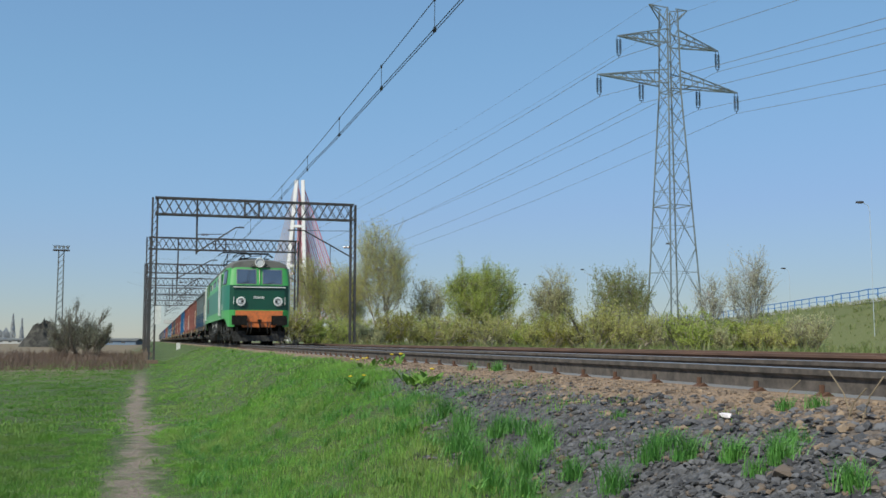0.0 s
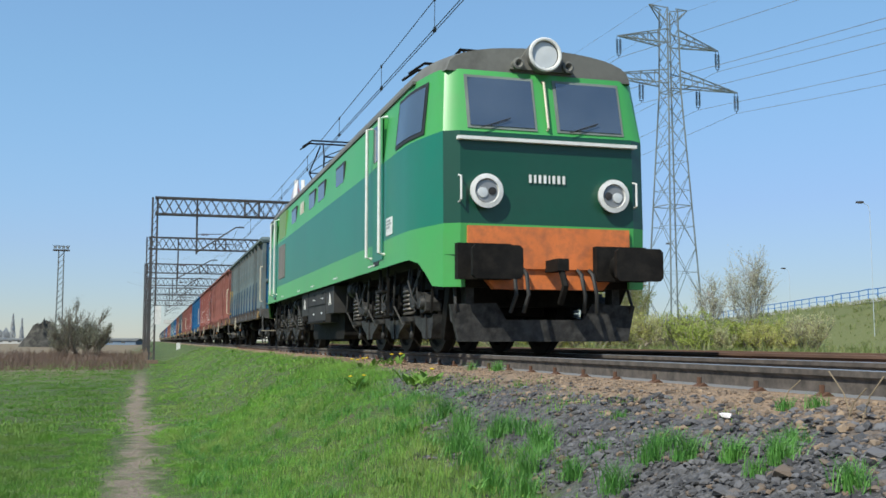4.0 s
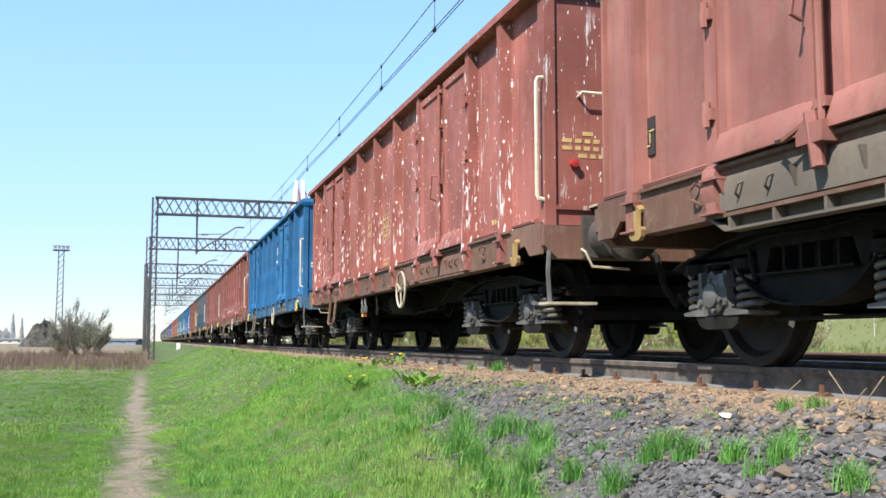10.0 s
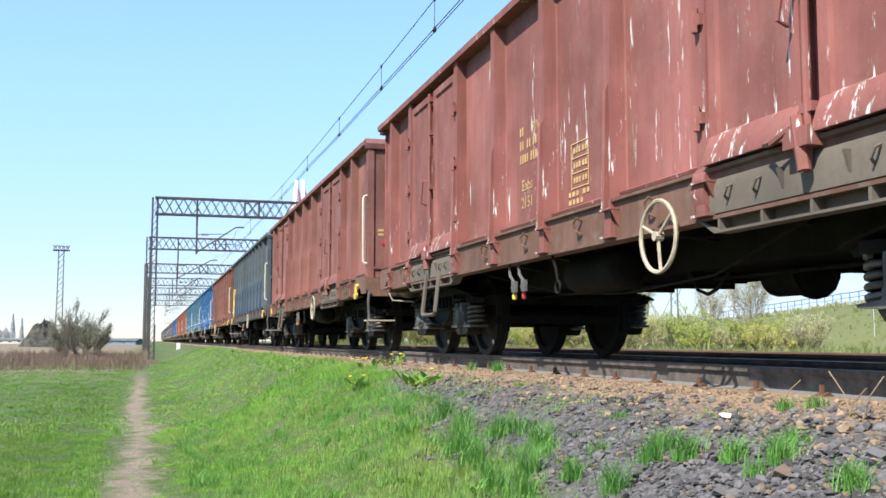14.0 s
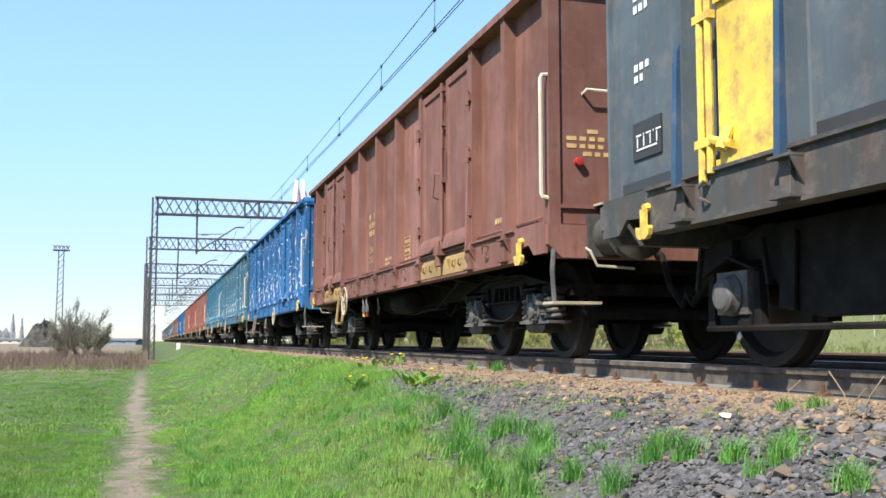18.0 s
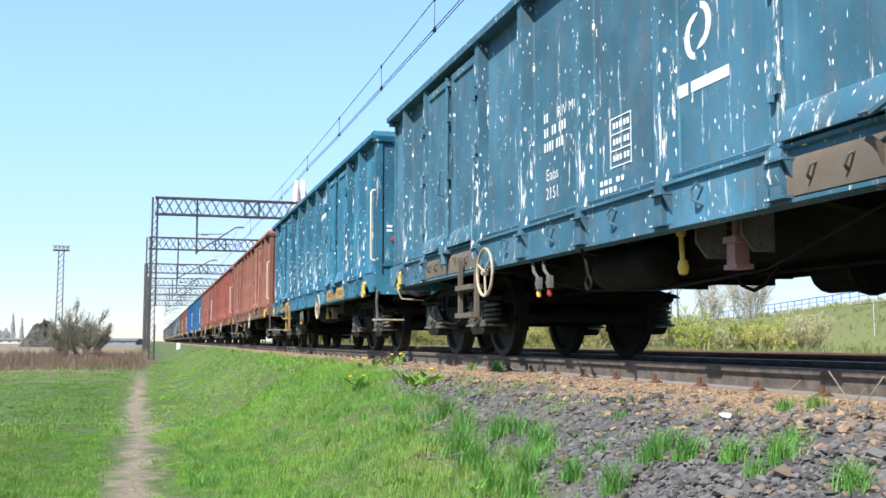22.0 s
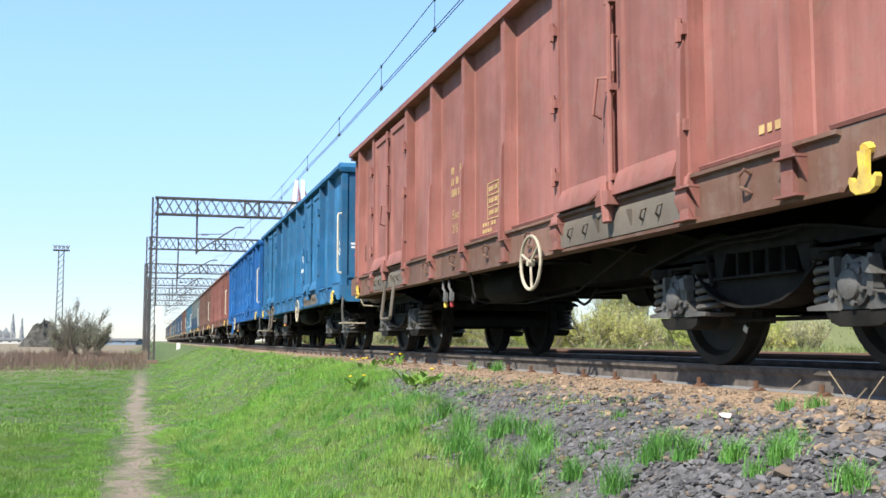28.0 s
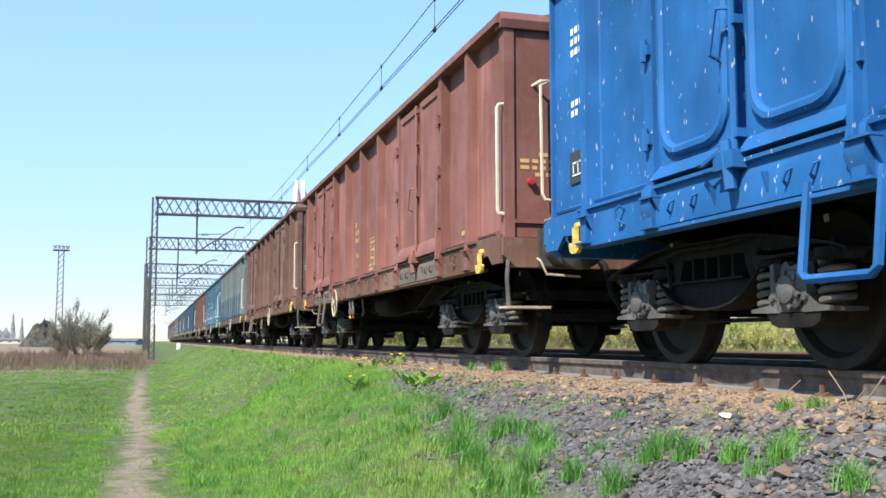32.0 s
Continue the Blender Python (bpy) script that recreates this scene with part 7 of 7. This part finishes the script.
# broad-leaved weeds with yellow flowers
WEED = grass_mat("broad_weed_leaves", (0.09, 0.20, 0.03), (0.22, 0.36, 0.06), (0.15, 0.30, 0.05))
PETAL = plain("dandelion_yellow", (0.80, 0.58, 0.03), 0.6)
for i, (x, y, n, fl) in enumerate(((2.43, 11.88, 26, 2), (2.69, 10.06, 40, 0), (2.75, 10.3, 30, 1), (2.92, 13.87, 16, 4), (1.96, 5.7, 34, 0), (1.79, 6.79, 30, 0), (1.7, 6.2, 30, 0), (3.3, 13.9, 14, 3), (1.85, 5.2, 26, 0), (2.9, 37.0, 8, 3))):
    r = random.Random(300 + i)
    t = thing("leafy_weed", Matrix.Translation((x, y, ground_z(x, y))), "broad-leaved weed with yellow flowers" if fl else "low broad-leaved green weed", "weed", "weeds")
    s = Shape()
    for j in range(n):
        a, ln, tilt = r.uniform(0, math.tau), r.uniform(0.07, 0.16) * (1 if fl or y > 9.5 else 0.45), r.uniform(0.3, 1.2)
        c, sn = math.cos(a), math.sin(a)
        o = Vector((r.uniform(-0.14, 0.14), r.uniform(-0.14, 0.14), 0))
        mid, tip = o + Vector((c * ln * 0.55, sn * ln * 0.55, ln * tilt * 0.7)), o + Vector((c * ln, sn * ln, ln * tilt))
        wv = Vector((-sn, c, 0)) * ln * 0.24
        s.add([o, mid + wv, tip, mid - wv], [(0, 1, 2, 3)])
    part("foliage", s, WEED, t, smooth=0)
    for j in range(fl):
        q = Vector((r.uniform(-0.2, 0.2), r.uniform(-0.2, 0.2), r.uniform(0.13, 0.2)))
        part("flower", Shape().lathe([(0.0, 0.0), (0.028, 0.006), (0.03, 0.014), (0.0, 0.022)], q, "z", 10), PETAL, t, "yellow dandelion head")
        part("stalk", Shape().rod((q.x, q.y, 0), q, 0.003, 5), WEED, t)
# litter and dead stems
PAPER = plain("crumpled_pale_paper", (0.75, 0.68, 0.68), 0.8, 0, 0.1, 20, 0.3)
v, fs = lump(random.Random(8), 0.045)
solid("crumpled_paper", Shape().add(v, fs), PAPER, "crumpled pale paper litter on the ballast", "litter", at=Matrix.Translation((2.91, 4.67, ground_z(2.91, 4.67) + 0.025)))
DEADSTEM = plain("dry_dead_stem", (0.22, 0.17, 0.11), 0.9, 0, 0.3, 20)
for x, y, dx, dy, h in ((3.07, 3.87, -0.05, 0.10, 0.22), (3.09, 3.85, 0.10, -0.04, 0.20), (3.3, 4.75, 0.10, -0.04, 0.13), (3.05, 3.9, 0.02, -0.12, 0.15)):
    z = ground_z(x, y)
    solid("dead_stem", Shape().path([(x, y, z - 0.02), (x + dx * 0.4, y + dy * 0.4, z + h * 0.55), (x + dx, y + dy, z + h)], 0.0035, 5), DEADSTEM, "dry brown dead plant stem", "dead stem", "dead stems")

# ---- distance marker by the track ----
solid("distance_post", Shape().prism([(-0.15, -0.2), (-0.15, 0.42), (-0.10, 0.50), (0.10, 0.50), (0.15, 0.42), (0.15, -0.2)], -0.08, 0.08, "y"), WHITE,
      "white concrete distance post beside the track", "post", at=Matrix.Translation((1.95, 80.0, ground_z(1.95, 80.0))))

# far leaves are coloured pale grey to stand for the haze before them
HAZYLEAF = leaf_mat("haze_coloured_far_leaves", (0.50, 0.52, 0.54), (0.58, 0.60, 0.61))
BUSHGREY = leaf_mat("grey_green_bush_leaves", (0.14, 0.15, 0.095), (0.30, 0.31, 0.21))
GREYTWIG = leaf_mat("grey_bare_twigs", (0.15, 0.135, 0.11), (0.29, 0.26, 0.21))
# ---- far left: yard mast, bush, heap, poplars, sheds ----
mb = spot(106, 205)
fm = thing("flood_light_mast", Matrix.Translation(mb), "tall slim lattice mast with a flood-light platform", "light mast")
for sx in (-1, 1):
    for sy in (-1, 1):
        part("leg", Shape().path([(sx * 0.75, sy * 0.75, -0.5), (sx * 0.55, sy * 0.55, 9), (sx * 0.5, sy * 0.5, 19.6)], 0.10, 4), GALV, fm)
for i in range(16):
    z0 = i * 1.2
    s = Shape()
    for sy in (-1, 1):
        w0, w1 = 0.75 - 0.012 * z0, 0.75 - 0.012 * (z0 + 1.2)
        s.bar((-w0, sy * w0, z0), (w1, sy * w1, z0 + 1.2), 0.06)
        s.bar((sy * w0, w0, z0), (sy * w1, -w1, z0 + 1.2), 0.06)
    part("bracing", s, GALV, fm)
part("platform", Shape().box(-1.6, 1.6, -0.9, 0.9, 19.5, 19.75), LATTICE, fm)
part("railing", Shape().path([(-1.6, -0.9, 20.5), (1.6, -0.9, 20.5), (1.6, 0.9, 20.5), (-1.6, 0.9, 20.5), (-1.6, -0.9, 20.5)], 0.05, 4), LATTICE, fm)
for x in (-1.2, -0.4, 0.4, 1.2):
    part("flood_light", Shape().box(x - 0.22, x + 0.22, -0.5, 0.1, 20.0, 20.45), GALV, fm)
tree("bush", spot(140, 66), 3.75, 3.7, BUSHGREY, "grey-green twiggy bush just coming into leaf", 61, 7, 0.2, 0.04, 5, 0.0, depth_max=2, twig=GREYTWIG, upright=1.1)
tree("bush", spot(168, 65), 2.7, 2.6, BUSHGREY, "low grey twiggy bush beside the path", 62, 8, 0.28, 0.045, 5, 0.0, depth_max=2, twig=GREYTWIG, upright=1.0)
tree("bush", spot(118, 67), 2.6, 2.2, BUSHGREY, "low grey twiggy bush beside the mast", 63, 8, 0.28, 0.045, 5, 0.0, depth_max=2, twig=GREYTWIG, upright=1.0)
HEAP = plain("dark_earth_heap", (0.040, 0.038, 0.034), 0.95, 0, 0.7, 1.6, 0.8, (0.11, 0.105, 0.085), 0.6)
hs = Shape()
N = 26
for j in range(N):
    for i in range(N):
        u, v_ = i / (N - 1) * 2 - 1, j / (N - 1) * 2 - 1
        d = math.hypot(u, v_)
        hh = max(0, 1 - d ** 1.7) * (3.9 + 1.6 * noise.noise((u * 2, v_ * 2, 4)) + 1.3 * noise.noise((u * 5, v_ * 5, 2)) + 0.8 * noise.noise((u * 11, v_ * 11, 6))) - 0.2
        hs.v.append((u * 3.2 + 0.5 * hh * 0.3, v_ * 3.2, hh))
hs.f = [(j * N + i, j * N + i + 1, (j + 1) * N + i + 1, (j + 1) * N + i) for j in range(N - 1) for i in range(N - 1)]
solid("earth_mound", hs, HEAP, "dark overgrown heap of earth in the field", "heap", at=Matrix.Translation(spot(74, 150)), smooth=1.2)
for i, (px, h, w) in enumerate(((25, 12.0, 2.7), (41, 10.0, 2.1), (13, 6.0, 3.0), (3, 5.0, 3.0))):
    g = np.random.default_rng(70 + i)
    t = thing("poplar_tree", Matrix.Translation(spot(px, 420)), "distant slender poplar in haze-grey colour" if h > 9 else "distant low tree in haze-grey colour", "tree", "far trees")
    part("trunk", Shape().rod((0, 0, -0.3), (0, 0, h * 0.9), 0.2, 6, 0.05), BARK, t)
    z = g.uniform(0.06, 1.0, (1500, 1))
    a, r = g.uniform(0, math.tau, z.shape), g.random(z.shape) ** 0.5 * (w / 2) * np.minimum(1.0, (1.02 - z) * (1.25 if h > 9 else 3.0))
    p = np.concatenate([r * np.cos(a), r * np.sin(a), z * h], axis=1)
    part("crown", quads("crown", ribbons(p, p + g.normal(0, 0.12, p.shape) + np.array([0, 0, 0.5]), 0.10, g), HAZYLEAF), HAZYLEAF, t)
SHEDBLUE = plain("dull_blue_sheet", (0.16, 0.22, 0.30), 0.7, 0, 0.2, 0.5)
PALEWALL = plain("pale_render", (0.42, 0.42, 0.40), 0.85, 0, 0.15, 0.4)
for px, d, w, h, m, lab in ((215, 240, 7.5, 1.0, SHEDBLUE, "long low blue sheet-metal shed"), (45, 330, 18, 1.2, PALEWALL, "long low pale flat-roofed building"), (160, 300, 10, 1.6, PALEWALL, "low pale storage building")):
    b = spot(px, d)
    t = thing("shed", Matrix.Translation(b) @ pose(0, 0, 0, 0, 0, -16), lab, "building", "far buildings")
    part("wall", Shape().box(-w / 2, w / 2, 0, 6, -0.3, h), m, t)
    part("roof", Shape().prism([(-0.3, h), (3, h + 0.6), (6.3, h)], -w / 2 - 0.2, w / 2 + 0.2, "x"), ROOF_GREY, t)
    for i in range(int(w / 3)):
        part("window", Shape().box(-w / 2 + 1 + i * 3, -w / 2 + 2 + i * 3, -0.03, 0.02, h * 0.45, h * 0.8), CABGLASS, t)
# sign board on the first gantry's near mast, and a small signal
solid("sign_board", Shape().box(-0.16, 0.16, -0.02, 0.02, 0.0, 1.0), WHITE, "white rectangular sign board on the gantry mast", "sign", at=pose(0.26, 55.7, 1.05))

# ---- far bridge: white pylon with red and white stays ----
BRIDGEWHITE = plain("bridge_white_concrete", (0.78, 0.76, 0.76), 0.7, 0, 0.08, 0.02)
# red held less saturated, which paints in the haze of the distance
STAYRED = plain("haze_washed_red_stay_sheath", (0.72, 0.30, 0.36), 0.6, 0, 0.1, 0.05)
STAYPINK = plain("pink_stay_sheath", (0.80, 0.52, 0.56), 0.6, 0, 0.1, 0.05)
STAYGREY = plain("pale_stay_sheath", (0.50, 0.45, 0.50), 0.6, 0, 0.1, 0.05)
bp = seen_from(at_px(523, 620), 620, -1)
br = thing("cable_stayed_bridge", Matrix.Translation(bp) @ pose(0, 0, 0, 0, 0, -16.2), "white cable-stayed bridge tower with red stays", "bridge")
for pts in (((-8.7, 0, 0), (-4.7, 0, 47), (-0.2, 0, 102)), ((6.7, 0, 0), (5.3, 0, 47), (3.7, 0, 102))):
    part("tower_leg", Shape().path(pts, 1.5, 4), BRIDGEWHITE, br)
for z, x0, x1 in ((47, -4.6, 5.2), (72, -2.4, 4.6)):
    part("cross_beam", Shape().box(x0, x1, -1, 1, z, z + 1.6), BRIDGEWHITE, br)
for i in range(15):
    top = 100 - i * 3.1
    part("stay", Shape().rod((3.2, 0, top), (33 - i * 1.85, 20, 13), 0.42, 5), STAYRED if i % 2 == 0 else STAYPINK, br)
    part("stay", Shape().rod((-1.0, 0, top), (-27 + i * 1.4, 20, 13), 0.30, 5), STAYGREY, br)
    part("stay", Shape().rod((0.6, 0, top), (14 - i * 1.0, 20, 13), 0.34, 5), STAYPINK if i % 2 == 0 else STAYRED, br)
part("deck", Shape().box(-80, 60, -6, 6, 12, 14), PALEWALL, br)

# ---- road ramp: kerb, blue railing, street lamps ----
BLUERAIL = plain("blue_railing_paint", (0.03, 0.17, 0.48), 0.5, 0, 0.15, 2)
ra = thing("ramp_railing", pose(0, 0, 0), "long blue steel railing along the road ramp", "railing")
d2 = RAMP_B - RAMP_A
line = []
for i in range(64):
    q = RAMP_A + d2 * (0.25 + 1.25 * i / 63)
    line.append(Vector((q.x, q.y, ground_z(q.x, q.y))))
part("kerb", Shape().path([p + Vector((0, 0, 0.05)) for p in line], 0.22, 4), PALEWALL, ra, "pale concrete kerb")
part("top_rail", Shape().path([p + Vector((0, 0, 1.15)) for p in line], 0.05, 5), BLUERAIL, ra)
part("mid_rail", Shape().path([p + Vector((0, 0, 0.65)) for p in line], 0.035, 5), BLUERAIL, ra)
for i in range(0, 64):
    part("railing_post", Shape().rod(line[i], line[i] + Vector((0, 0, 1.15)), 0.05, 5), BLUERAIL, ra)
LAMPPOST = plain("pale_lamp_post", (0.48, 0.54, 0.60), 0.6, 0.2, 0.1, 2)
lp = None
for px, hpx, d in ((1545, 246, 84), (1398, 128, 140), (1197, 172, 118), (1040, 126, 165), (936, 100, 205)):
    top = hpx / 1762 * d
    b = spot(px, d)
    lp = thing("street_lamp", Matrix.Translation(b) @ pose(0, 0, 0, 0, 0, -16), "slim curved street lamp beside the far road", "street lamp", "street lamps")
    h = top + 0.17 - b.z
    part("pole", Shape().path([(0, 0, -0.3), (0, 0, h - 0.8), (-0.12, 0, h - 0.25), (-0.55, 0, h)], 0.028, 6), LAMPPOST, lp)
    part("lamp_head", Shape().prism([(-1.15, h - 0.03), (-1.1, h + 0.1), (-0.6, h + 0.12), (-0.5, h), (-0.65, h - 0.08)], -0.16, 0.16, "y"), LATTICE, lp)

# ---- the train ----
SLATE = wagon_paint("slate_blue_grey_paint", (0.150, 0.205, 0.220), rust=0.35, dust=0.65)
STIFF = wagon_paint("blue_stiffener_paint", (0.022, 0.070, 0.140), rust=0.3, dust=0.3)
# the next two mute the paint of far wagons to imitate distance haze
RED_HAZE = wagon_paint("haze_dulled_brown_paint", (0.150, 0.085, 0.070), rust=0.3, dust=0.5)
BLUE_HAZE = wagon_paint("haze_dulled_blue_paint", (0.035, 0.090, 0.165), rust=0.2, dust=0.5)
SLATE_B = wagon_paint("dull_blue_grey_paint", (0.078, 0.106, 0.128), rust=0.15, dust=0.35)
RED_A = wagon_paint("faded_oxide_red_paint", (0.283, 0.112, 0.095), rust=0.35, dust=0.3)
RED_B = wagon_paint("bright_oxide_red_paint", (0.287, 0.094, 0.078), white=0.7, rust=0.25, dust=0.2, spots=0.9)
RED_C = wagon_paint("streaked_oxide_red_paint", (0.243, 0.087, 0.077), white=0.9, rust=0.4, dust=0.25)
RED_D = wagon_paint("dark_red_brown_paint", (0.232, 0.096, 0.084), rust=0.5, dust=0.3)
RUSTY = wagon_paint("rusty_brown_paint", (0.205, 0.091, 0.074), rust=0.7, dust=0.25)
ORANGEY = wagon_paint("orange_brown_paint", (0.279, 0.123, 0.097), rust=0.4, dust=0.25)
RED_E = wagon_paint("clean_oxide_red_paint", (0.284, 0.088, 0.073), white=0.35, rust=0.3, dust=0.25)
BLUE_A = wagon_paint("blue_wagon_paint", (0.009, 0.120, 0.285), rust=0.12, dust=0.12, spots=0.12)
BLUE_B = wagon_paint("splashed_blue_paint", (0.008, 0.112, 0.290), white=0.8, rust=0.1, dust=0.1, spots=0.95)
BLUE_C = wagon_paint("dirty_blue_paint", (0.012, 0.130, 0.281), rust=0.14, dust=0.22)
BLUE_D = wagon_paint("new_blue_paint", (0.003, 0.100, 0.305), rust=0.04, dust=0.03, spots=0.3)
TEAL_A = wagon_paint("grey_teal_paint", (0.036, 0.138, 0.215), white=0.7, rust=0.2, dust=0.25, spots=0.8)
TEAL_B = wagon_paint("teal_blue_paint", (0.016, 0.145, 0.245), white=0.75, rust=0.12, dust=0.15, spots=0.9)
for base, c in ((RED_B, (0.287, 0.094, 0.078)), (BLUE_B, (0.008, 0.112, 0.290)), (TEAL_A, (0.036, 0.138, 0.215)), (TEAL_B, (0.016, 0.145, 0.245))):
    SPLASHED[base.name] = wagon_paint("splashed_post_" + base.name, c, white=0.9, rust=0.2, dust=0.2, spots=0.9, heavy=0.7)
LEDGE_G = plain("dusty_door_ledge", (0.115, 0.098, 0.08), 0.85, 0, 0.35, 4, 0.2, (0.075, 0.055, 0.04), 0.6)
LEDGE_Y = plain("ochre_door_ledge", (0.30, 0.20, 0.075), 0.8, 0, 0.4, 4, 0.2, (0.16, 0.09, 0.05), 0.6)
PINKISH = plain("faded_pink_paint", (0.34, 0.17, 0.15), 0.7, 0, 0.3, 9, 0.1, (0.12, 0.08, 0.06), 0.6)
SILL_R = wagon_paint("grimy_red_sill_paint", (0.145, 0.077, 0.055), rust=0.5, dust=0.5)
SILL_B = wagon_paint("grimy_blue_sill_paint", (0.030, 0.105, 0.190), rust=0.3, dust=0.5)
SILL_G = wagon_paint("grimy_grey_sill_paint", (0.074, 0.078, 0.078), rust=0.4, dust=0.5)

SPEC = [
    (SLATE, "weathered slate-blue open wagon with blue post stiffeners", dict(doors="none", yellow_door=True, wheel_at=1.9, sill=SILL_G, tow=LEDGE_Y)),
    (RED_A, "faded brown-red open wagon with ochre lettering", dict(truss=True, ink=OCHRE, sill=SILL_R, ledge=LEDGE_G, tow=LEDGE_Y, step_at=2.19, shift=0.3, table=(-0.05, 2.2), ribs=True)),
    (RED_B, "red open wagon splashed with white paint spots", dict(ink=OCHRE, sill=SILL_R, tow=LEDGE_Y, step_at=3.42, ledge=SILL_R, shift=0.1, ribs=True, table=(-0.05, 2.0))),
    (BLUE_A, "blue open wagon with white lettering and grimy doors", dict(ledge=LEDGE_G, ribs=True, shift=0.36, emblem=(-1.25, 2.65), sill=SILL_B)),
    (RED_C, "dark red open wagon with white paint streaks", dict(truss=True, ink=OCHRE, ledge=LEDGE_G, sill=SILL_R, tow=RED_C, shift=0.2, ribs=True)),
    (RED_D, "red-brown open wagon with worn doors", dict(truss=True, shift=0.2, ribs=True, ink=OCHRE, ledge=LEDGE_G, sill=SILL_R)),
    (SLATE_B, "dull blue-grey open wagon with yellow side door", dict(doors="none", yellow_door=True, wheel_at=-1.88, sill=SILL_G)),
    (RUSTY, "rusty brown open wagon with ochre lettering", dict(ink=OCHRE, ledge=LEDGE_Y, wheel_at=2.08, step_at=2.69, shift=0.08, table=(-1.23, 1.55))),
    (BLUE_B, "bright blue open wagon splashed with white paint", dict(shift=0.07, emblem=(-1.45, 2.55))),
    (TEAL_A, "grey-teal open wagon streaked with white paint", dict(ladder=True, wheel_at=2.08, ledge=LEDGE_G, shift=0.05, emblem=(-1.53, 2.1), table=(-0.28, 1.8))),
    (TEAL_B, "teal open wagon streaked with white paint", dict(ledge=LEDGE_Y, ladder=True, shift=0.16, emblem=(-1.5, 2.98), table=(-0.23, 1.7))),
    (ORANGEY, "orange-brown open wagon with white smears on its doors", dict(shift=0.15, ribs=True, table=(-0.3, 1.95), ink=OCHRE, sill=SILL_R, ledge=LEDGE_G)),
    (RED_E, "brick-red open wagon with white chalk streaks", dict(shift=0.15, ribs=True, ink=OCHRE, ledge=LEDGE_G, sill=SILL_R, tow=LEDGE_Y)),
    (RED_A, "faded red open wagon with ochre loading table", dict(shift=0.22, ribs=True, table=(-0.25, 1.75), ink=OCHRE, ledge=LEDGE_G, sill=SILL_R)),
    (BLUE_C, "dirty mid-blue open wagon with white lettering", dict(shift=0.27, ribs=True, emblem=(-1.46, 2.08), table=(-0.28, 1.85), ledge=LEDGE_G)),
    (BLUE_D, "freshly painted bright blue open wagon with pressed doors", dict(doors="pressed", hook_at=-6.1, shift=0.05, emblem=(-1.5, 2.6), table=(-0.29, 1.7), wheel_at=1.35, step_at=2.69, ledge=BLUE_D)),
    (RED_D, "brown-red open wagon with dusty sides", dict(wheel_at=1.9, ink=OCHRE, ledge=LEDGE_G, sill=SILL_R)),
    (RED_HAZE, "haze-dulled red open wagon with ochre lettering", dict(ink=OCHRE, sill=SILL_R)),
    (SLATE, "plain grey open wagon with steel posts", dict(doors="none", sill=SILL_G)),
    (TEAL_A, "dusty grey-teal open wagon with white marks", {}),
    (RED_HAZE, "weathered brown open wagon in haze-dulled paint", dict(ink=OCHRE)),
    (BLUE_HAZE, "blue painted steel open wagon", {}),
] + [(c, lab, {}) for c, lab in ((BLUE_HAZE, "dirty dark blue steel open wagon"), (SLATE_B, "faded blue-grey steel open wagon"), (BLUE_HAZE, "blue painted steel open wagon"), (SLATE, "plain grey open wagon with steel posts"),
     (RED_HAZE, "dusty brown steel open wagon"), (BLUE_HAZE, "dirty dark blue steel open wagon"), (SLATE_B, "faded blue-grey steel open wagon"), (RED_HAZE, "haze-dulled red steel open wagon"), (BLUE_HAZE, "blue painted steel open wagon"))]

engine = locomotive()
WAGONS = [wagon(k, c, lab, detail=k < 18, **kw) for k, (c, lab, kw) in enumerate(SPEC)]

# place of the locomotive's middle along the track, by time
TRAIN = [(0, 54.3), (1, 45.5), (2, 36.9), (3, 28.5), (3.5, 24.35), (6, 3.95), (7, -4.6), (8, -13.2), (9, -21.75), (10, -30.45), (11, -39.2), (13, -56.45), (15, -74.2),
         (17.2, -93.75), (19, -109.45), (20, -118.25), (22.5, -140.55), (25, -162.9), (28, -189.45), (30, -207.6), (32, -226.0)]


def train_y(t):
    """The same through all rows: a smooth run between the given places."""
    T = [a for a, b in TRAIN]
    P = [b for a, b in TRAIN]
    n = len(T)
    m = [(P[min(i + 1, n - 1)] - P[max(i - 1, 0)]) / (T[min(i + 1, n - 1)] - T[max(i - 1, 0)]) for i in range(n)]
    i = max(j for j in range(n - 1) if T[j] <= max(t, 0))
    h = T[i + 1] - T[i]
    u = (t - T[i]) / h
    return (2 * u ** 3 - 3 * u ** 2 + 1) * P[i] + (u ** 3 - 2 * u ** 2 + u) * h * m[i] + (3 * u ** 2 - 2 * u ** 3) * P[i + 1] + (u ** 3 - u ** 2) * h * m[i + 1]


SLACK = {3: 0.06}   # give in the couplings


def motions():
    times = [0.5 * i for i in range(65)]
    walk(engine, [(t, pose(4.56, train_y(t) - 0.2, 0)) for t in times])
    for k, w in enumerate(WAGONS):
        walk(w, [(t, pose(4.56, train_y(t) + 16.64 + 14.04 * k + SLACK.get(k, 0.0), 0)) for t in times])
    # wheels roll without slipping
    for sets, r in ((BIG_WHEELSETS, 0.625), (WHEELSETS, 0.46)):
        step = 2 / FPS
        ticks = [i * step for i in range(481)]
        turns = [math.degrees((train_y(0) - train_y(t)) / r) for t in ticks]
        for w in sets:
            at = w.matrix_basis.translation.copy()
            walk(w, [(t, pose(at.x, at.y, at.z, a)) for t, a in zip(ticks, turns)])


motions()
